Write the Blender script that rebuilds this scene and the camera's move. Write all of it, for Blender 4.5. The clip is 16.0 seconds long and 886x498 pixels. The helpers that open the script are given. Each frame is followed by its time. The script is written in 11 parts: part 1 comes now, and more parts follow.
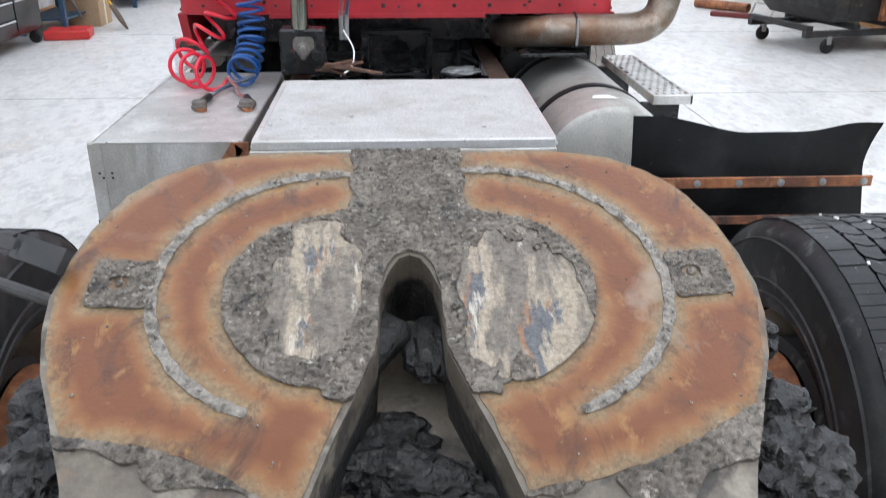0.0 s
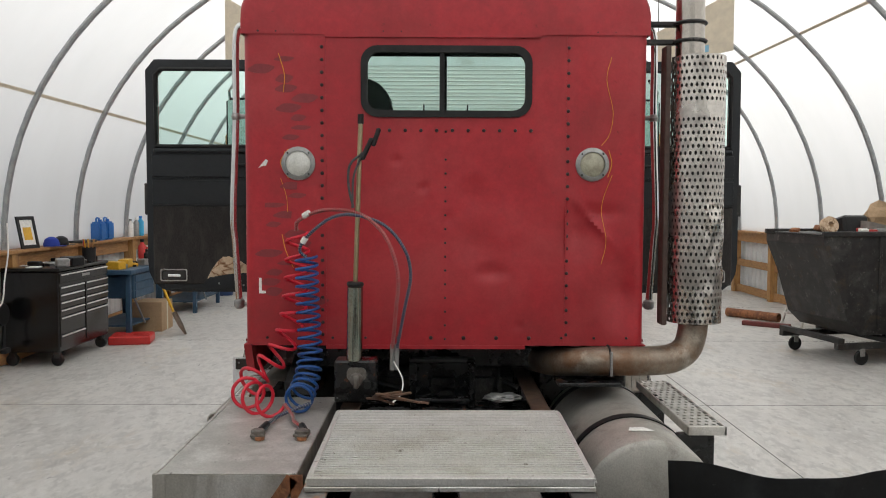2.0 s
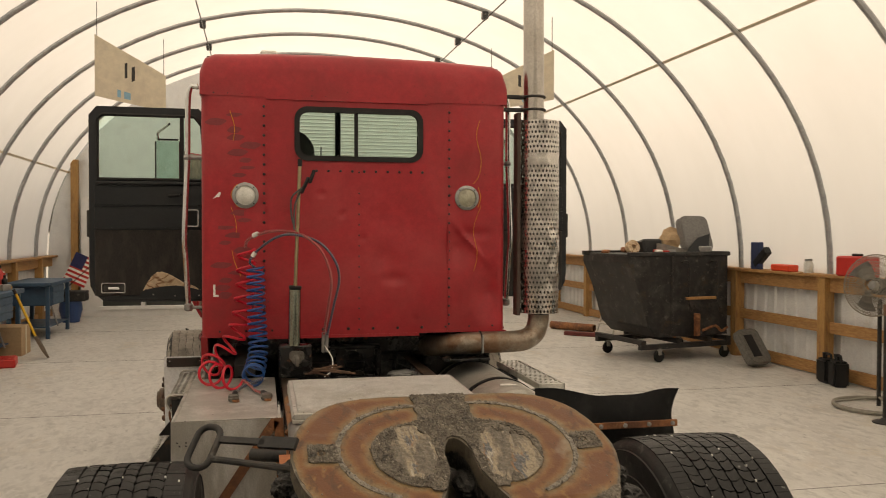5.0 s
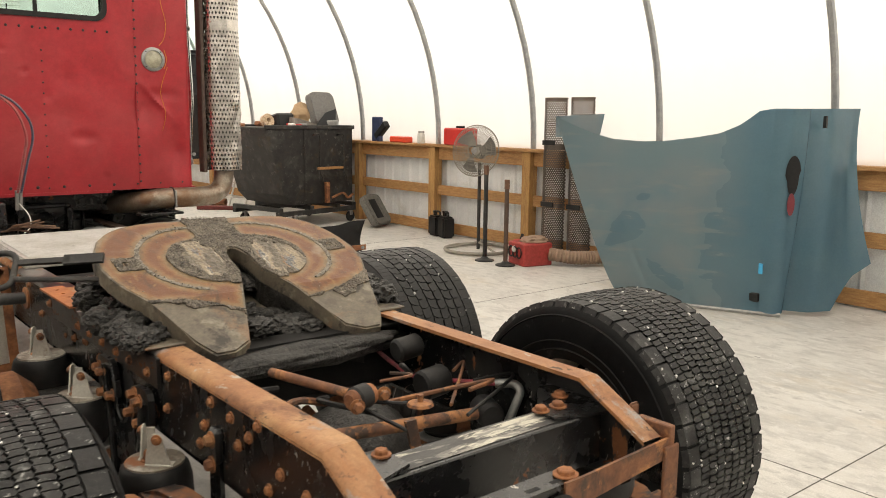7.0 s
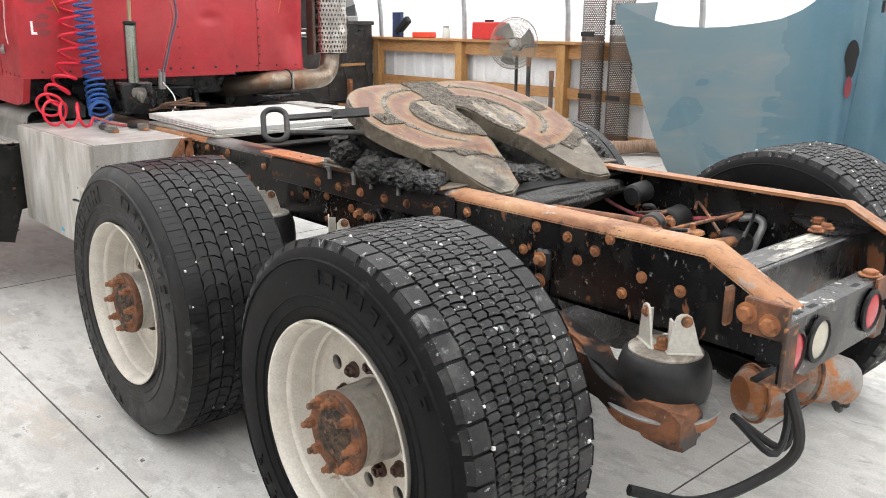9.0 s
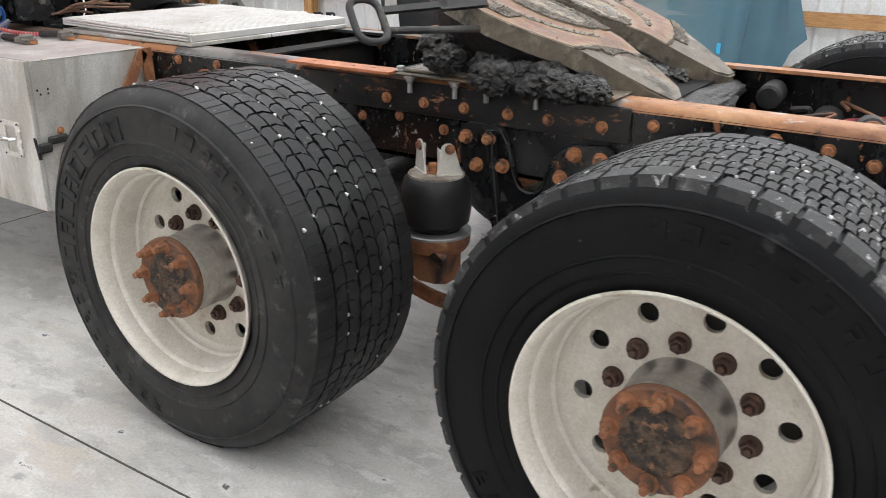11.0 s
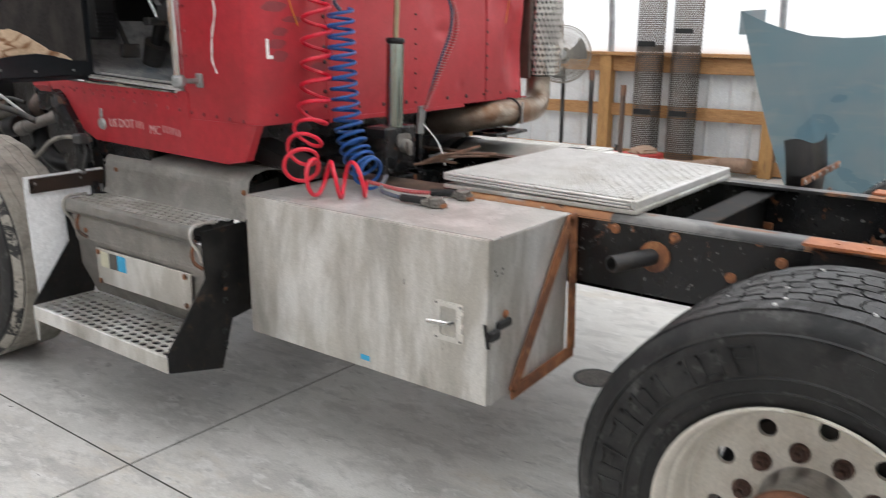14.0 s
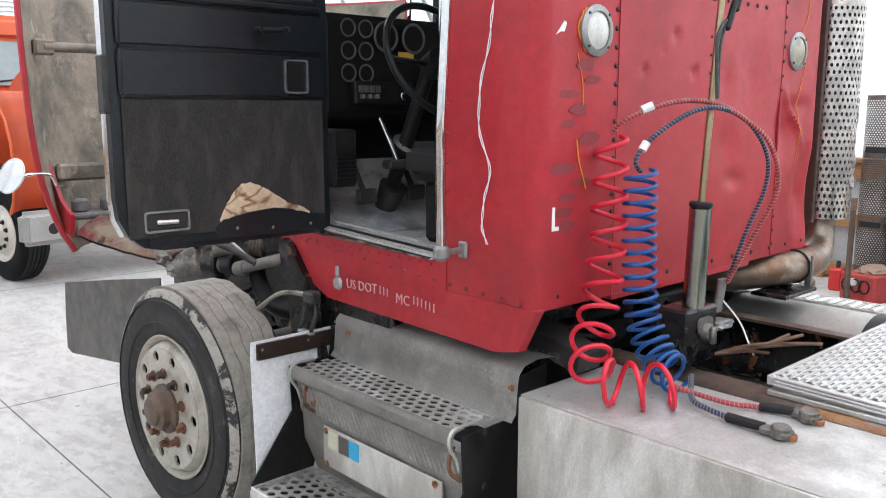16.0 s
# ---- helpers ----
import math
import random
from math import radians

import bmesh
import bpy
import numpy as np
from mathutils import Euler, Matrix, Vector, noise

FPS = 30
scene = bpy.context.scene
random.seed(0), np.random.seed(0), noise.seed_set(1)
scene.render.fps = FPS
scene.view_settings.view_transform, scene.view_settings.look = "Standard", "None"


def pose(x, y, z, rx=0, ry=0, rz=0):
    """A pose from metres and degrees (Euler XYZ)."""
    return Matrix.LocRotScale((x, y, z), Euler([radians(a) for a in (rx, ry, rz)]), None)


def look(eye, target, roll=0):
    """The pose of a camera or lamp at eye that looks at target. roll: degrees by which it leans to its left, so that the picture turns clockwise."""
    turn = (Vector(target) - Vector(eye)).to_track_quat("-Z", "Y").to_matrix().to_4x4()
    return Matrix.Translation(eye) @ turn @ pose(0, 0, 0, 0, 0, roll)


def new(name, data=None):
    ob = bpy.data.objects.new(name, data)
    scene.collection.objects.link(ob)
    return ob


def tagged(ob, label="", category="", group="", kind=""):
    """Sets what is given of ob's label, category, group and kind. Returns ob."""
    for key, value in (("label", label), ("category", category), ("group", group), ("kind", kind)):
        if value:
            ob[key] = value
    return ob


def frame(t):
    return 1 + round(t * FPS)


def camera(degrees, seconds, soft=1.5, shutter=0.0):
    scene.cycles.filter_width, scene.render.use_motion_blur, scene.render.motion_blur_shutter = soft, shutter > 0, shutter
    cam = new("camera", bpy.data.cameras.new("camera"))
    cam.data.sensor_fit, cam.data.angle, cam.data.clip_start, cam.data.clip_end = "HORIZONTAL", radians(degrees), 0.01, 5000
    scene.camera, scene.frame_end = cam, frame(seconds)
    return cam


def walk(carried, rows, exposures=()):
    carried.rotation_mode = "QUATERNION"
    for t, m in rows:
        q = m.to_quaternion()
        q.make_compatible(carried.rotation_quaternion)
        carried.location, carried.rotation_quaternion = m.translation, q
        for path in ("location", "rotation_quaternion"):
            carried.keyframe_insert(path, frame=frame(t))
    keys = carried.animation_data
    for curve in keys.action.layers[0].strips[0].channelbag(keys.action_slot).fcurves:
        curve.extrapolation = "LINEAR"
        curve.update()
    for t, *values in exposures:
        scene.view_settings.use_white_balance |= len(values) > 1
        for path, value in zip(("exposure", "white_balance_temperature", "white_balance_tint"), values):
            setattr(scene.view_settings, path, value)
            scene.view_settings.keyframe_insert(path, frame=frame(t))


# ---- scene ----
cam = camera(56.2, 16.0, soft=0.45, shutter=0.25)
PATH = [
    (0, (-0.013, -1.559, 1.661), (0.09, 0.275, 0.871), 0.2),
    (0.5, (-0.027, -1.58, 1.717), (0.069, 0.328, 1.125), 0.3),
    (1, (-0.025, -1.62, 1.76), (0.047, 0.338, 1.362), 0.2),
    (1.5, (-0.008, -1.675, 1.81), (0.027, 0.311, 1.578), 0.1),
    (2, (-0.038, -1.715, 1.838), (-0.023, 0.282, 1.727), 0.2),
    (2.5, (-0.117, -1.837, 1.876), (-0.112, 0.163, 1.822), 0.1),
    (3, (-0.167, -1.991, 1.884), (-0.156, 0.009, 1.86), 0.1),
    (3.2, (-0.178, -2.074, 1.888), (-0.156, -0.074, 1.878), 0.1),
    (5.3, (-0.628, -3.031, 1.77), (-0.119, -1.097, 1.709), 0.1),
    (5.5, (-0.663, -3.108, 1.745), (-0.103, -1.192, 1.627), 0.2),
    (6, (-0.829, -3.231, 1.719), (-0.062, -1.4, 1.474), 0.1),
    (6.5, (-1.084, -3.289, 1.685), (0.027, -1.651, 1.398), 0.6),
    (7, (-1.328, -3.322, 1.67), (-0.073, -1.797, 1.357), 0.7),
    (7.5, (-1.604, -3.351, 1.637), (-0.376, -1.819, 1.256), 0.9),
    (8, (-1.869, -3.293, 1.587), (-0.691, -1.747, 1.117), 0.7),
    (8.2, (-1.987, -3.237, 1.57), (-0.811, -1.696, 1.078), 0.7),
    (10.3, (-2.474, -2.098, 1.379), (-0.907, -1.022, 0.76), 0.4),
    (10.5, (-2.495, -1.961, 1.364), (-0.915, -0.923, 0.712), 0.5),
    (11, (-2.523, -1.686, 1.371), (-0.95, -0.678, 0.656), 0.8),
    (11.5, (-2.617, -1.464, 1.356), (-1.022, -0.518, 0.607), 0.4),
    (12, (-2.735, -1.258, 1.368), (-1.086, -0.426, 0.6), 0.2),
    (12.5, (-2.77, -1.028, 1.369), (-1.095, -0.27, 0.582), 0.3),
    (13, (-2.785, -0.769, 1.405), (-1.108, -0.018, 0.616), 0.6),
    (13.5, (-2.856, -0.53, 1.497), (-1.219, 0.389, 0.809), 0.5),
    (14, (-2.855, -0.333, 1.537), (-1.318, 0.839, 1.024), 0.3),
    (14.5, (-2.798, -0.108, 1.592), (-1.446, 1.288, 1.12), 0.1),
    (15, (-2.757, 0.06, 1.648), (-1.501, 1.551, 1.2), -0.1),
    (15.5, (-2.764, 0.262, 1.72), (-1.472, 1.735, 1.321), -0.1),
    (16, (-2.69, 0.449, 1.784), (-1.356, 1.901, 1.45), 0.1),
]
EXPOSURES = [(0.0, 1.92, 5500, 10), (1.5, 1.15, 6100, 10), (2.4, 0.8, 6450, 8), (3.2, 0.65, 7300, 8), (5.5, 0.66, 8600, 14), (6.0, 1.25, 7000, 10), (6.5, 1.45, 7100, 10), (7.0, 1.5, 7300, 10), (7.6, 1.6, 7200, 10), (8.2, 2.2, 6400, 10), (10.5, 2.05, 6000, 10), (12.5, 1.9, 6000, 10), (13.5, 1.85, 6000, 10), (14.0, 1.7, 6000, 10), (15.0, 1.75, 5800, 10), (16.0, 1.95, 5700, 10)]
walk(cam, [(t, look(eye, target, roll)) for t, eye, target, roll in PATH], EXPOSURES)

# ---- daylight through the fabric roof ----
world = bpy.data.worlds.new("overcast_sky")
scene.world = world
world.use_nodes = True
_wn = world.node_tree
_bg = _wn.nodes["Background"]
_sky = _wn.nodes.new("ShaderNodeTexSky")
_sky.sky_type = "NISHITA"
_sky.sun_disc = False
_sky.sun_elevation, _sky.sun_rotation = radians(78.7), radians(146)
_sky.air_density, _sky.dust_density = 1.0, 4.0
_wn.links.new(_sky.outputs[0], _bg.inputs[0])
_bg.inputs[1].default_value = 0.08
_sun = new("sun", bpy.data.lights.new("sun", "SUN"))
_sun.data.energy, _sun.data.angle, _sun.data.color = 5.0, radians(12), (1.0, 0.96, 0.9)
_sun.matrix_world = look((2, -3, 18), (0, 0, 0))

# ---- materials ----
def _ramp(nt, src, p0, p1):
    r = nt.nodes.new("ShaderNodeMapRange")
    r.inputs[1].default_value, r.inputs[2].default_value = p0, p1
    nt.links.new(src, r.inputs[0])
    return r.outputs[0]


def _mix(nt, fac, a, b):
    m = nt.nodes.new("ShaderNodeMix")
    m.data_type = "RGBA"
    for sock, v in ((m.inputs[0], fac), (m.inputs[6], a), (m.inputs[7], b)):
        if isinstance(v, (tuple, list)):
            sock.default_value = (*v[:3], 1.0)
        elif isinstance(v, (int, float)):
            sock.default_value = v
        else:
            nt.links.new(v, sock)
    return m.outputs[2]


def _noise(nt, scale, detail=6.0, stretch=(1, 1, 1), rough=0.6, distort=0.0):
    tc = nt.nodes.new("ShaderNodeTexCoord")
    mp = nt.nodes.new("ShaderNodeMapping")
    mp.inputs[3].default_value = stretch
    n = nt.nodes.new("ShaderNodeTexNoise")
    n.inputs["Scale"].default_value, n.inputs["Detail"].default_value = scale, detail
    n.inputs["Roughness"].default_value, n.inputs["Distortion"].default_value = rough, distort
    nt.links.new(tc.outputs["Object"], mp.inputs[0])
    nt.links.new(mp.outputs[0], n.inputs["Vector"])
    return n.outputs[0]


def surface(name, c1, c2=None, rough=0.6, metal=0.0, scale=30.0, bump=0.15, bscale=120.0, stains=(), stretch=(1, 1, 1),
            rvar=0.12, coat=0.0, dist=0.002, spec=0.5, speck=0.13):
    """A worn surface: two tones of fine grain, stains as (colour, scale, low, high, roughness), and fine relief."""
    m = bpy.data.materials.new(name)
    m.use_nodes = True
    nt = m.node_tree
    b = nt.nodes["Principled BSDF"]
    b.inputs["Metallic"].default_value = metal
    b.inputs["Coat Weight"].default_value = coat
    b.inputs["Specular IOR Level"].default_value = spec
    fine = _noise(nt, scale, 8, stretch)
    col = _mix(nt, _ramp(nt, fine, 0.36, 0.64), c1, c2 or [v * 0.75 for v in c1])
    rg = nt.nodes.new("ShaderNodeMapRange")
    rg.inputs[3].default_value, rg.inputs[4].default_value = max(0.03, rough - rvar), min(1.0, rough + rvar)
    nt.links.new(fine, rg.inputs[0])
    rsock = rg.outputs[0]
    for c, sc, lo, hi, r in stains:
        f = _ramp(nt, _noise(nt, sc, 7, stretch, 0.65, 0.3), lo - 0.045, hi - 0.045)
        col = _mix(nt, f, col, c)
        mx = nt.nodes.new("ShaderNodeMix")
        mx.inputs[3].default_value = r
        nt.links.new(f, mx.inputs[0])
        nt.links.new(rsock, mx.inputs[2])
        rsock = mx.outputs[0]
    if speck:
        sp = nt.nodes.new("ShaderNodeMapRange")
        sp.inputs[1].default_value, sp.inputs[2].default_value = 0.32, 0.68
        sp.inputs[3].default_value, sp.inputs[4].default_value = 1.0 - speck, 1.0 + speck
        nt.links.new(_noise(nt, bscale * 1.3, 3, (1, 1, 1), 0.75), sp.inputs[0])
        vm = nt.nodes.new("ShaderNodeVectorMath")
        vm.operation = "SCALE"
        nt.links.new(col, vm.inputs[0])
        nt.links.new(sp.outputs[0], vm.inputs["Scale"])
        col = vm.outputs[0]
    nt.links.new(col, b.inputs["Base Color"])
    nt.links.new(rsock, b.inputs["Roughness"])
    if bump:
        bp = nt.nodes.new("ShaderNodeBump")
        bp.inputs["Strength"].default_value, bp.inputs["Distance"].default_value = bump, dist
        nt.links.new(_noise(nt, bscale, 5), bp.inputs["Height"])
        nt.links.new(bp.outputs[0], b.inputs["Normal"])
    return m


def plain(name, c, rough=0.5, metal=0.0, coat=0.0):
    return surface(name, c, [v * 0.86 for v in c], rough, metal, 25, 0.05, 90, coat=coat, rvar=0.06, speck=0.1)


def glass_mat(name, tint, rough=0.02):
    m = bpy.data.materials.new(name)
    m.use_nodes = True
    b = m.node_tree.nodes["Principled BSDF"]
    b.inputs["Base Color"].default_value = (*tint, 1)
    b.inputs["Roughness"].default_value = rough
    b.inputs["Transmission Weight"].default_value = 1.0
    b.inputs["IOR"].default_value = 1.15
    return m


def fabric_mat():
    m = bpy.data.materials.new("white_membrane")
    m.use_nodes = True
    nt = m.node_tree
    out = nt.nodes["Material Output"]
    nt.nodes.remove(nt.nodes["Principled BSDF"])
    tr, df = (nt.nodes.new("ShaderNodeBsdf" + k) for k in ("Translucent", "Diffuse"))
    n = _ramp(nt, _noise(nt, 0.6, 5, (1, 1, 0.25)), 0.25, 0.75)
    col = _mix(nt, n, (0.64, 0.635, 0.615), (0.57, 0.565, 0.54))
    nt.links.new(col, tr.inputs[0])
    nt.links.new(col, df.inputs[0])
    mx = nt.nodes.new("ShaderNodeMixShader")
    mx.inputs[0].default_value = 0.45
    nt.links.new(tr.outputs[0], mx.inputs[1])
    nt.links.new(df.outputs[0], mx.inputs[2])
    nt.links.new(mx.outputs[0], out.inputs[0])
    return m


RUST = (0.20, 0.075, 0.03)
RUST_L = (0.36, 0.145, 0.055)
m_floor = surface("concrete", (0.56, 0.548, 0.52), (0.50, 0.488, 0.46), 0.40, 0, 6, 0.08, 90, [((0.46, 0.452, 0.43), 0.45, 0.46, 0.76, 0.36), ((0.60, 0.585, 0.55), 0.8, 0.48, 0.70, 0.5), ((0.42, 0.41, 0.385), 1.5, 0.56, 0.80, 0.34), ((0.50, 0.44, 0.355), 1.1, 0.60, 0.78, 0.5), ((0.61, 0.60, 0.57), 3.0, 0.54, 0.72, 0.5), ((0.36, 0.352, 0.332), 3.6, 0.58, 0.72, 0.36), ((0.43, 0.42, 0.40), 7.0, 0.54, 0.66, 0.4), ((0.60, 0.59, 0.565), 11.0, 0.58, 0.68, 0.5), ((0.31, 0.303, 0.288), 9.0, 0.64, 0.76, 0.45), ((0.10, 0.098, 0.094), 11, 0.725, 0.75, 0.4), ((0.15, 0.145, 0.138), 38, 0.73, 0.765, 0.5), ((0.66, 0.65, 0.62), 60, 0.70, 0.75, 0.5)], rvar=0.15, stretch=(1.5, 0.7, 1), speck=0.14)
m_joint = plain("joint_filler", (0.09, 0.085, 0.075), 0.9)
m_fabric = fabric_mat()
m_hoop = surface("galvanized_tube", (0.42, 0.43, 0.43), (0.33, 0.34, 0.35), 0.45, 0.8, 12)
m_wood = surface("framing_lumber", (0.42, 0.23, 0.09), (0.30, 0.15, 0.055), 0.65, 0, 9, 0.2, 60, [((0.22, 0.115, 0.05), 3.0, 0.58, 0.75, 0.7)], stretch=(6, 1, 6))
m_tin = surface("white_steel_sheet", (0.74, 0.76, 0.76), (0.66, 0.68, 0.69), 0.45, 0, 5, 0.03, 60, [((0.5, 0.49, 0.45), 1.5, 0.6, 0.8, 0.6)])
m_red = surface("faded_red_paint", (0.41, 0.021, 0.030), (0.345, 0.017, 0.026), 0.38, 0, 22, 0.03, 60, [((0.26, 0.02, 0.024), 2.0, 0.5, 0.75, 0.5), ((0.42, 0.05, 0.055), 1.1, 0.55, 0.8, 0.5), ((0.20, 0.02, 0.022), 34, 0.70, 0.76, 0.6)], spec=0.4, speck=0.07)
m_black = surface("black_chassis_paint", (0.0045, 0.005, 0.0058), (0.009, 0.0092, 0.0098), 0.26, 0, 18, 0.2, 60, [((0.018, 0.0178, 0.017), 4.0, 0.56, 0.74, 0.5), (RUST, 9.0, 0.68, 0.72, 0.85), ((0.30, 0.295, 0.28), 36.0, 0.72, 0.76, 0.6), ((0.05, 0.05, 0.048), 14, 0.64, 0.74, 0.6)], spec=0.5)
m_blackp = surface("black_plastic", (0.008, 0.008, 0.0085), (0.014, 0.014, 0.0145), 0.45, 0, 40, 0.1, 200, spec=0.3)
m_rust = surface("rusty_steel", RUST_L, RUST, 0.72, 0, 26, 0.35, 110, [((0.12, 0.05, 0.028), 7, 0.5, 0.7, 0.8), ((0.45, 0.24, 0.11), 11, 0.62, 0.75, 0.8)])
m_railtop = surface("rusty_rail_flange", (0.33, 0.145, 0.055), (0.25, 0.105, 0.042), 0.55, 0.0, 20, 0.3, 90, [((0.42, 0.235, 0.11), 5, 0.54, 0.70, 0.6), ((0.17, 0.072, 0.035), 6, 0.58, 0.70, 0.7), ((0.25, 0.24, 0.225), 4.0, 0.615, 0.68, 0.45), ((0.36, 0.34, 0.30), 9.0, 0.665, 0.70, 0.45), ((0.07, 0.045, 0.033), 22, 0.64, 0.70, 0.8)], stretch=(1, 0.6, 1))
m_grease = surface("dried_grease", (0.009, 0.0085, 0.0078), (0.02, 0.0185, 0.016), 0.42, 0, 25, 1.0, 55, [((0.045, 0.043, 0.04), 18, 0.56, 0.7, 0.6), ((0.10, 0.093, 0.085), 55, 0.64, 0.7, 0.7)], dist=0.012, spec=0.45, speck=0.4)
m_tyre = surface("tyre_rubber", (0.0032, 0.0034, 0.0038), (0.006, 0.0062, 0.0068), 0.5, 0, 30, 0.3, 110, [((0.011, 0.011, 0.0112), 2.6, 0.50, 0.74, 0.7), ((0.038, 0.039, 0.038), 12, 0.66, 0.75, 0.85), ((0.10, 0.10, 0.097), 30, 0.715, 0.76, 0.85)], spec=0.12)
m_tyre_dusty = surface("dusty_sidewall_rubber", (0.014, 0.0138, 0.0137), (0.0095, 0.0095, 0.0095), 0.5, 0, 26, 0.3, 110, [((0.042, 0.0415, 0.040), 3.0, 0.48, 0.66, 0.75), ((0.008, 0.008, 0.008), 6.0, 0.57, 0.66, 0.4), ((0.10, 0.098, 0.093), 17, 0.62, 0.75, 0.85)], spec=0.32)
m_tread = surface("worn_tread", (0.006, 0.006, 0.0065), (0.011, 0.011, 0.011), 0.45, 0, 60, 0.3, 200, [((0.032, 0.032, 0.031), 12, 0.56, 0.70, 0.8), ((0.18, 0.18, 0.175), 42, 0.69, 0.74, 0.8)], spec=0.3)
m_tread_chalky = surface("chalky_worn_tread", (0.010, 0.010, 0.0105), (0.020, 0.020, 0.020), 0.52, 0, 60, 0.4, 160, [((0.060, 0.060, 0.0585), 9, 0.54, 0.70, 0.8), ((0.17, 0.17, 0.166), 19, 0.65, 0.75, 0.9), ((0.34, 0.34, 0.33), 46, 0.66, 0.71, 0.9)], spec=0.3)
# near-black that paints in the shade of holes, slots and undersides
m_shade_dk = surface("shade_black", (0.008, 0.008, 0.008), None, 0.8, 0, 60, 0.2)
m_wheel = surface("cream_wheel_paint", (0.66, 0.625, 0.555), (0.60, 0.565, 0.495), 0.36, 0.05, 22, 0.05, 120, [((0.47, 0.425, 0.355), 3.4, 0.52, 0.74, 0.5), ((0.36, 0.30, 0.235), 16, 0.67, 0.76, 0.7), ((0.30, 0.25, 0.19), 5.5, 0.66, 0.76, 0.6)])
m_alu = surface("weathered_aluminium", (0.57, 0.55, 0.50), (0.475, 0.455, 0.41), 0.40, 0.6, 7, 0.08, 130, [((0.78, 0.77, 0.74), 4.5, 0.5, 0.68, 0.4), ((0.34, 0.32, 0.28), 3.2, 0.55, 0.75, 0.6), ((0.13, 0.12, 0.11), 17, 0.73, 0.78, 0.7)], stretch=(1, 1, 0.35))
m_chrome = plain("polished_chrome", (0.75, 0.75, 0.74), 0.12, 1.0)
m_steel = surface("bare_steel", (0.42, 0.41, 0.40), (0.33, 0.32, 0.31), 0.35, 0.9, 25, 0.1, 120)
m_zinc = surface("zinc_casting", (0.36, 0.36, 0.35), (0.28, 0.28, 0.27), 0.5, 0.7, 30, 0.2, 120)
def rusted_face():
    m = surface("rusted_fifth_wheel_face", (0.20, 0.138, 0.070), (0.145, 0.096, 0.048), 0.40, 0.0, 26, 0.4, 130, [((0.07, 0.045, 0.028), 6, 0.58, 0.72, 0.45)], speck=0.3, spec=0.32)
    nt = m.node_tree
    b = nt.nodes["Principled BSDF"]
    at = nt.nodes.new("ShaderNodeAttribute")
    at.attribute_name = "rust_depth"
    def wobble(scale, k, detail):
        mm = nt.nodes.new("ShaderNodeMath")
        mm.operation = "MULTIPLY_ADD"
        mm.inputs[1].default_value, mm.inputs[2].default_value = k, -0.5 * k
        nt.links.new(_noise(nt, scale, detail, (1, 1, 1), 0.65, 0.4), mm.inputs[0])
        return mm.outputs[0]
    ad = nt.nodes.new("ShaderNodeMath")
    ad.operation = "ADD"
    nt.links.new(at.outputs["Fac"], ad.inputs[0])
    nt.links.new(wobble(6.0, 1.0, 8), ad.inputs[1])
    base = b.inputs["Base Color"].links[0].from_socket
    c = _mix(nt, _ramp(nt, ad.outputs[0], 0.08, 0.40), base, (0.195, 0.088, 0.028))
    c = _mix(nt, _ramp(nt, ad.outputs[0], 0.32, 0.68), c, (0.130, 0.044, 0.013))
    c = _mix(nt, _ramp(nt, _noise(nt, 11, 8, (1.2, 0.8, 1), 0.7, 0.5), 0.53, 0.66), c, (0.070, 0.030, 0.013))
    c = _mix(nt, _ramp(nt, _noise(nt, 17, 8, (1.3, 0.9, 1), 0.7, 0.3), 0.57, 0.68), c, (0.235, 0.125, 0.04))
    c = _mix(nt, _ramp(nt, _noise(nt, 30, 5), 0.72, 0.77), c, (0.42, 0.14, 0.03))
    c = _mix(nt, _ramp(nt, _noise(nt, 55, 4), 0.66, 0.74), c, (0.05, 0.03, 0.02))
    c = _mix(nt, _ramp(nt, _noise(nt, 4.5, 6, (1, 1, 1), 0.6, 0.8), 0.60, 0.80), c, (0.27, 0.225, 0.17))
    nt.links.new(c, b.inputs["Base Color"])
    return m


m_fw = rusted_face()
m_fw_cake = surface("caked_grease_and_dirt", (0.125, 0.105, 0.082), (0.075, 0.063, 0.049), 0.75, 0, 40, 0.8, 90, [((0.19, 0.165, 0.132), 14, 0.52, 0.70, 0.75), ((0.04, 0.035, 0.029), 22, 0.60, 0.70, 0.7), ((0.30, 0.265, 0.215), 55, 0.66, 0.72, 0.75)], dist=0.006, speck=0.4)
m_fw_pad = surface("scraped_pad", (0.165, 0.14, 0.108), (0.115, 0.098, 0.078), 0.6, 0.05, 40, 0.8, 110, [((0.30, 0.25, 0.18), 8, 0.54, 0.62, 0.65), ((0.22, 0.115, 0.055), 9, 0.65, 0.69, 0.5), ((0.088, 0.089, 0.092), 8.5, 0.64, 0.67, 0.35), ((0.42, 0.38, 0.31), 16, 0.64, 0.70, 0.65)], stretch=(2.0, 0.55, 1), dist=0.006, speck=0.3)
m_fw_groove = surface("groove_grease", (0.27, 0.245, 0.205), (0.16, 0.142, 0.118), 0.75, 0, 60, 1.0, 110, [((0.07, 0.06, 0.05), 40, 0.60, 0.68, 0.7)], dist=0.005, speck=0.3)
m_fw_tail = surface("worn_plate_tail", (0.145, 0.122, 0.088), (0.095, 0.079, 0.06), 0.56, 0.1, 22, 0.4, 90, [((0.22, 0.195, 0.15), 10, 0.60, 0.70, 0.5), ((0.05, 0.043, 0.036), 12, 0.58, 0.68, 0.7), ((0.20, 0.11, 0.055), 6, 0.62, 0.76, 0.5)])
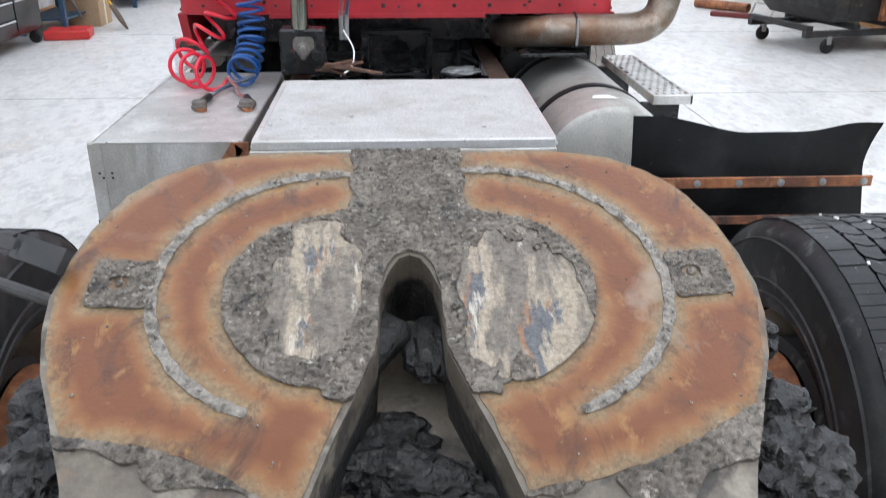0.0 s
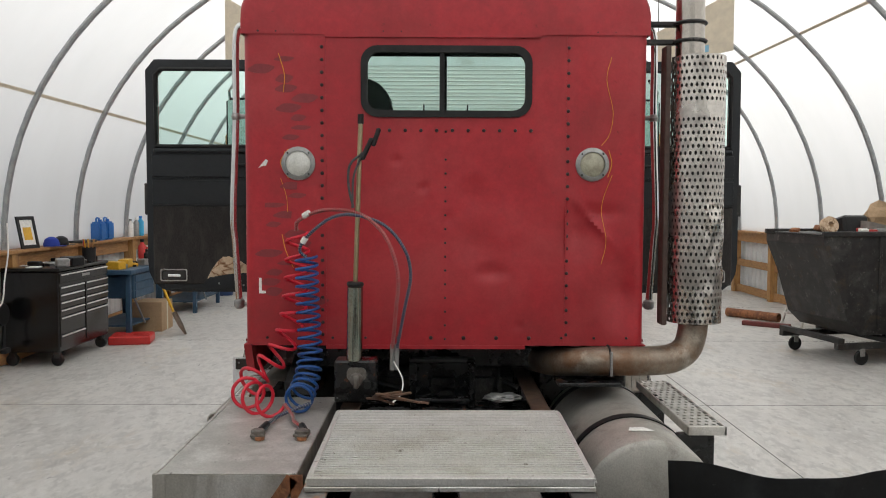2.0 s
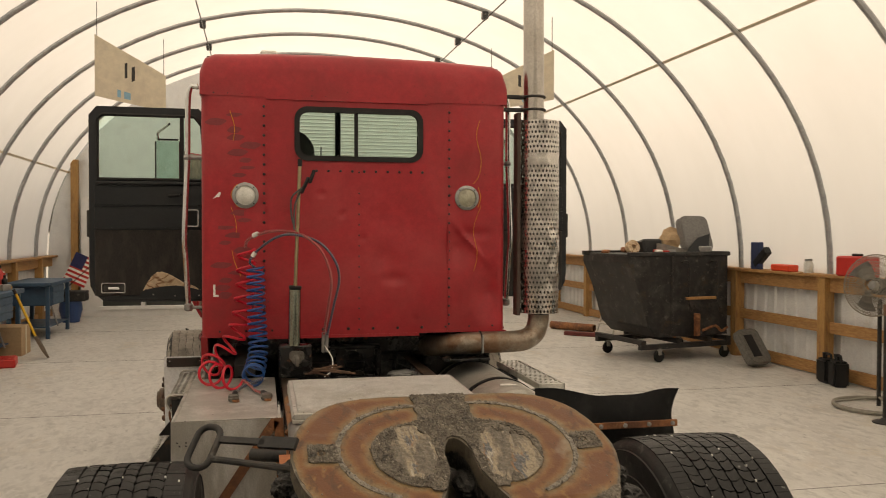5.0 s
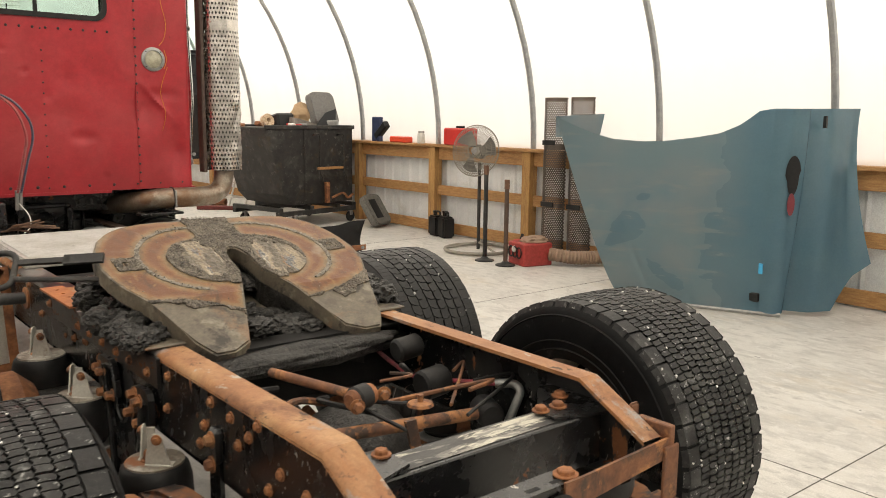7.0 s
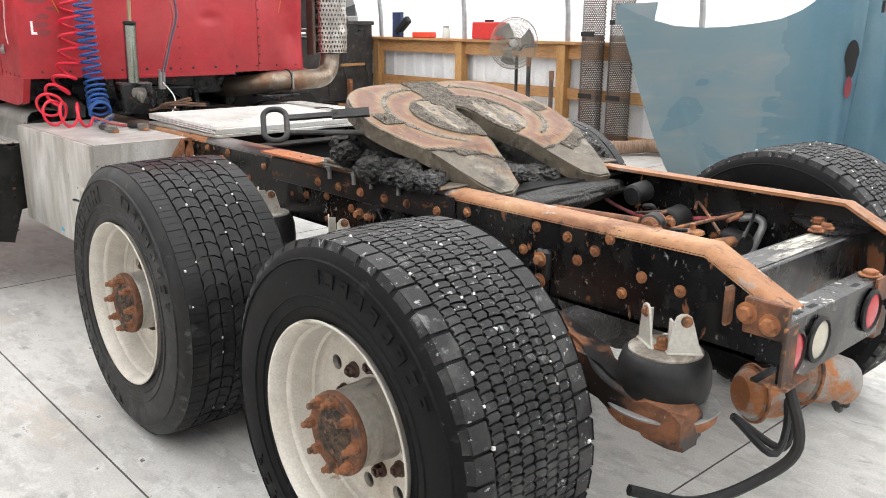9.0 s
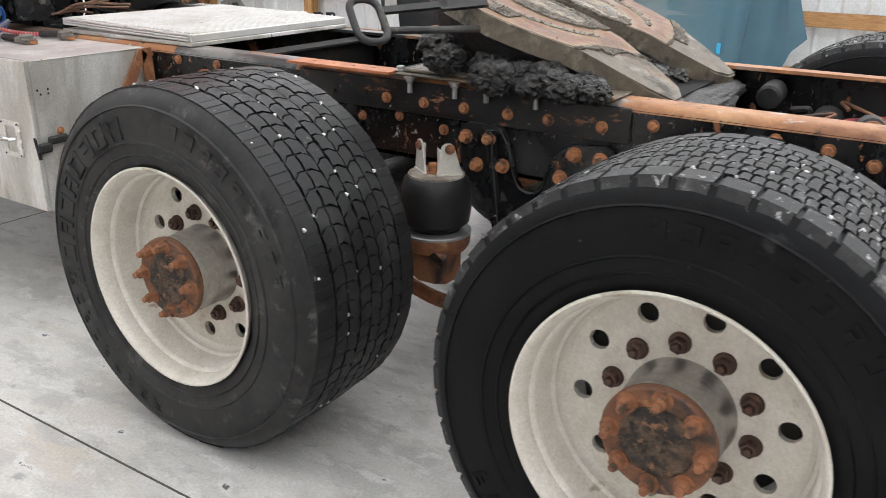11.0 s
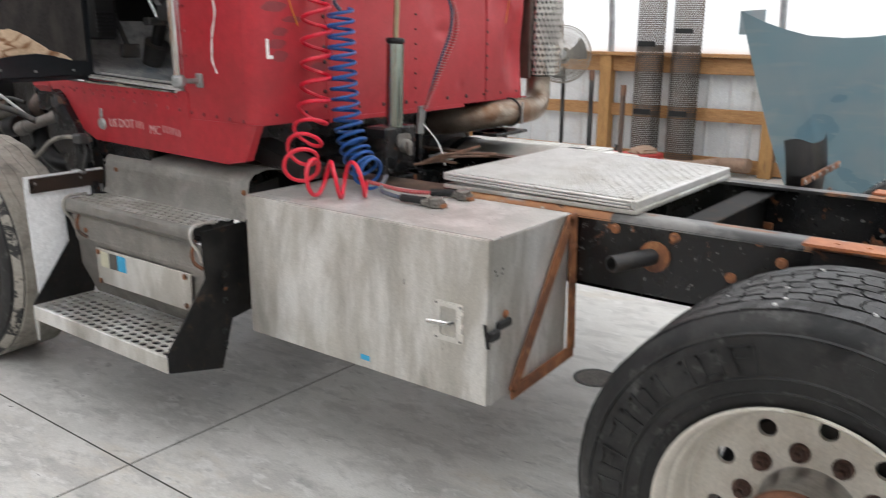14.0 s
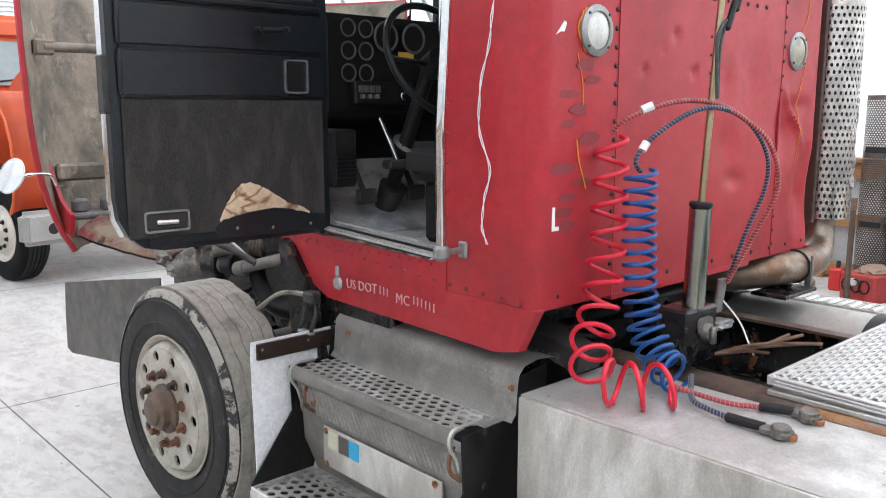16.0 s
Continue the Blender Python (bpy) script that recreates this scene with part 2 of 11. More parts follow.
m_rubber = surface("black_rubber", (0.008, 0.008, 0.0085), (0.016, 0.016, 0.016), 0.5, 0, 30, 0.15, 100, [((0.04, 0.039, 0.037), 4, 0.56, 0.78, 0.8)], spec=0.3)
m_vinyl = surface("black_door_vinyl", (0.0075, 0.0095, 0.012), (0.012, 0.0145, 0.0175), 0.34, 0, 50, 0.15, 260, spec=0.4)
m_carpet = surface("dark_door_carpet", (0.034, 0.030, 0.028), (0.018, 0.016, 0.015), 0.95, 0, 90, 0.8, 320, [((0.055, 0.048, 0.043), 6, 0.5, 0.75, 0.95)], stretch=(3, 1, 1))
m_glass = glass_mat("clear_glass", (0.90, 0.97, 0.95))
m_glass_green = glass_mat("tinted_glass", (0.72, 0.92, 0.86))
m_blue_hose = plain("blue_nylon", (0.012, 0.075, 0.27), 0.32)
m_red_hose = plain("red_nylon", (0.62, 0.012, 0.035), 0.32)
m_white = surface("white_paint", (0.74, 0.74, 0.73), (0.66, 0.66, 0.64), 0.4, 0, 6, 0.03)
def hood_paint():
    """Blue gel coat; on the nose (negative local x) fading and its brighter lighting are both coloured in as grey."""
    m = surface("chalky_blue_paint", (0.15, 0.265, 0.325), (0.135, 0.245, 0.305), 0.17, 0.0, 3, 0.01, 40, [((0.115, 0.225, 0.30), 1.1, 0.48, 0.70, 0.14)], rvar=0.04, speck=0.03, spec=0.6)
    nt = m.node_tree
    b = nt.nodes["Principled BSDF"]
    base = b.inputs["Base Color"].links[0].from_socket
    rs = b.inputs["Roughness"].links[0].from_socket
    tc = nt.nodes.new("ShaderNodeTexCoord")
    sx = nt.nodes.new("ShaderNodeSeparateXYZ")
    nt.links.new(tc.outputs["Object"], sx.inputs[0])
    nose = _ramp(nt, sx.outputs[0], -0.06, -0.26)
    c = base
    for k, (tone, sc, st, lo, hi, det, rough) in enumerate((((0.215, 0.30, 0.33), 1.3, (1, 1, 1.0), 0.24, 0.50, 2, 0.33), ((0.265, 0.31, 0.325), 1.5, (0.8, 0.8, 1.3), 0.44, 0.66, 3, 0.40), ((0.325, 0.345, 0.34), 2.2, (0.6, 0.6, 3.0), 0.55, 0.72, 4, 0.44))):
        f = nt.nodes.new("ShaderNodeMath")
        f.operation = "MULTIPLY"
        nt.links.new(_ramp(nt, _noise(nt, sc, det, st, 0.5, 0.2), lo, hi), f.inputs[0])
        nt.links.new(nose, f.inputs[1])
        c = _mix(nt, f.outputs[0], c, tone)
        mx = nt.nodes.new("ShaderNodeMix")
        mx.inputs[3].default_value = rough
        nt.links.new(f.outputs[0], mx.inputs[0])
        nt.links.new(rs, mx.inputs[2])
        rs = mx.outputs[0]
    nt.links.new(c, b.inputs["Base Color"])
    nt.links.new(rs, b.inputs["Roughness"])
    return m


m_hood = hood_paint()
m_orange = surface("orange_truck_paint", (0.66, 0.12, 0.035), (0.58, 0.10, 0.03), 0.32, 0, 5, 0.02)
m_hoodin = surface("bare_fibreglass", (0.30, 0.25, 0.19), (0.22, 0.185, 0.14), 0.7, 0, 16, 0.3, 80, [((0.10, 0.09, 0.075), 3, 0.5, 0.7, 0.7), ((0.40, 0.35, 0.28), 8, 0.6, 0.75, 0.7)])
m_bin = surface("scuffed_dark_steel", (0.018, 0.018, 0.018), (0.034, 0.033, 0.032), 0.5, 0.1, 12, 0.12, 70, [((0.07, 0.068, 0.065), 3.5, 0.55, 0.72, 0.6), ((0.06, 0.045, 0.032), 5, 0.6, 0.72, 0.7), ((0.11, 0.107, 0.10), 14, 0.64, 0.72, 0.7)], spec=0.35)
m_cardboard = plain("cardboard", (0.42, 0.29, 0.17), 0.85)
m_bluebench = surface("blue_bench_paint", (0.035, 0.085, 0.15), (0.03, 0.07, 0.12), 0.5, 0.1, 12)
m_toolblack = surface("gloss_black_cabinet", (0.005, 0.005, 0.0055), (0.007, 0.007, 0.0075), 0.18, 0, 10, 0.02)
m_yellow = plain("yellow_plastic", (0.75, 0.42, 0.03), 0.45)
m_bluep = plain("blue_fluid_jug", (0.03, 0.16, 0.50), 0.35)
m_redp = plain("red_plastic", (0.55, 0.03, 0.025), 0.4)
def torn_foam():
    m = surface("torn_tan_foam", (0.62, 0.48, 0.34), (0.54, 0.40, 0.26), 0.9, 0, 14, 0.5, 60)
    nt = m.node_tree
    b = nt.nodes["Principled BSDF"]
    c = b.inputs["Base Color"].links[0].from_socket
    for scale, at, wide, tone in ((5.0, 0.46, 0.022, (0.20, 0.085, 0.03)), (5.0, 0.54, 0.018, (0.22, 0.10, 0.04)), (5.0, 0.62, 0.014, (0.30, 0.15, 0.06))):
        n = _noise(nt, scale * 0.7, 4, (1.0, 1.0, 2.0), 0.5, 0.6)
        d = nt.nodes.new("ShaderNodeMath")
        d.operation = "SUBTRACT"
        d.inputs[1].default_value = at
        nt.links.new(n, d.inputs[0])
        a = nt.nodes.new("ShaderNodeMath")
        a.operation = "ABSOLUTE"
        nt.links.new(d.outputs[0], a.inputs[0])
        c = _mix(nt, _ramp(nt, a.outputs[0], wide, 0.0), c, tone)
    nt.links.new(c, b.inputs["Base Color"])
    return m


m_foam = torn_foam()
m_int = surface("cab_interior", (0.007, 0.0068, 0.0068), (0.012, 0.0115, 0.011), 0.6, 0, 30, spec=0.25)
m_floormat = surface("dusty_cab_floor", (0.50, 0.485, 0.46), (0.36, 0.348, 0.33), 0.8, 0, 9, 0.3, 60, [((0.15, 0.15, 0.148), 5, 0.58, 0.74, 0.7), ((0.17, 0.20, 0.23), 2.4, 0.60, 0.76, 0.7)])
m_lamp = surface("clouded_lens", (0.70, 0.70, 0.66), (0.58, 0.58, 0.53), 0.3, 0, 20)
m_redlens = plain("red_lamp_lens", (0.42, 0.015, 0.03), 0.25)
m_canvas = surface("printed_banner", (0.62, 0.55, 0.42), (0.52, 0.46, 0.36), 0.8, 0, 8)
m_mark = plain("white_marker", (0.85, 0.84, 0.8), 0.6)
m_orangemark = plain("orange_marker", (0.75, 0.32, 0.03), 0.6)
m_smudge = plain("grey_primer_smudge", (0.23, 0.028, 0.034), 0.6)
m_hosered = surface("spring_guard_red", (0.42, 0.03, 0.035), (0.32, 0.025, 0.03), 0.5)
m_hoseblue = surface("spring_guard_blue", (0.02, 0.035, 0.09), (0.03, 0.045, 0.10), 0.5)
m_duct = plain("tan_flexible_duct", (0.30, 0.20, 0.14), 0.7)
m_skyblue = plain("sky_blue_tape", (0.05, 0.42, 0.72), 0.5)
m_pale = plain("pale_sticker", (0.62, 0.60, 0.45), 0.6)
m_grey = plain("grey_sticker", (0.10, 0.09, 0.08), 0.6)


# ---- mesh tools ----
def I(m=None):
    return m if m is not None else Matrix.Identity(4)


def part(name, bm, material, parent=None, label="", smooth=False):
    """Links a bmesh as one mesh object under a thing or part."""
    me = bpy.data.meshes.new(name)
    bmesh.ops.recalc_face_normals(bm, faces=bm.faces)
    if smooth:
        for f in bm.faces:
            f.smooth = True
    bm.to_mesh(me)
    bm.free()
    if smooth and len(me.polygons):
        me.set_sharp_from_angle(angle=radians(38))
    me.materials.append(material)
    ob = new(name, me)
    if parent:
        ob.parent = parent
    if label:
        ob["label"] = label
    return ob


def thing(name, label, category, m=None, group="", kind=""):
    ob = new(name)
    ob.matrix_world = I(m)
    ob.empty_display_size = 0.1
    return tagged(ob, label, category, group, kind)


def B():
    return bmesh.new()


def box(bm, x0, x1, y0, y1, z0, z1, bevel=0.0, m=None, seg=1):
    t = bmesh.new()
    bmesh.ops.create_cube(t, size=1.0)
    for v in t.verts:
        v.co = Vector(((x0 + x1) / 2 + v.co.x * (x1 - x0), (y0 + y1) / 2 + v.co.y * (y1 - y0), (z0 + z1) / 2 + v.co.z * (z1 - z0)))
    if bevel:
        bmesh.ops.bevel(t, geom=t.edges[:], offset=bevel, segments=seg, affect="EDGES")
    return join(bm, t, m)


def join(bm, t, m=None):
    if m is not None:
        t.transform(m)
    mp = [bm.verts.new(v.co) for v in t.verts]
    t.verts.index_update()
    for f in t.faces:
        bm.faces.new([mp[v.index] for v in f.verts])
    t.free()
    return bm


def lathe(bm, prof, n=24, m=None, a0=0.0, a1=360.0):
    """Turns a profile of (radius, height) about the z axis of m."""
    m = I(m)
    full = abs(a1 - a0) >= 359.9
    cnt = n if full else n + 1
    rings = []
    for r, h in prof:
        if r < 1e-6:
            rings.append([bm.verts.new(m @ Vector((0, 0, h)))])
        else:
            rings.append([bm.verts.new(m @ Vector((r * math.cos(radians(a0 + (a1 - a0) * i / n)), r * math.sin(radians(a0 + (a1 - a0) * i / n)), h))) for i in range(cnt)])
    for a, b in zip(rings, rings[1:]):
        for i in range(n):
            j = (i + 1) % cnt
            if len(a) == 1 and len(b) == 1:
                continue
            if len(a) == 1:
                bm.faces.new((a[0], b[i], b[j]))
            elif len(b) == 1:
                bm.faces.new((a[i], b[0], a[j]))
            else:
                bm.faces.new((a[i], b[i], b[j], a[j]))
    return bm


def axis_m(p0, p1):
    d = Vector(p1) - Vector(p0)
    return Matrix.Translation(p0) @ d.to_track_quat("Z", "Y").to_matrix().to_4x4(), d.length


def cyl(bm, p0, p1, r, n=16, r2=None, bev=0.0):
    m, L = axis_m(p0, p1)
    r2 = r if r2 is None else r2
    if bev:
        return lathe(bm, [(0, 0), (r - bev, 0), (r, bev), (r2, L - bev), (r2 - bev, L), (0, L)], n, m)
    return lathe(bm, [(0, 0), (r, 0), (r2, L), (0, L)], n, m)


def pipe(bm, p0, p1, r, t=0.006, n=20):
    m, L = axis_m(p0, p1)
    return lathe(bm, [(r - t, 0), (r, 0), (r, L), (r - t, L), (r - t, 0)], n, m)


def tube(bm, pts, r, n=8, closed=False, cap=True):
    """A round bar along a line of points."""
    pts = [Vector(p) for p in pts]
    k = len(pts)
    rings = []
    nrm = None
    for i, p in enumerate(pts):
        if closed:
            t = pts[(i + 1) % k] - pts[i - 1]
        else:
            t = pts[min(i + 1, k - 1)] - pts[max(i - 1, 0)]
        t.normalize()
        if nrm is None:
            nrm = t.orthogonal().normalized()
        else:
            nrm = (nrm - t * nrm.dot(t)).normalized()
        bn = t.cross(nrm)
        rr = r[i] if isinstance(r, (list, tuple)) else r
        rings.append([bm.verts.new(p + (nrm * math.cos(2 * math.pi * j / n) + bn * math.sin(2 * math.pi * j / n)) * rr) for j in range(n)])
    for i in range(k if closed else k - 1):
        a, b = rings[i], rings[(i + 1) % k]
        for j in range(n):
            bm.faces.new((a[j], a[(j + 1) % n], b[(j + 1) % n], b[j]))
    if cap and not closed:
        bm.faces.new(rings[0])
        bm.faces.new(rings[-1])
    return bm


def curve_pts(ctrl, n=8):
    """A smooth line through control points."""
    c = [Vector(p) for p in ctrl]
    c = [c[0] * 2 - c[1]] + c + [c[-1] * 2 - c[-2]]
    out = []
    for i in range(1, len(c) - 2):
        for k in range(n):
            t = k / n
            a, b, d, e = c[i - 1], c[i], c[i + 1], c[i + 2]
            out.append(0.5 * (2 * b + (d - a) * t + (2 * a - 5 * b + 4 * d - e) * t * t + (3 * b - a - 3 * d + e) * t ** 3))
    out.append(c[-2])
    return out


def plate(bm, outer, holes=(), t=0.01, m=None):
    """A flat plate with holes: outline in x, y, thickness along z from 0 to t."""
    b = bmesh.new()
    for loop in (outer, *holes):
        vs = [b.verts.new((x, y, 0)) for x, y in loop]
        for i in range(len(vs)):
            b.edges.new((vs[i], vs[(i + 1) % len(vs)]))
    if holes:
        bmesh.ops.triangle_fill(b, use_beauty=True, use_dissolve=False, edges=b.edges[:])
    else:
        b.faces.new(b.verts[:])
    geo = bmesh.ops.extrude_face_region(b, geom=b.faces[:])
    for v in geo["geom"]:
        if isinstance(v, bmesh.types.BMVert):
            v.co.z += t
    return join(bm, b, m)


def rounded(w, h, r, n=4, cx=0.0, cy=0.0):
    out = []
    for sx, sy, a in ((1, 1, 0), (-1, 1, 90), (-1, -1, 180), (1, -1, 270)):
        for i in range(n + 1):
            an = radians(a + 90 * i / n)
            out.append((cx + sx * (w / 2 - r) + r * math.cos(an), cy + sy * (h / 2 - r) + r * math.sin(an)))
    return out


def circle(r, n=16, cx=0.0, cy=0.0):
    return [(cx + r * math.cos(2 * math.pi * i / n), cy + r * math.sin(2 * math.pi * i / n)) for i in range(n)]


def hexbolt(bm, p, d, r=0.017, h=0.014, wash=True):
    """A bolt head on a washer, at p, standing along d."""
    m, _ = axis_m(p, Vector(p) + Vector(d))
    if wash:
        lathe(bm, [(0, 0), (r * 1.45, 0), (r * 1.45, 0.004), (0, 0.004)], 12, m)
    lathe(bm, [(0, 0.004), (r, 0.004), (r, h * 0.8), (r * 0.82, h), (0, h)], 6, m)
    return bm


def grid(bm, nu, nv, fn, m=None, skip=None):
    """A sheet of nu x nv cells at fn(u, v)."""
    m = I(m)
    vs = [[bm.verts.new(m @ Vector(fn(i / nu, j / nv))) for j in range(nv + 1)] for i in range(nu + 1)]
    for i in range(nu):
        for j in range(nv):
            if not (skip and skip((i + 0.5) / nu, (j + 0.5) / nv)):
                bm.faces.new((vs[i][j], vs[i + 1][j], vs[i + 1][j + 1], vs[i][j + 1]))
    return bm


def thicken(bm, t):
    geo = bmesh.ops.solidify(bm, geom=bm.faces[:], thickness=t)
    return bm


def perforated(bm, nu, nv, fn, hole=0.32, n=8, t=0.003, skew=0.5, oval=1.0, solid=None):
    """A sheet with rows of round holes; fn(u, v) gives place, in cells; every second row is shifted by skew."""
    for j in range(nv):
        off = skew if j % 2 else 0.0
        for i in range(nu):
            cx, cy = i + off, j
            cs = [(cx, cy), (cx + 0.5, cy), (cx + 1, cy), (cx + 1, cy + 0.5), (cx + 1, cy + 1), (cx + 0.5, cy + 1), (cx, cy + 1), (cx, cy + 0.5)]
            if solid and solid(i, j):
                bm.faces.new([bm.verts.new(fn(*c)) for c in cs])
                continue
            hs = [(cx + 0.5 + hole * oval * math.cos(radians(225 + 45 * k)), cy + 0.5 + hole * math.sin(radians(225 + 45 * k))) for k in range(8)]
            o = [bm.verts.new(fn(*c)) for c in cs]
            h = [bm.verts.new(fn(*c)) for c in hs]
            for k in range(8):
                bm.faces.new((o[k], o[(k + 1) % 8], h[(k + 1) % 8], h[k]))
            if t:
                lo = [bm.verts.new(Vector(fn(*c, -t))) for c in hs]
                for k in range(8):
                    bm.faces.new((h[k], h[(k + 1) % 8], lo[(k + 1) % 8], lo[k]))
    bmesh.ops.remove_doubles(bm, verts=bm.verts[:], dist=1e-5)
    return bm


def lump(bm, c, r, seed, amp=0.35, freq=6.0, squash=(1, 1, 1), sub=3):
    t = bmesh.new()
    bmesh.ops.create_icosphere(t, subdivisions=sub, radius=1.0)
    for v in t.verts:
        d = v.co.normalized()
        k = 1 + amp * noise.fractal(d * freq * 0.4 + Vector((seed, seed * 2.3, 0)), 1.0, 2.0, 4)
        v.co = Vector((d.x * squash[0], d.y * squash[1], d.z * squash[2])) * r * k
    return join(bm, t, Matrix.Translation(c))


def text_part(name, body, size, m, material, parent, depth=0.001):
    """Lettering as a mesh, in the built-in font."""
    cu = bpy.data.curves.new(name, "FONT")
    cu.body, cu.size, cu.extrude = body, size, depth
    cu.align_x, cu.align_y = "CENTER", "CENTER"
    cu.resolution_u = 2
    tmp = bpy.data.objects.new(name + "_src", cu)
    scene.collection.objects.link(tmp)
    me = bpy.data.meshes.new_from_object(tmp.evaluated_get(bpy.context.evaluated_depsgraph_get()))
    bpy.data.objects.remove(tmp)
    me.materials.clear()
    me.materials.append(material)
    ob = new(name, me)
    ob.parent = parent
    ob.matrix_local = m
    return ob


# ---- the fabric hall ----
XL, XR, ZW = -4.85, 6.28, 1.25
XC, XA, ZA = (XL + XR) / 2, (XR - XL) / 2 + 0.06, 4.4
HOOPS = [0.35 - 1.92 * k for k in range(4, 0, -1)] + [0.35 + 1.925 * k for k in range(4)] + [8.08, 10.07, 11.98, 13.8, 15.7]
Y_FAR, Y_NEAR = 15.95, -8.2
m_woodv = surface("post_lumber", (0.44, 0.25, 0.085), (0.33, 0.17, 0.06), 0.65, 0, 9, 0.2, 60, [((0.20, 0.105, 0.05), 3.0, 0.58, 0.75, 0.7)], stretch=(6, 6, 1))


def arch(a, grow=0.0):
    """A point of the roof arch at a degrees from the right wall: x, z."""
    c, s = math.cos(radians(a)), math.sin(radians(a))
    e = 2 / 2.12
    return XC + (XA + grow) * math.copysign(abs(c) ** e, c), ZW + (ZA + grow) * abs(s) ** e


def hoop_y(y, x):
    f = (XR - x) / (XR - XL)
    return y - (0.06 * y - 0.05) * f + 0.13 * math.sin(math.pi * f)


floor = tagged(part("floor", box(B(), -14, 16, -14, 30, -0.2, 0.0), m_floor), "smooth grey poured concrete workshop floor with saw cuts", "floor", kind="structure")
for x in (-5.1, -1.387, 2.43):
    part("joint", box(B(), x - 0.003, x + 0.003, Y_NEAR, Y_FAR, -0.002, 0.0015), m_joint, floor)
for y in (-5.2, -1.605, 2.215, 5.75, 9.3, 12.9):
    part("joint", box(B(), XL, XR, y - 0.003, y + 0.003, -0.002, 0.0012), m_joint, floor)
ap = tagged(part("ground", box(B(), -900, 900, -900, 900, -0.5, -0.21), surface("gravel_yard", (0.22, 0.21, 0.19), None, 0.95)), "gravel yard around the hall", "ground", kind="structure")

cover = B()


def _cov(u, v):
    y = Y_NEAR + (Y_FAR - Y_NEAR) * u
    a = 180 * v
    x, z = arch(a, 0.045)
    h = [hoop_y(k, x) for k in HOOPS]
    lo, hi = max([k for k in h if k <= y], default=h[0] - 2), min([k for k in h if k > y], default=h[-1] + 2)
    sag = 0.035 * math.sin(math.pi * (y - lo) / (hi - lo)) ** 2
    return XC + (x - XC) * (1 + sag * 0.12), y, z - sag * math.sin(radians(a))


grid(cover, 120, 44, _cov)
tagged(part("ceiling", cover, m_fabric, smooth=True), "white translucent fabric roof stretched over steel hoops", "roof", kind="structure")
frame_roof = thing("roof_frame", "grey galvanized steel tube hoops carrying the fabric roof", "roof frame", kind="structure")
for y in HOOPS:
    pts = []
    for a in range(0, 181, 4):
        x, z = arch(a)
        pts.append((x, hoop_y(y, x), z))
    part("hoop", tube(B(), pts, 0.036, 8), m_hoop, frame_roof, smooth=True)
    for a in (68, 112):
        x, z = arch(a)
        part("clamp", box(B(), x - 0.05, x + 0.05, hoop_y(y, x) - 0.05, hoop_y(y, x) + 0.05, z - 0.14, z - 0.02, 0.01), m_black, frame_roof)
for a in (41, 157.5):
    x, z = arch(a, 0.025)
    nrm = Matrix.Translation((x, 0, z)) @ Matrix.Rotation(radians(90 - a), 4, "Y")
    part("purlin_strap", box(B(), -0.02, 0.02, Y_NEAR, Y_FAR, -0.003, 0.003, 0, nrm), m_canvas, frame_roof)
for a in (68, 112):
    x, z = arch(a, -0.05)
    part("tie_cable", tube(B(), [(x, Y_NEAR, z - 0.12), (x, Y_FAR, z - 0.12)], 0.012, 6), m_black, frame_roof)


def side_wall(name, x, s):
    w = thing(name, "low timber and white steel wall under the fabric roof", "wall", kind="structure")
    sh = B()

    def rib(u, v):
        y = Y_NEAR + (Y_FAR - Y_NEAR) * u
        ph = (y / 0.23) % 1.0
        return x + s * (0.15 - (0.022 if ph < 0.14 else 0.0)), y, ZW * v
    grid(sh, 760, 1, rib)
    part("steel_sheet", sh, m_tin, w)
    box_out = B()
    box(box_out, x + s * 0.17 - 0.01, x + s * 0.17 + 0.01, Y_NEAR, Y_FAR, 0, ZW + 0.05)
    part("outer_skin", box_out, m_tin, w)
    for k, yh in enumerate(HOOPS):
        y = hoop_y(yh, x)
        if Y_NEAR < y < Y_FAR:
            part("post", box(B(), x - 0.07, x + 0.07, y - 0.07, y + 0.07, 0, ZW - 0.002, 0.004), m_woodv, w)
    bars = [HOOPS[0] - 2.0] + [hoop_y(h, x) for h in HOOPS] + [Y_FAR]
    for a, b in zip(bars, bars[1:]):
        a, b = max(a, Y_NEAR) + 0.072, min(b, Y_FAR) - 0.072
        if b - a < 0.2:
            continue
        for z0, z1 in ((0.02, 0.17), (0.56, 0.70), (1.07, 1.245)):
            part("rail", box(B(), x + s * 0.02 - 0.02, x + s * 0.02 + 0.02, a, b, z0, z1, 0.003), m_wood, w)
        part("shelf_board", box(B(), min(x - s * 0.09, x + s * 0.18), max(x - s * 0.09, x + s * 0.18), a - 0.07, b + 0.07, ZW, ZW + 0.038, 0.003), m_wood, w)
    return w


side_wall("wall_east", XR, 1)
side_wall("wall_west", XL, -1)

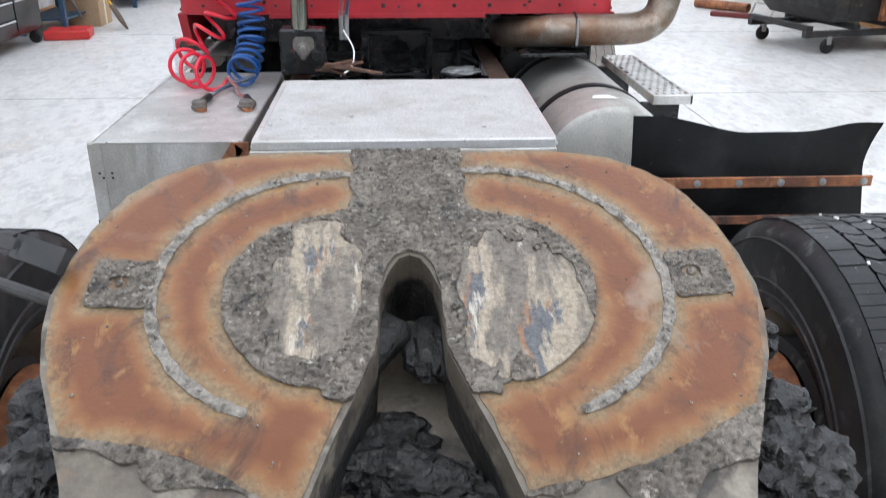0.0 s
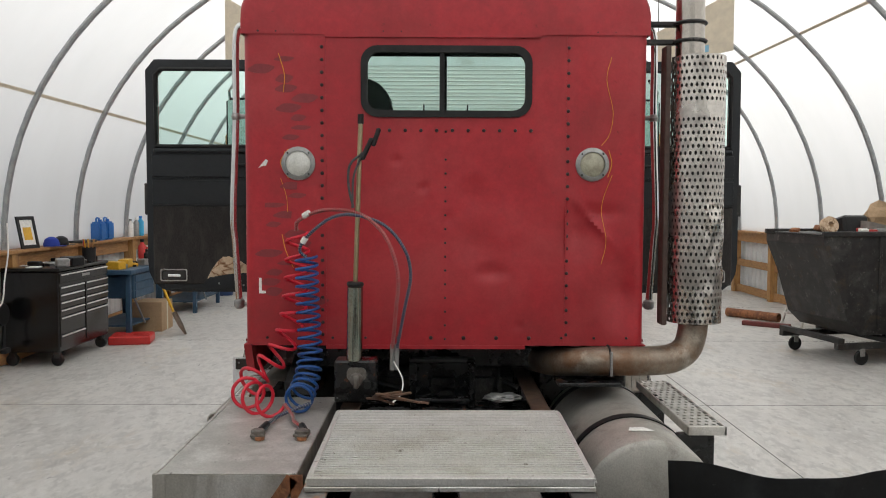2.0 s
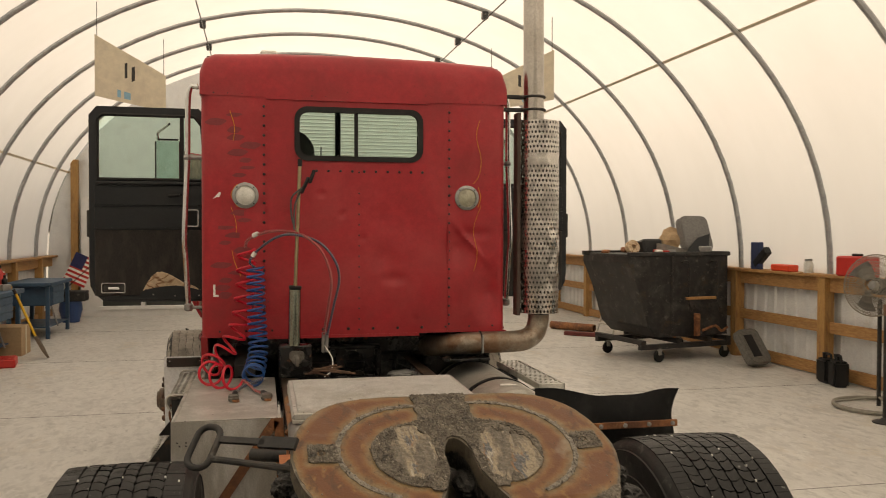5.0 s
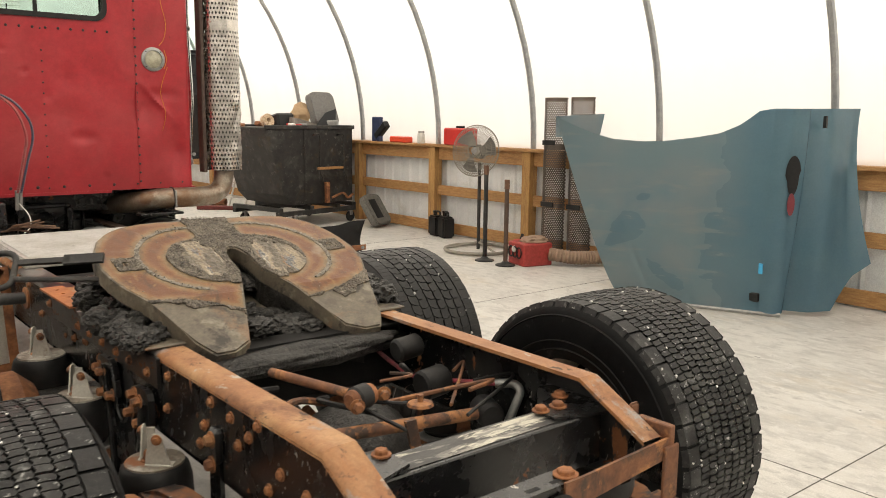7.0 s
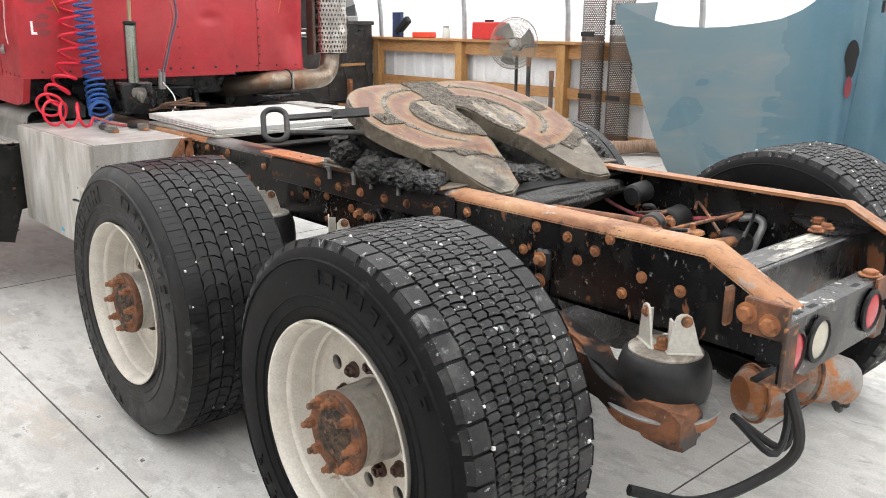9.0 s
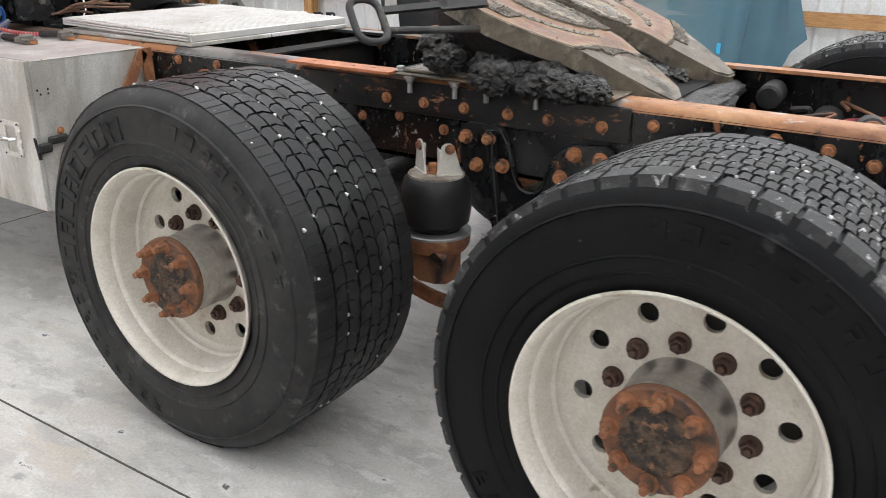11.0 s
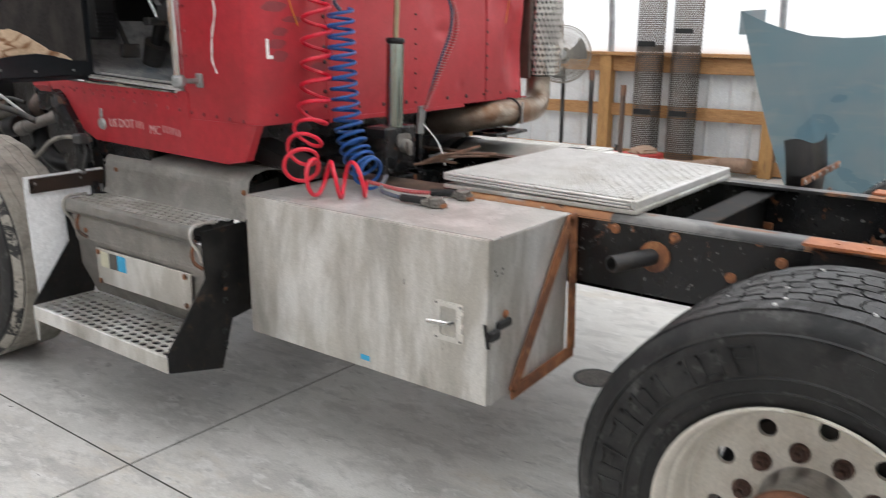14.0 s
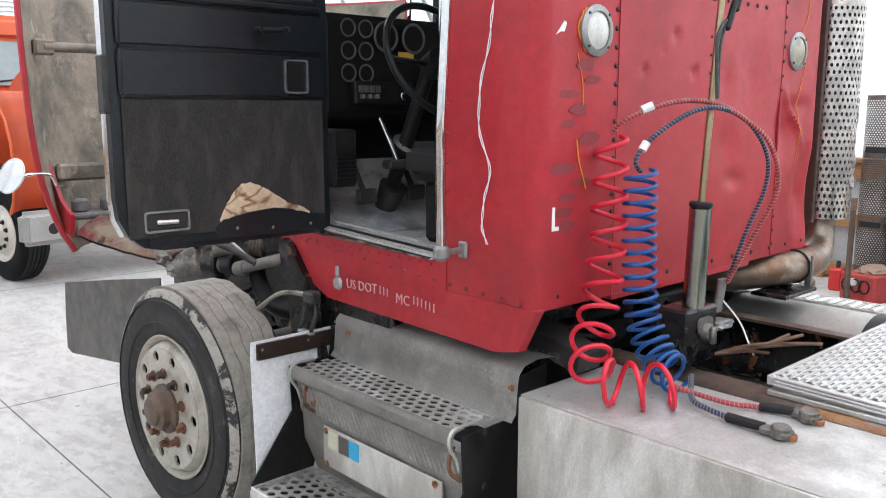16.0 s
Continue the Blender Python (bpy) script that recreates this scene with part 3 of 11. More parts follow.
# far end: white ribbed overhead door, timber frame, steel sheet
fw_ = thing("wall_north", "white steel end wall with timber framing and overhead door", "wall", kind="structure")
out = [(XL - 0.1, 0)] + [(XR + 0.1, 0)] + [arch(a, 0.04) for a in range(0, 181, 6)]
part("end_sheet", plate(B(), out, [], 0.02, Matrix.Translation((0, Y_FAR + 0.02, 0)) @ Matrix.Rotation(radians(90), 4, "X")), m_tin, fw_)
for x in (-4.4, -1.75, 3.2, 4.6):
    part("stud", box(B(), x - 0.07, x + 0.07, Y_FAR - 0.16, Y_FAR - 0.01, 0, 3.3, 0.004), m_woodv, fw_)
for z in (0.1, 1.25, 2.4, 3.4):
    part("rail", box(B(), 3.28, 4.52, Y_FAR - 0.06, Y_FAR - 0.02, z - 0.07, z + 0.07, 0.003), m_wood, fw_)
gd = B()
grid(gd, 1, 240, lambda u, v: (-1.6 + 4.7 * u, Y_FAR - 0.10 - (0.025 if (v * 60) % 1.0 < 0.25 else 0.0), 4.7 * v))
tagged(part("door_1", gd, m_white), "closed white ribbed overhead garage door", "garage door", kind="structure")
bw = thing("wall_south", "white steel end wall", "wall", kind="structure")
part("end_sheet", plate(B(), out, [], 0.02, Matrix.Translation((0, Y_NEAR - 0.02, 0)) @ Matrix.Rotation(radians(90), 4, "X")), m_tin, bw)

# white glazed doors leaning at the far end
wd = thing("window_1", "white framed glazed double door at the far end", "window", kind="structure")
fb = B()
plate(fb, [(-4.24, 0), (-1.80, 0), (-1.80, 2.54), (-4.24, 2.54)], [[(-3.83, 0.22), (-2.15, 0.22), (-2.15, 2.2), (-3.83, 2.2)]], 0.09, Matrix.Translation((0, Y_FAR - 0.2, 0)) @ Matrix.Rotation(radians(90), 4, "X"))
part("window_frame", fb, m_white, wd)
part("mullion", box(B(), -3.06, -2.99, Y_FAR - 0.3, Y_FAR - 0.2, 0.22, 2.2, 0.004), m_white, wd)
part("window_sill", box(B(), -3.9, -2.1, Y_FAR - 0.34, Y_FAR - 0.2, 0.145, 0.215, 0.004), m_white, wd)
for x in (-3.445, -2.575):
    part("pane", box(B(), x - 0.385, x + 0.415, Y_FAR - 0.25, Y_FAR - 0.244, 0.22, 2.2), plain("dark_window_glass", (0.05, 0.055, 0.05), 0.08), wd)

# floor drain
dr = thing("floor_drain", "round cast iron floor drain grate set in the concrete", "floor drain", Matrix.Translation((0.36, 1.24, 0)))
part("rim", lathe(B(), [(0.085, 0.001), (0.085, 0.004), (0.10, 0.004), (0.10, 0.001)], 24), m_bin, dr)
gb = B()
for k in range(-4, 5):
    h = math.sqrt(max(0.0, 0.085 ** 2 - (k * 0.018) ** 2))
    box(gb, -h, h, k * 0.018 - 0.0045, k * 0.018 + 0.0045, 0.001, 0.0045)
part("grate", gb, surface("worn_cast_iron", (0.16, 0.145, 0.125), (0.10, 0.09, 0.08), 0.6, 0.3, 30), dr)
part("pit", lathe(B(), [(0, 0.0015), (0.085, 0.0015)], 20), m_joint, dr)


# ---- the red road tractor ----
truck = thing("road_tractor", "red day cab road tractor with bare rusty frame, hood tilted open", "truck", Matrix.Translation((0, 0, 0.045)))
RW = 0.455
m_bolt = surface("rusty_bolt", (0.33, 0.135, 0.05), (0.20, 0.08, 0.035), 0.7, 0, 40, 0.4, 110, [((0.075, 0.04, 0.027), 26, 0.56, 0.66, 0.7), ((0.42, 0.20, 0.085), 30, 0.62, 0.7, 0.7)])


m_web = surface("chipped_black_rail", (0.0045, 0.005, 0.0058), (0.009, 0.0092, 0.0098), 0.24, 0, 18, 0.25, 60, [((0.022, 0.022, 0.021), 3.0, 0.56, 0.74, 0.5), (RUST, 8.0, 0.668, 0.69, 0.85), (RUST_L, 13, 0.68, 0.71, 0.85), ((0.30, 0.295, 0.28), 34.0, 0.70, 0.74, 0.6), ((0.26, 0.255, 0.24), 60, 0.69, 0.73, 0.6)], spec=0.5, stretch=(1, 1, 0.7))
m_doubler = surface("rust_blotched_plate", (0.0075, 0.0075, 0.008), (0.015, 0.0145, 0.014), 0.36, 0, 18, 0.3, 80, [((0.13, 0.058, 0.03), 5.0, 0.635, 0.68, 0.85), ((0.20, 0.09, 0.045), 15, 0.645, 0.69, 0.85), ((0.32, 0.30, 0.27), 40, 0.70, 0.75, 0.7)], spec=0.42, stretch=(1, 0.7, 1.5))


m_flange_dk = surface("greasy_brown_flange", (0.105, 0.062, 0.04), (0.065, 0.042, 0.03), 0.55, 0, 20, 0.3, 90, [((0.17, 0.125, 0.095), 5, 0.56, 0.72, 0.6), ((0.03, 0.025, 0.022), 7, 0.58, 0.70, 0.5)])


m_flange_black = surface("worn_black_flange", (0.012, 0.012, 0.0122), (0.03, 0.0285, 0.027), 0.34, 0, 18, 0.25, 70, [((0.16, 0.155, 0.145), 5.0, 0.55, 0.68, 0.45), ((0.24, 0.11, 0.05), 6.0, 0.63, 0.69, 0.7)], spec=0.5, stretch=(1, 0.5, 1))


def frame_rail(s):
    x = s * RW
    i = -s
    zt, zb = 0.919, 0.665
    ends = [(3.9, zt), (-1.86, zt), (-2.085, zt - 0.115), (-2.085, zb), (3.9, zb)]
    web_top = [(y, z - 0.02 if z > zb + 0.05 else z) for y, z in ends]
    r = B()
    # web with a sloped tail
    M = Matrix.Translation((x - (0.0 if s < 0 else 0.009), 0, 0)) @ Matrix(((0, 0, 1, 0), (1, 0, 0, 0), (0, 1, 0, 0), (0, 0, 0, 1)))
    plate(r, web_top, [], 0.009, M)
    box(r, min(x, x + i * 0.088), max(x, x + i * 0.088), -2.02, 3.9, zb, zb + 0.011)
    web = part("frame_rail", r, m_web, truck, "black painted steel frame rail with chips and rust")
    run = [(3.9, zt), (1.40, zt), (0.82, zt), (0.225, zt), (-1.86, zt), (-2.085, zt - 0.115)]
    for first, last, paint, note in ((0, 1, m_flange_dk, "dark greasy brown top flange"), (1, 2, m_railtop, "rust brown worn top flange"), (2, 3, m_flange_black, "black worn top flange"), (3, 5, m_railtop, "rust brown worn top flange")):
        t = B()
        for (y0, z0), (y1, z1) in zip(run[first:last], run[first + 1:last + 1]):
            vs = []
            for y, z in ((y0, z0), (y1, z1)):
                for k in range(7):
                    if k < 4:
                        an = radians(180 - 30 * k)
                        vs.append((x + i * 0.026 + i * 0.027 * math.cos(an), y, z - 0.026 + 0.026 * math.sin(an) + 0.001))
                    else:
                        vs.append((x + i * (0.046 + 0.021 * (k - 4)), y, z + 0.001))
            vv = [t.verts.new(v) for v in vs]
            for k in range(6):
                t.faces.new((vv[k], vv[k + 1], vv[k + 8], vv[k + 7]))
            lo = [t.verts.new((v[0], v[1], v[2] - 0.011)) for v in (vs[6], vs[13])]
            t.faces.new((vv[6], vv[13], lo[1], lo[0]))
        part("top_flange", t, paint, web, note, True)
    return web


rails = {s: frame_rail(s) for s in (-1, 1)}

# bolts along the outside of the rails
BOLT_YZ = [(-1.0, 0.865), (-1.30, 0.87), (-1.42, 0.862), (-1.46, 0.80), (-1.52, 0.84), (-1.57, 0.885), (-1.68, 0.80), (-1.62, 0.74), (-1.80, 0.79), (-1.25, 0.79), (-1.22, 0.73),
           (0.60, 0.875), (0.80, 0.875), (0.42, 0.78), (0.28, 0.85), (0.16, 0.84), (0.05, 0.845), (0.05, 0.765), (-0.08, 0.855), (-0.195, 0.793), (-0.05, 0.775), (-0.359, 0.770), (-0.985, 0.762)]
for s in (-1, 1):
    for y, z in BOLT_YZ:
        part("bolt", hexbolt(B(), (s * (RW + 0.0), y, z), (s, 0, 0), 0.0115, 0.012), m_bolt, rails[s])
    for y in (-0.155, -0.294, -0.435, -0.58, -0.707, -0.864):
        part("bolt", hexbolt(B(), (s * (RW + 0.012), y, 0.846), (s, 0, 0), 0.012, 0.013), m_bolt, rails[s])
    # doubler plate and fifth wheel mounting angle
    part("doubler_plate", box(B(), min(s * RW, s * (RW + 0.012)), max(s * RW, s * (RW + 0.012)), -0.94, 0.2, 0.808, 0.905, 0.003), m_doubler, rails[s], "black steel doubler plate with rust around its bolts")
    ang = B()
    plate(ang, [(-0.19, 0.0), (0.22, 0.0), (0.22, 0.085), (-0.19, 0.085)], [circle(0.008, 8, y, 0.045) for y in (-0.1, -0.02, 0.06, 0.14)], 0.008,
          Matrix(((0, -s if s < 0 else -1, 0, s * (RW + 0.05)), (1, 0, 0, 0), (0, 0, 1, 0.922), (0, 0, 0, 1))) if s > 0 else Matrix(((0, 1, 0, -RW - 0.05), (1, 0, 0, 0), (0, 0, 1, 0.922), (0, 0, 0, 1))))
    part("mounting_angle", ang, surface("orange_primer", (0.42, 0.15, 0.05), (0.32, 0.11, 0.045), 0.6, 0, 20, 0.2), rails[s], "orange rusty mounting angle with slotted holes")
    base = B()
    box(base, min(s * 0.25, s * 0.485), max(s * 0.25, s * 0.485), -0.90, -0.20, 0.9215, 0.9295, 0.003)
    box(base, min(s * 0.27, s * 0.47), max(s * 0.27, s * 0.47), -0.80, -0.22, 0.9305, 0.942, 0.003)
    part("base_plate", base, m_fw_tail, rails[s], "grey steel fifth wheel base plate caked with grease")
    for y in (-0.25, -0.408, -0.514, -0.672):
        sb = cyl(B(), (s * 0.478, y, 0.872), (s * 0.478, y, 0.9215), 0.008, 10)
        hexbolt(sb, (s * 0.478, y, 0.9215), (0, 0, -1), 0.013, 0.018)
        part("stud", sb, m_zinc, rails[s])
    for y in (-0.20,):
        part("bolt", hexbolt(B(), (s * 0.455, y, 0.931), (0, 0, 1), 0.014, 0.014), m_zinc, rails[s])

# cross members
cm = B()
plate(cm, [(-1.915, 0.69), (-1.915, 0.828), (-1.911, 0.832), (-1.804, 0.832), (-1.80, 0.828), (-1.80, 0.69), (-1.812, 0.69), (-1.812, 0.82), (-1.903, 0.82), (-1.903, 0.69)], [], 0.80, Matrix.Translation((-0.40, 0, 0)) @ Matrix(((0, 0, 1, 0), (1, 0, 0, 0), (0, 1, 0, 0), (0, 0, 0, 1))))
xm = part("cross_member", cm, m_black, truck, "black steel rear cross member with worn top")
part("worn_top", box(B(), -0.30, 0.27, -1.90, -1.815, 0.833, 0.834), surface("bare_worn_steel", (0.03, 0.029, 0.027), (0.014, 0.014, 0.014), 0.4, 0.2, 12, 0.3, 60, [((0.50, 0.48, 0.40), 8, 0.58, 0.62, 0.5), ((0.22, 0.21, 0.19), 16, 0.58, 0.64, 0.5)], stretch=(0.6, 2, 1)), xm)
for s in (-1, 1):
    gus = B()
    plate(gus, [(s * 0.44, -1.97), (s * 0.44, -1.66), (s * 0.36, -1.72), (s * 0.24, -1.84), (s * 0.24, -1.90), (s * 0.36, -1.94)], [], 0.008, Matrix.Translation((0, 0.01, 0.835)))
    part("gusset", gus, m_black, xm)
for x, y in ((0.31, -1.837), (0.248, -1.832), (-0.265, -1.812), (-0.38, -1.78), (0.38, -1.78)):
    part("bolt", hexbolt(B(), (x, y, 0.843), (0, 0, 1), 0.017, 0.016), m_rust, xm)
m_cross = surface("dull_black_cross_member", (0.009, 0.009, 0.0092), (0.016, 0.0155, 0.015), 0.75, 0, 18, 0.2, 70, [((0.05, 0.035, 0.027), 6, 0.60, 0.72, 0.85)], spec=0.2)
for y, z0, z1, x in ((-0.92, 0.68, 0.885, 0.44), (-0.05, 0.68, 0.88, 0.44), (1.55, 0.69, 0.885, 0.44), (0.60, 0.70, 0.885, 0.44)):
    c = B()
    prof = [(y - 0.05, z0 - 0.008), (y + 0.05, z0 - 0.008), (y + 0.05, z0), (y + 0.006, z0), (y + 0.006, z1), (y + 0.05, z1), (y + 0.05, z1 + 0.008), (y - 0.05, z1 + 0.008), (y - 0.05, z1), (y - 0.006, z1), (y - 0.006, z0), (y - 0.05, z0)]
    plate(c, prof, [], 2 * x, Matrix.Translation((-x, 0, 0)) @ Matrix(((0, 0, 1, 0), (1, 0, 0, 0), (0, 1, 0, 0), (0, 0, 0, 1))))
    part("cross_member", c, m_cross, truck)
tb = B()
lump(tb, (0.0, -0.98, 0.845), 0.10, 4, 0.18, 6, (4.3, 0.8, 0.45), 4)
part("cross_tube", tb, m_grease, truck, "greasy black cross tube", True)

m_tailrust = surface("dark_tail_rust", (0.22, 0.09, 0.04), (0.12, 0.05, 0.027), 0.72, 0, 22, 0.35, 110, [((0.05, 0.03, 0.022), 6, 0.5, 0.62, 0.7), ((0.34, 0.15, 0.06), 12, 0.58, 0.66, 0.8)])
# rear light bar
bar = B()
plate(bar, [(-2.090, 0.616), (-2.020, 0.616), (-2.020, 0.624), (-2.082, 0.624), (-2.082, 0.772), (-2.020, 0.772), (-2.020, 0.780), (-2.090, 0.780)], [], 0.59, Matrix.Translation((-0.47, 0, 0)) @ Matrix(((0, 0, 1, 0), (1, 0, 0, 0), (0, 1, 0, 0), (0, 0, 0, 1))))
m_chip = surface("chipped_bar_paint", (0.005, 0.0055, 0.006), (0.010, 0.0102, 0.0105), 0.25, 0, 18, 0.2, 60, [((0.024, 0.0238, 0.023), 4.0, 0.56, 0.74, 0.5), ((0.50, 0.485, 0.43), 7.0, 0.668, 0.685, 0.7), ((0.46, 0.44, 0.39), 24, 0.685, 0.70, 0.7), (RUST, 8, 0.69, 0.72, 0.85)], spec=0.5)
lb = part("light_bar", bar, m_chip, truck, "black steel rear light bar with chipped paint")
for x, m in ((-0.425, m_redlens), (-0.285, plain("aged_white_lens", (0.46, 0.43, 0.34), 0.3)), (0.04, m_redlens)):
    M = Matrix.Translation((x, -2.091, 0.70)) @ Matrix.Rotation(radians(90), 4, "X")
    lp = part("lamp", lathe(B(), [(0.05, -0.002), (0.062, 0.004), (0.062, 0.010), (0.052, 0.014), (0.05, 0.008)], 24, M), m_rubber, lb, "rubber grommet lamp", True)
    part("lens", lathe(B(), [(0, 0.014), (0.03, 0.013), (0.05, 0.008)], 24, M), m, lb, "", True)
for x in (-0.36, -0.28, -0.02, 0.06):
    part("slot", box(B(), x - 0.02, x + 0.02, -2.075, -2.060, 0.7801, 0.7805), m_shade_dk, lb)
arm = B()
plate(arm, [(0.06, 0.72), (0.13, 0.715), (0.46, 0.745), (0.46, 0.80), (0.13, 0.785), (0.06, 0.785)], [], 0.008, Matrix.Translation((0, -2.091, 0)) @ Matrix.Rotation(radians(90), 4, "X"))
part("bar_arm", arm, m_tailrust, truck, "rusty flat arm joining light bar and rail")
part("bolt", hexbolt(B(), (0.10, -2.060, 0.782), (0, 0, 1), 0.022, 0.016), m_rust, truck)
for s in (-1, 1):
    b = B()
    box(b, s * 0.462 - 0.030, s * 0.462 + 0.030, -2.108, -2.098, 0.63, 0.78, 0.002)
    box(b, s * 0.47 - 0.012, s * 0.47 + 0.012, -2.100, -1.99, 0.74, 0.83, 0.003)
    box(b, s * 0.43 - 0.06, s * 0.43 + 0.06, -2.120, -2.050, 0.622, 0.63, 0.002)
    bk = part("tail_bracket", b, m_tailrust, truck, "rusty bent steel tail bracket")
    part("bolt", hexbolt(B(), (s * 0.482, -2.000, 0.79), (s, 0, 0), 0.019, 0.02), m_rust, bk)
    part("bolt", hexbolt(B(), (s * 0.482, -2.060, 0.775), (s, 0, 0), 0.019, 0.02), m_rust, bk)
    part("clamp_block", box(B(), s * 0.49 - 0.02, s * 0.49 + 0.02, -1.96, -1.95, 0.75, 0.85, 0.008), m_tailrust, bk)

m_bead = surface("dirty_bead_plate", (0.20, 0.17, 0.135), (0.12, 0.10, 0.08), 0.6, 0.1, 20, 0.3, 90, [((0.40, 0.37, 0.32), 7, 0.50, 0.62, 0.5), (RUST, 8, 0.62, 0.70, 0.8)])
m_ear = surface("pale_spring_bracket", (0.56, 0.54, 0.48), (0.46, 0.44, 0.39), 0.45, 0.1, 16, 0.1, 100, [((0.22, 0.15, 0.09), 9, 0.63, 0.72, 0.7)])
m_arm = surface("flaking_black_arm", (0.008, 0.008, 0.0085), (0.016, 0.0155, 0.015), 0.4, 0, 18, 0.25, 80, [((0.20, 0.085, 0.04), 3.2, 0.52, 0.58, 0.8), ((0.11, 0.05, 0.028), 9, 0.60, 0.68, 0.8), ((0.26, 0.25, 0.23), 40, 0.71, 0.75, 0.7)], spec=0.4)
# suspension: air bags with white brackets, trailing pans, hanger
def air_bag(s, y, zt, k=1.0, x=0.535, pan=1.0, squat=1.0):
    """k scales the spring about its top plate, squat its height under the plate."""
    M = Matrix.Translation((s * x, y, zt)) @ Matrix.Scale(k, 4)
    S = M @ Matrix.Diagonal((1, 1, squat, 1))
    a = part("air_spring", lathe(B(), [(0, -0.008), (0.10, -0.008), (0.112, -0.02), (0.122, -0.06), (0.125, -0.12), (0.118, -0.17), (0.09, -0.192), (0.088, -0.205)], 32, S), m_rubber, truck, "black rubber air spring with pale steel bracket", True)
    part("bead_plate", lathe(B(), [(0, 0.002), (0.090, 0.002), (0.098, -0.001), (0.099, -0.010), (0, -0.010)], 32, M), m_bead, a, "pale chipped bead plate", True)
    part("seat_ring", lathe(B(), [(0.088, -0.20), (0.112, -0.205), (0.122 * pan, -0.203), (0.127 * pan, -0.206), (0.126 * pan, -0.214), (0.11, -0.214)], 32, S), m_zinc, a, "grey seat ring", True)
    part("seat_cup", lathe(B(), [(0.125 * pan, -0.2145), (0.122 * pan, -0.25), (0.112 * pan, -0.268), (0, -0.275)], 32, S), m_rust, a, "rusty cup under the spring", True)
    for dy, tw in ((-0.055, -46), (0.055, 34)):
        out = [(0.040, 0.0), (0.037, 0.03), (0.026, 0.090), (0.021, 0.104), (0.010, 0.111), (-0.006, 0.111), (-0.017, 0.104), (-0.022, 0.092), (-0.040, 0.03), (-0.054, 0.0)]
        E = M @ Matrix.Translation((s * 0.012, dy, 0.0)) @ Matrix.Rotation(radians(tw * s), 4, "Z") @ Matrix(((0, 0, s, 0), (1, 0, 0, 0), (0, 1, 0, 0), (0, 0, 0, 1)))
        b = plate(B(), out, [], 0.006, E)
        box(b, 0.026, 0.032, 0.0, 0.090, -0.028, 0.002, 0.0015, E)
        box(b, -0.050, 0.040, 0.0, 0.006, -0.030, 0.012, 0.0015, E)
        part("bracket", b, m_ear, a, "pale painted steel ear")
        part("bolt", hexbolt(B(), E @ Vector((-0.004, 0.092, 0.006)), E.to_3x3() @ Vector((0, 0, 1)), 0.0105, 0.012), m_bolt, a)
    part("nut", hexbolt(B(), M @ Vector((s * 0.02, 0, 0.003)), (0, 0, 1), 0.015, 0.03), m_bolt, a)
    return a


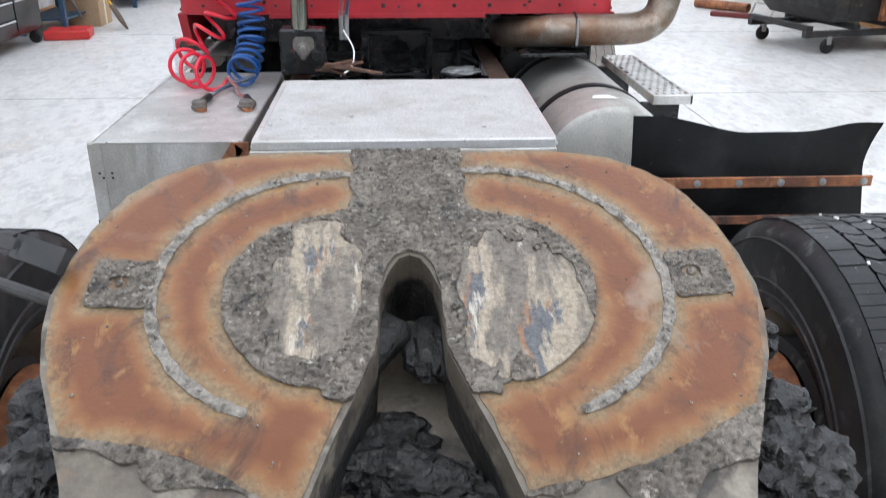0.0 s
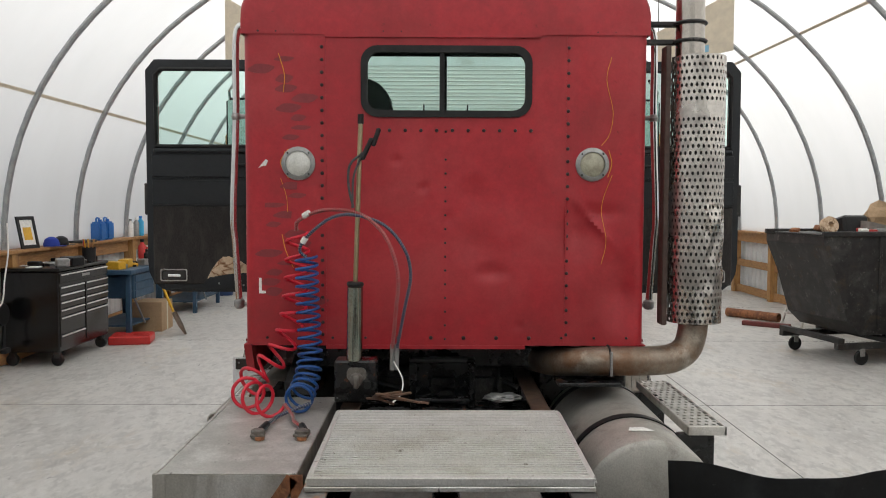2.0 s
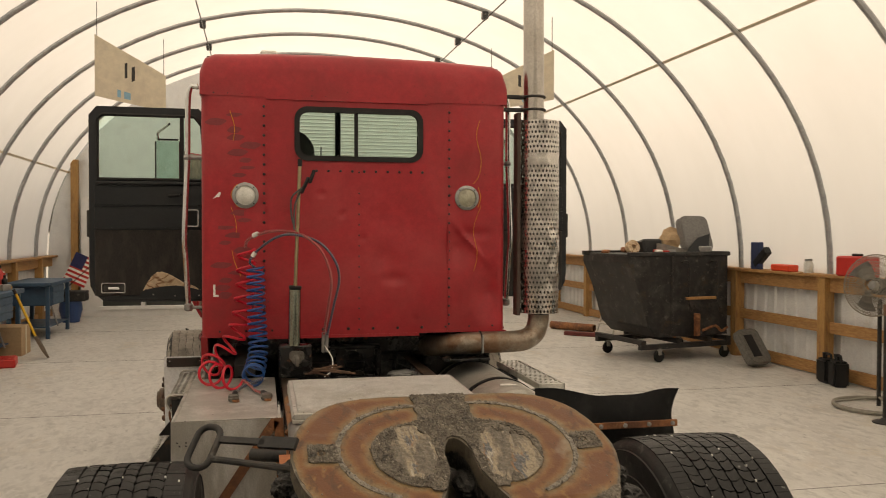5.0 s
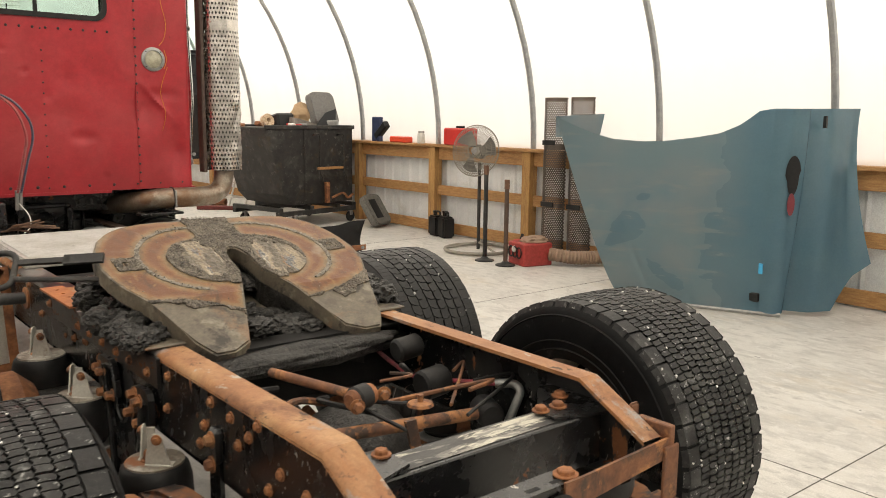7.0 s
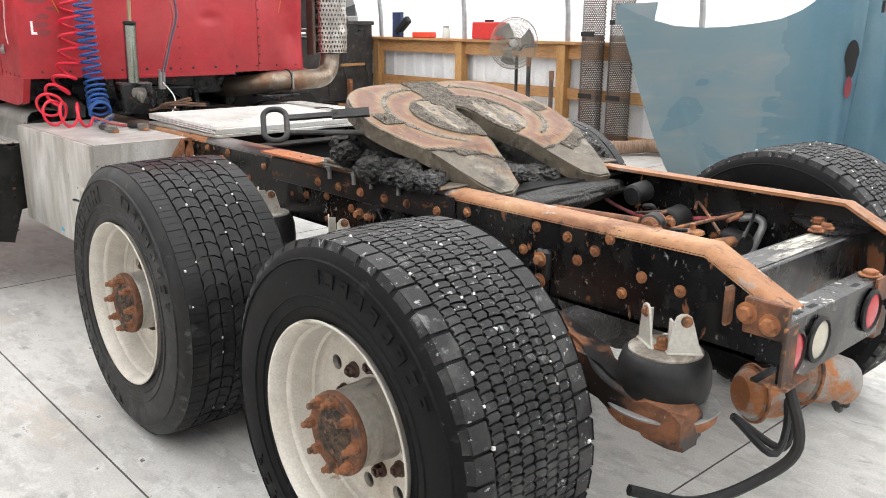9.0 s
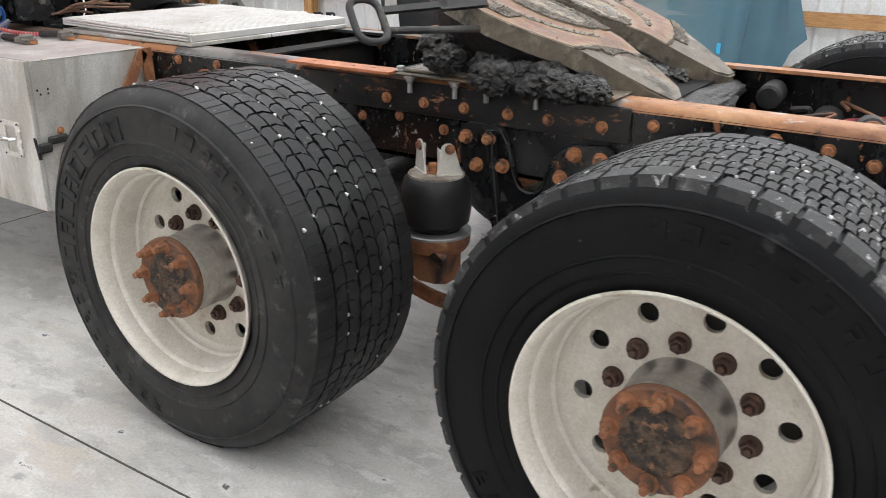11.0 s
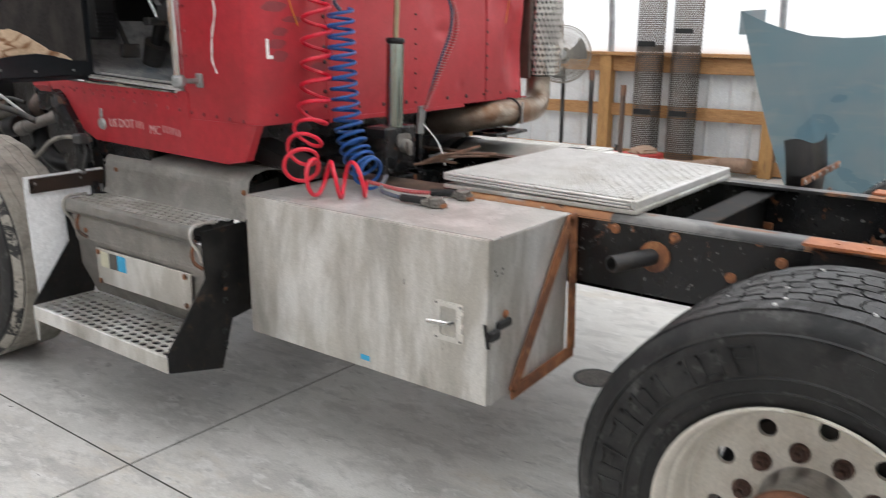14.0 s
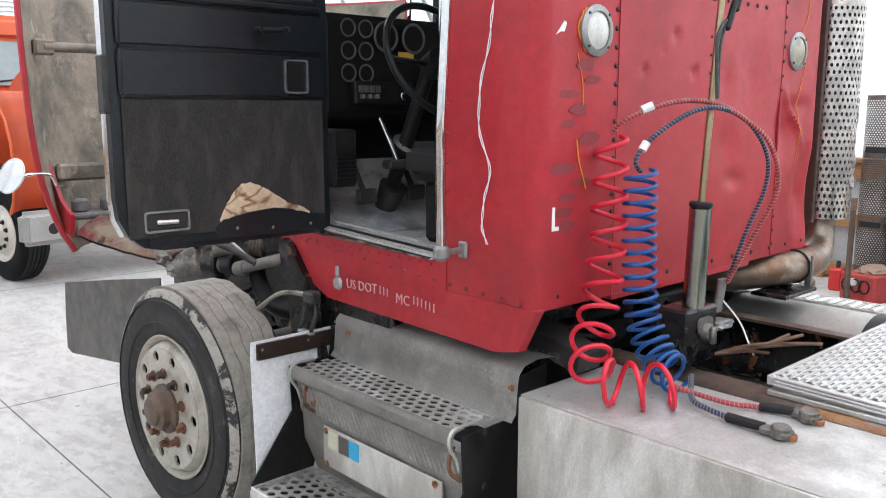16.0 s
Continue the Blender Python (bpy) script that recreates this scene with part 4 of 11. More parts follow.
for s in (-1, 1):
    air_bag(s, -1.805, 0.65, 0.98, 0.51, 1.2, 0.72)
    air_bag(s, -1.08, 0.655, 0.84)
    air_bag(s, -0.385, 0.66, 0.86)
    air_bag(s, 0.13, 0.685, 0.9)
    for y0 in (0.0, -1.32):
        arm = B()
        pts = curve_pts([(s * 0.56, y0 + 0.30, 0.50), (s * 0.56, y0 + 0.02, 0.60), (s * 0.57, y0 - 0.22, 0.60), (s * 0.585, y0 - 0.42, 0.515), (s * 0.585, y0 - 0.62, 0.49)] if y0 < -1 else [(s * 0.56, 0.30, 0.46), (s * 0.56, 0.04, 0.50), (s * 0.57, -0.16, 0.46), (s * 0.575, -0.30, 0.40), (s * 0.575, -0.47, 0.395)], 6)
        for w0, w1, hh in ((-0.05, 0.05, 0.05),):
            rings = []
            for p in pts:
                rings.append([arm.verts.new(p + Vector((a, 0, b))) for a, b in ((w0, -hh), (w1, -hh), (w1, hh), (w0, hh))])
            for a, b in zip(rings, rings[1:]):
                for k in range(4):
                    arm.faces.new((a[k], a[(k + 1) % 4], b[(k + 1) % 4], b[k]))
            arm.faces.new(rings[0]), arm.faces.new(rings[-1])
        bmesh.ops.bevel(arm, geom=[e for e in arm.edges if abs((e.verts[0].co - e.verts[1].co).y) > 0.02], offset=0.018, segments=3, affect="EDGES")
        part("trailing_arm", arm, m_arm, truck, "black and rust trailing suspension arm", True)
        ax = B()
        lathe(ax, [(0.0, 0.35), (0.075, 0.35), (0.085, 0.42), (0.085, 0.58), (0.15, 0.60), (0.205, 0.66), (0.205, 0.84), (0.19, 0.85), (0, 0.85)], 26, Matrix.Translation((0, y0, 0.46)) @ Matrix.Rotation(radians(90 * s), 4, "Y"))
        drum = part("brake_drum", ax, m_rust, truck, "rust orange brake drum behind the wheel", True)
        part("drum_face", lathe(B(), [(0.200, 0.851), (0.226, 0.86), (0.226, 1.03), (0.215, 1.045), (0.10, 1.05)], 40, Matrix.Translation((0, y0, 0.46)) @ Matrix.Rotation(radians(90 * s), 4, "Y")), m_bin, drum, "dark drum face behind the wheel disc", True)
    # hanger between the axles: two bolted arms, a dished web and a clamp foot
    PL = Matrix.Translation((s * 0.468 - (0.02 if s < 0 else 0), 0, 0)) @ Matrix(((0, 0, 1, 0), (1, 0, 0, 0), (0, 1, 0, 0), (0, 0, 0, 1)))
    shape = [(-0.434, 0.78), (-0.441, 0.802), (-0.458, 0.811), (-0.552, 0.813), (-0.574, 0.804), (-0.596, 0.765), (-0.613, 0.70), (-0.624, 0.662), (-0.640, 0.640), (-0.665, 0.632), (-0.688, 0.638), (-0.706, 0.657), (-0.722, 0.70), (-0.740, 0.742), (-0.762, 0.772), (-0.785, 0.786), (-0.882, 0.796), (-0.902, 0.788), (-0.911, 0.768), (-0.913, 0.70), (-0.905, 0.675), (-0.860, 0.64), (-0.838, 0.615), (-0.815, 0.552), (-0.786, 0.472), (-0.772, 0.40), (-0.769, 0.345), (-0.592, 0.335), (-0.584, 0.38), (-0.574, 0.42), (-0.556, 0.50), (-0.530, 0.575), (-0.506, 0.613), (-0.474, 0.640), (-0.450, 0.672), (-0.438, 0.71)]
    hg = plate(B(), shape, [], 0.02, PL)
    bmesh.ops.bevel(hg, geom=[e for e in hg.edges if abs(e.verts[0].co.x - e.verts[1].co.x) < 1e-5 and len(e.link_faces) == 2 and e.calc_face_angle(0) > 1], offset=0.004, segments=2, affect="EDGES")
    h = part("hanger", hg, m_black, truck, "black cast suspension hanger with rusty bolts")
    # raised ribs running from the bolt pads down to the foot, and the rim of the dish
    for line, wd in ((((-0.545, 0.80), (-0.553, 0.70), (-0.572, 0.56), (-0.588, 0.42), (-0.592, 0.34)), 0.017), (((-0.882, 0.76), (-0.862, 0.69), (-0.822, 0.60), (-0.788, 0.50), (-0.768, 0.36)), 0.015)):
        rb = tube(B(), [(s * 0.489, p.x, p.y) for p in curve_pts([(a, b, 0) for a, b in line], 6)], [wd * (1.25 - 0.5 * i / 24) for i in range(25)], 10)
        part("hanger_rib", rb, m_black, h, "", True)
    part("hanger_lip", tube(B(), [(s * 0.487, p.x, p.y) for p in curve_pts([(-0.566, 0.806, 0), (-0.60, 0.75, 0), (-0.622, 0.668, 0), (-0.640, 0.642, 0), (-0.665, 0.634, 0), (-0.690, 0.640, 0), (-0.708, 0.66, 0), (-0.74, 0.742, 0), (-0.785, 0.782, 0)], 4)], 0.006, 8), m_black, h, "", True)
    part("hanger_collar", box(B(), s * 0.475 - 0.035, s * 0.475 + 0.030, -0.772, -0.590, 0.318, 0.342, 0.010, None, 2), m_black, h)
    part("hanger_foot", box(B(), s * 0.475 - 0.05, s * 0.475 + 0.04, -0.735, -0.618, 0.165, 0.318, 0.014, None, 2), m_black, h)
    for z in (0.20, 0.235, 0.285):
        part("foot_ridge", box(B(), s * 0.475 - 0.053, s * 0.475 + 0.044, -0.733, -0.620, z - 0.007, z + 0.007, 0.006), m_black, h)
    ck = plate(B(), [(-0.59, 0.41), (-0.552, 0.42), (-0.535, 0.30), (-0.535, 0.265), (-0.60, 0.27)], [], 0.03, PL)
    part("foot_cheek", ck, m_black, h)
    for y, z in ((-0.458, 0.770), (-0.542, 0.777), (-0.496, 0.691), (-0.582, 0.700), (-0.764, 0.696), (-0.801, 0.766), (-0.882, 0.765), (-0.842, 0.683)):
        part("bolt", hexbolt(B(), (s * (0.488 if y not in (-0.542, -0.882) else 0.502), y, z), (s, 0, 0), 0.0150, 0.026), m_bolt, h)
    for d in (1, -1):
        rod = B()
        tube(rod, curve_pts([(s * 0.48, -0.677 + d * 0.055, 0.288), (s * 0.50, -0.677 + d * 0.10, 0.262), (s * 0.50, -0.677 + d * 0.18, 0.242), (s * 0.5, -0.677 + d * 0.32, 0.235), (s * 0.5, -0.677 + d * 0.55, 0.30)], 5), 0.024, 12)
        part("torque_rod", rod, m_rust, truck, "rusty steel torque rod", True)
    st = B()
    box(st, s * 0.462 - 0.012, s * 0.462 + 0.012, -1.365, -1.31, 0.58, 0.81, 0.008)
    sk = part("shock_bracket", st, m_black, truck)
    for z in (0.78, 0.712):
        part("bolt", hexbolt(B(), (s * 0.474, -1.335, z), (s, 0, 0), 0.016, 0.02), m_rust, sk)
    b2 = B()
    plate(b2, rounded(0.09, 0.13, 0.02, 3), [], 0.012, Matrix.Translation((s * 0.462, 0.02, 0.785)) @ Matrix.Rotation(radians(90), 4, "Y"))
    part("shock_bracket", b2, m_black, truck)

# torque rods, valve and lines between the rails
def rod_part(name, p0, p1, r, mat, label=""):
    b = B()
    cyl(b, p0, p1, r, 14)
    return part(name, b, mat, truck, label, True)


t1 = rod_part("torque_rod", (-0.195, -1.14, 0.862), (-0.10, -1.42, 0.852), 0.015, m_tailrust, "rusty steel torque rod with rubber bushing")
part("bushing", cyl(B(), (-0.135, -1.475, 0.85), (-0.04, -1.452, 0.852), 0.030, 20, bev=0.01), m_rust, t1, "", True)
part("rubber_ring", cyl(B(), (-0.118, -1.471, 0.85), (-0.062, -1.457, 0.852), 0.036, 20, bev=0.008), m_rubber, t1, "", True)
for p in ((-0.125, -1.50, 0.842), (-0.02, -1.475, 0.85)):
    part("nut", hexbolt(B(), p, (-0.3, -1, 0), 0.015, 0.024), m_bolt, t1)
t2 = rod_part("torque_rod", (-0.20, -1.50, 0.775), (0.26, -1.555, 0.752), 0.019, m_tailrust)
part("bushing", cyl(B(), (0.31, -1.575, 0.735), (0.35, -1.48, 0.735), 0.042, 18, bev=0.01), m_rubber, t2, "", True)
v1 = rod_part("u_bolt", (0.095, -1.498, 0.72), (0.095, -1.498, 0.83), 0.009, m_tailrust)
part("washer", lathe(B(), [(0, 0.0), (0.04, 0.0), (0.036, 0.008), (0, 0.012)], 16, Matrix.Translation((0.095, -1.498, 0.798))), m_tailrust, v1)
sb = B()
plate(sb, [(-0.015, 0), (0.02, 0), (0.055, -0.15), (0.03, -0.16)], [], 0.01, Matrix.Translation((-0.052, -1.634, 0.827)) @ Matrix.Rotation(radians(90), 4, "X"))
part("strap", sb, m_tailrust, truck)
ln = B()
tube(ln, curve_pts([(0.30, -0.96, 0.82), (0.317, -1.02, 0.785), (0.322, -1.12, 0.762), (0.332, -1.22, 0.758), (0.362, -1.37, 0.785), (0.396, -1.517, 0.806)], 6), 0.0075, 8)
al = part("air_line", ln, surface("faded_pink_hose", (0.36, 0.05, 0.07), (0.20, 0.03, 0.04), 0.5, 0, 20, 0.2, 90, [((0.06, 0.03, 0.03), 9, 0.54, 0.64, 0.7)]), truck, "faded pink rubber air line", True)
part("elbow", tube(B(), curve_pts([(0.39, -1.50, 0.805), (0.425, -1.54, 0.808), (0.430, -1.57, 0.79), (0.412, -1.565, 0.74), (0.395, -1.55, 0.68)], 5), 0.014, 10), m_zinc, al, "", True)
part("fitting", cyl(B(), (0.336, -1.235, 0.760), (0.345, -1.29, 0.768), 0.012, 10), m_zinc, al)
for y0 in (0.0, -1.32):
    d = B()
    lump(d, (0.02, y0 + 0.05, 0.56), 0.20, y0, 0.12, 5, (1, 1.1, 0.95))
    cyl(d, (-0.6, y0, 0.5), (0.6, y0, 0.5), 0.075, 16)
    part("axle_housing", d, m_grease, truck, "greasy drive axle housing", True)
rod_part("drive_shaft", (0.0, 0.25, 0.58), (0.0, 2.2, 0.72), 0.055, m_black)
rod_part("drive_shaft", (0.0, -1.1, 0.56), (0.0, -0.2, 0.58), 0.05, m_black)
for s in (-1, 1):
    for y0 in (0.55,):
        c = B()
        lathe(c, [(0, -0.09), (0.05, -0.085), (0.075, -0.06), (0.082, -0.01), (0.086, 0.0), (0.082, 0.01), (0.075, 0.06), (0.05, 0.085), (0.02, 0.09), (0.02, 0.105), (0, 0.105)], 24, Matrix.Translation((s * 0.30, y0 + 0.02, 0.40)) @ Matrix.Rotation(radians(72), 4, "X"))
        bc = part("brake_chamber", c, surface("rusty_brake_can", (0.30, 0.29, 0.27), (0.22, 0.21, 0.2), 0.5, 0.3, 14, 0.1, 90, [(RUST_L, 6, 0.52, 0.6, 0.7)]), truck, "grey rust-stained brake chamber", True)
    for k in range(2):
        h = B()
        tube(h, curve_pts([(s * 0.3, -1.9, 0.42), (s * (0.18 + 0.05 * k), -2.0, 0.32), (s * 0.1, -1.95, 0.45), (s * 0.05, -1.75, 0.6)], 6), 0.011, 7)
        part("brake_hose", h, m_rubber, truck, "", True)
ho = B()
tube(ho, curve_pts([(-0.35, -2.06, 0.6), (-0.33, -2.1, 0.42), (-0.36, -2.02, 0.30), (-0.55, -1.95, 0.28), (-0.7, -1.85, 0.33)], 6), 0.015, 8)
part("brake_hose", ho, m_rubber, truck, "black brake hose hanging under the light bar", True)

# pipe stub through the rail
ps = B()
pipe(ps, (-0.61, 0.735, 0.80), (-0.44, 0.66, 0.805), 0.027, 0.005)
st = part("pipe_stub", ps, m_bin, truck, "short dark pipe stub through the frame rail", True)
part("stub_flange", cyl(B(), (-0.466, 0.66, 0.805), (-0.456, 0.66, 0.805), 0.05, 14), m_rust, st)

m_can = bpy.data.materials["rusty_brake_can"]
for p0, p1, r in (((0.07, -1.89, 0.44), (0.235, -1.995, 0.395), 0.078), ((-0.17, -1.85, 0.43), (-0.05, -1.92, 0.42), 0.072)):
    M, L = axis_m(p0, p1)
    c = lathe(B(), [(0, 0), (0.05, 0), (r * 0.9, 0.012), (r, 0.03), (r * 1.10, 0.034), (r * 1.10, 0.048), (r, 0.052), (r, L * 0.75), (r * 0.93, L * 0.93), (r * 0.8, L), (0, L * 1.03)], 32, M)
    bc = part("brake_chamber", c, m_can, truck, "grey rust-stained brake chamber", True)
    part("release_bolt", hexbolt(B(), M @ Vector((0.01, 0.0, L * 1.02)), M.to_3x3() @ Vector((0, 0, 1)), 0.014, 0.016), m_zinc, bc)
    part("clamp_band", tube(B(), [M @ Vector((r * 1.13 * math.cos(a), r * 1.13 * math.sin(a), 0.041)) for a in [2 * math.pi * i / 30 for i in range(30)]], 0.007, 6, True), m_bolt, bc, "", True)

for k, (x, y, z, r, mt) in enumerate(((0.30, -1.30, 0.77, 0.05, m_rubber), (-0.25, -1.30, 0.76, 0.05, m_grease), (0.18, -1.72, 0.73, 0.035, m_grease), (-0.22, -1.66, 0.74, 0.04, m_grease), (0.33, -1.12, 0.84, 0.04, m_rubber))):
    c = B()
    cyl(c, (x - 0.05, y, z), (x + 0.05, y - 0.02 * (k % 2), z + 0.01), r, 16, bev=0.008)
    part("valve_body", c, mt, truck, "greasy valve between the rails", True)
for k in range(9):
    c = B()
    x, y = random.uniform(-0.35, 0.35), random.uniform(-1.7, -1.05)
    tube(c, curve_pts([(x, y, 0.82), (x + random.uniform(-0.15, 0.15), y + random.uniform(-0.1, 0.1), 0.83), (x + random.uniform(-0.25, 0.25), y + random.uniform(-0.25, 0.25), 0.80)], 6), random.uniform(0.005, 0.011), 7)
    part("air_line", c, random.choice((m_rubber, m_rubber, m_tailrust)), truck, "", True)


# ---- wheels ----
m_studrust = surface("orange_stud_rust", (0.30, 0.125, 0.055), (0.19, 0.08, 0.04), 0.7, 0.1, 40, 0.3, 110, [((0.07, 0.045, 0.03), 24, 0.56, 0.66, 0.7)])
m_hubrust = surface("dark_hub_rust", (0.21, 0.09, 0.042), (0.12, 0.053, 0.029), 0.7, 0.1, 26, 0.4, 110, [((0.045, 0.032, 0.026), 9, 0.52, 0.62, 0.7), ((0.32, 0.14, 0.06), 20, 0.62, 0.7, 0.75)])
m_wheel2 = surface("dull_front_wheel_paint", (0.50, 0.475, 0.41), (0.42, 0.395, 0.335), 0.5, 0.1, 22, 0.06, 120, [((0.25, 0.21, 0.16), 5, 0.55, 0.75, 0.7)])
def tyre_mesh(par, R, W, tread_rows, per_row, groove, shoulder=True, lean=0.3):
    """A tyre about the z axis of its wheel, outer sidewall at z = 0."""
    prof = [(0.290, -0.03), (0.292, -0.008), (0.302, -0.001), (0.327, 0.004), (0.33, 0.0085), (0.333, 0.005), (0.345, 0.008), (0.359, 0.010), (0.362, 0.0145), (0.365, 0.0105), (0.40, 0.014), (0.44, 0.010), (0.449, 0.008), (0.452, 0.0125), (0.455, 0.007), (0.47, 0.002), (R - 0.022, -0.008), (R - 0.010, -0.02)]
    inner = [(r, -W - z) for r, z in reversed(prof)]
    t = B()
    lathe(t, prof + inner, 72)
    rubber = m_tyre if shoulder else m_tyre_dusty
    ob = part("tyre", t, rubber, par, "black rubber tyre with worn tread", True)
    tr = B()
    w0, w1 = -0.016, -W + 0.016
    wide = 0.060 if shoulder else 0.064
    inner_w = (w0 - w1 - 2 * wide) / (tread_rows - 2)
    rows = [(w0, wide, per_row // 3 if shoulder else 120, True)]
    rows += [(w0 - wide - inner_w * r, inner_w, per_row, False) for r in range(tread_rows - 2)]
    rows += [(w1 + wide, wide, per_row // 3 if shoulder else 120, True)]
    for r, (a0, wd, n, edge) in enumerate(rows):
        da = 2 * math.pi / n
        gap = 0.0045 if edge and shoulder else (0.0006 if edge else 0.0028)
        ga, gw = gap / R, min(0.0035, wd * 0.07)
        phase = random.random()
        for k in range(n):
            base = da * (k + phase)
            jit = random.uniform(-0.0014, 0.0014)
            third = shoulder and not edge and k % 3 != 2
            gr = ga * 0.45 if third else ga
            sk = 0.0 if edge else da * lean * (1 if r % 2 else -1)
            zig = 0.0 if edge and not shoulder else wd * (0.05 if edge else 0.14)
            q = []
            for aa, zz in ((ga, gw), (da * 0.5, gw), (da - gr, gw), (da - gr, wd * 0.5), (da - gr, wd - gw), (da * 0.5, wd - gw), (ga, wd - gw), (ga, wd * 0.5)):
                f = zz / wd - 0.5
                sz = zig if 0.4 * da < aa < 0.6 * da else (-zig if shoulder else 0.0)
                if (edge and r == 0 and f < 0) or (edge and r and f > 0):
                    sz = 0.0
                bend = sk * f + (da * lean * 0.5 if abs(f) < 0.1 and not edge else 0.0)
                q.append((base + aa + bend, a0 - zz - sz * 0.5))
            lo = [tr.verts.new(((R - h0) * math.cos(a), (R - h0) * math.sin(a), z)) for a, z in q for h0 in (groove,)]
            hi = []
            for a, z in q:
                crown = 0.006 * (1 - ((z - (w0 + w1) / 2) / ((w1 - w0) / 2)) ** 2) - 0.006
                hi.append(tr.verts.new(((R + crown + jit) * math.cos(a), (R + crown + jit) * math.sin(a), z)))
            tr.faces.new(hi)
            for i in range(8):
                tr.faces.new((lo[i], lo[(i + 1) % 8], hi[(i + 1) % 8], hi[i]))
            # shoulder lug running down the sidewall
            if edge and shoulder:
                zo, zi = (0.0, -0.016) if r == 0 else (-W, -W + 0.016)
                a1, a2 = base + ga * 1.6, base + da - ga * 1.6
                vs = [tr.verts.new((rr * math.cos(a), rr * math.sin(a), z)) for rr, z in ((R - 0.004, zi), (R - 0.045, zo + (0.004 if r == 0 else -0.004))) for a in (a1, a2)]
                tr.faces.new((vs[0], vs[1], vs[3], vs[2]))
                for p0, p1, a in ((vs[0], vs[2], a1), (vs[1], vs[3], a2)):
                    b = [tr.verts.new(((R - 0.03) * math.cos(a), (R - 0.03) * math.sin(a), zi))]
                    tr.faces.new((p0, p1, b[0]))
    part("tread", tr, m_tread_chalky if shoulder else m_tread, ob, "worn tread blocks with white pebbles caught in the grooves")["kind"] = "stuff"
    # pebbles in the grooves
    pb = B()
    for k in range(80):
        a, z = random.uniform(0, 2 * math.pi), random.uniform(w1 + 0.02, w0 - 0.02)
        z = w0 - wide - inner_w * round((w0 - wide - z) / inner_w)
        s = random.uniform(0.0018, 0.0038)
        M = Matrix.Translation(((R - 0.003) * math.cos(a), (R - 0.003) * math.sin(a), z)) @ Matrix.Rotation(a * 3, 4, "Z")
        box(pb, -s, s, -s * 1.3, s * 1.3, -s, s, 0, M)
    part("gravel", pb, plain("white_pebble", (0.75, 0.74, 0.71), 0.8), ob)["kind"] = "stuff"
    # raised moulding on the sidewall, as plain bars
    sw = B()
    for a0, n, r0, r1, wid in ((95, 9, 0.395, 0.432, 5.2), (275, 9, 0.395, 0.432, 5.2)):
        for k in range(n):
            a = radians(a0 + k * 8.0)
            for s0, s1, q0, q1 in ((0, 0.28, 0, 1), (0.28, 0.8, 0.8, 1.0), (0.28, 0.8, 0.0, 0.2) if k % 2 else (0.28, 0.7, 0.42, 0.6)):
                b0, b1 = a + radians(wid * s0), a + radians(wid * s1)
                c = [(r0 + (r1 - r0) * q0, b0), (r0 + (r1 - r0) * q1, b0), (r0 + (r1 - r0) * q1, b1), (r0 + (r1 - r0) * q0, b1)]
                lo = [sw.verts.new((r * math.cos(x), r * math.sin(x), 0.0128)) for r, x in c]
                hi = [sw.verts.new((r * math.cos(x), r * math.sin(x), 0.0165)) for r, x in c]
                sw.faces.new(hi)
                for i in range(4):
                    sw.faces.new((lo[i], lo[(i + 1) % 4], hi[(i + 1) % 4], hi[i]))
    part("sidewall_moulding", sw, rubber, ob)["kind"] = "stuff"
    return ob


def ring_block(bm, deg, r0, r1, half):
    """A low raised block on the sidewall between two radii."""
    vs = []
    for z in (0.008, 0.0165):
        vs.append([bm.verts.new((r * math.cos(radians(deg + a)), r * math.sin(radians(deg + a)), z)) for r, a in ((r0, -half), (r0, half), (r1, half), (r1, -half))])
    bm.faces.new(vs[1])
    for i in range(4):
        bm.faces.new((vs[0][i], vs[0][(i + 1) % 4], vs[1][(i + 1) % 4], vs[1][i]))


m_lug = surface("brown_lug_nut", (0.115, 0.062, 0.045), (0.065, 0.038, 0.03), 0.55, 0.3, 40, 0.2)
m_cake = surface("crumbly_brown_cap", (0.13, 0.085, 0.055), (0.055, 0.038, 0.027), 0.85, 0, 60, 1.0, 130, [((0.025, 0.02, 0.017), 26, 0.5, 0.6, 0.8), ((0.23, 0.12, 0.06), 40, 0.62, 0.7, 0.8)], dist=0.006, speck=0.35)
m_barrel = surface("turned_hub_barrel", (0.50, 0.49, 0.47), (0.42, 0.41, 0.39), 0.36, 0.9, 9, 0.05, 60, [((0.30, 0.28, 0.25), 5, 0.56, 0.72, 0.5)], stretch=(1, 1, 4))


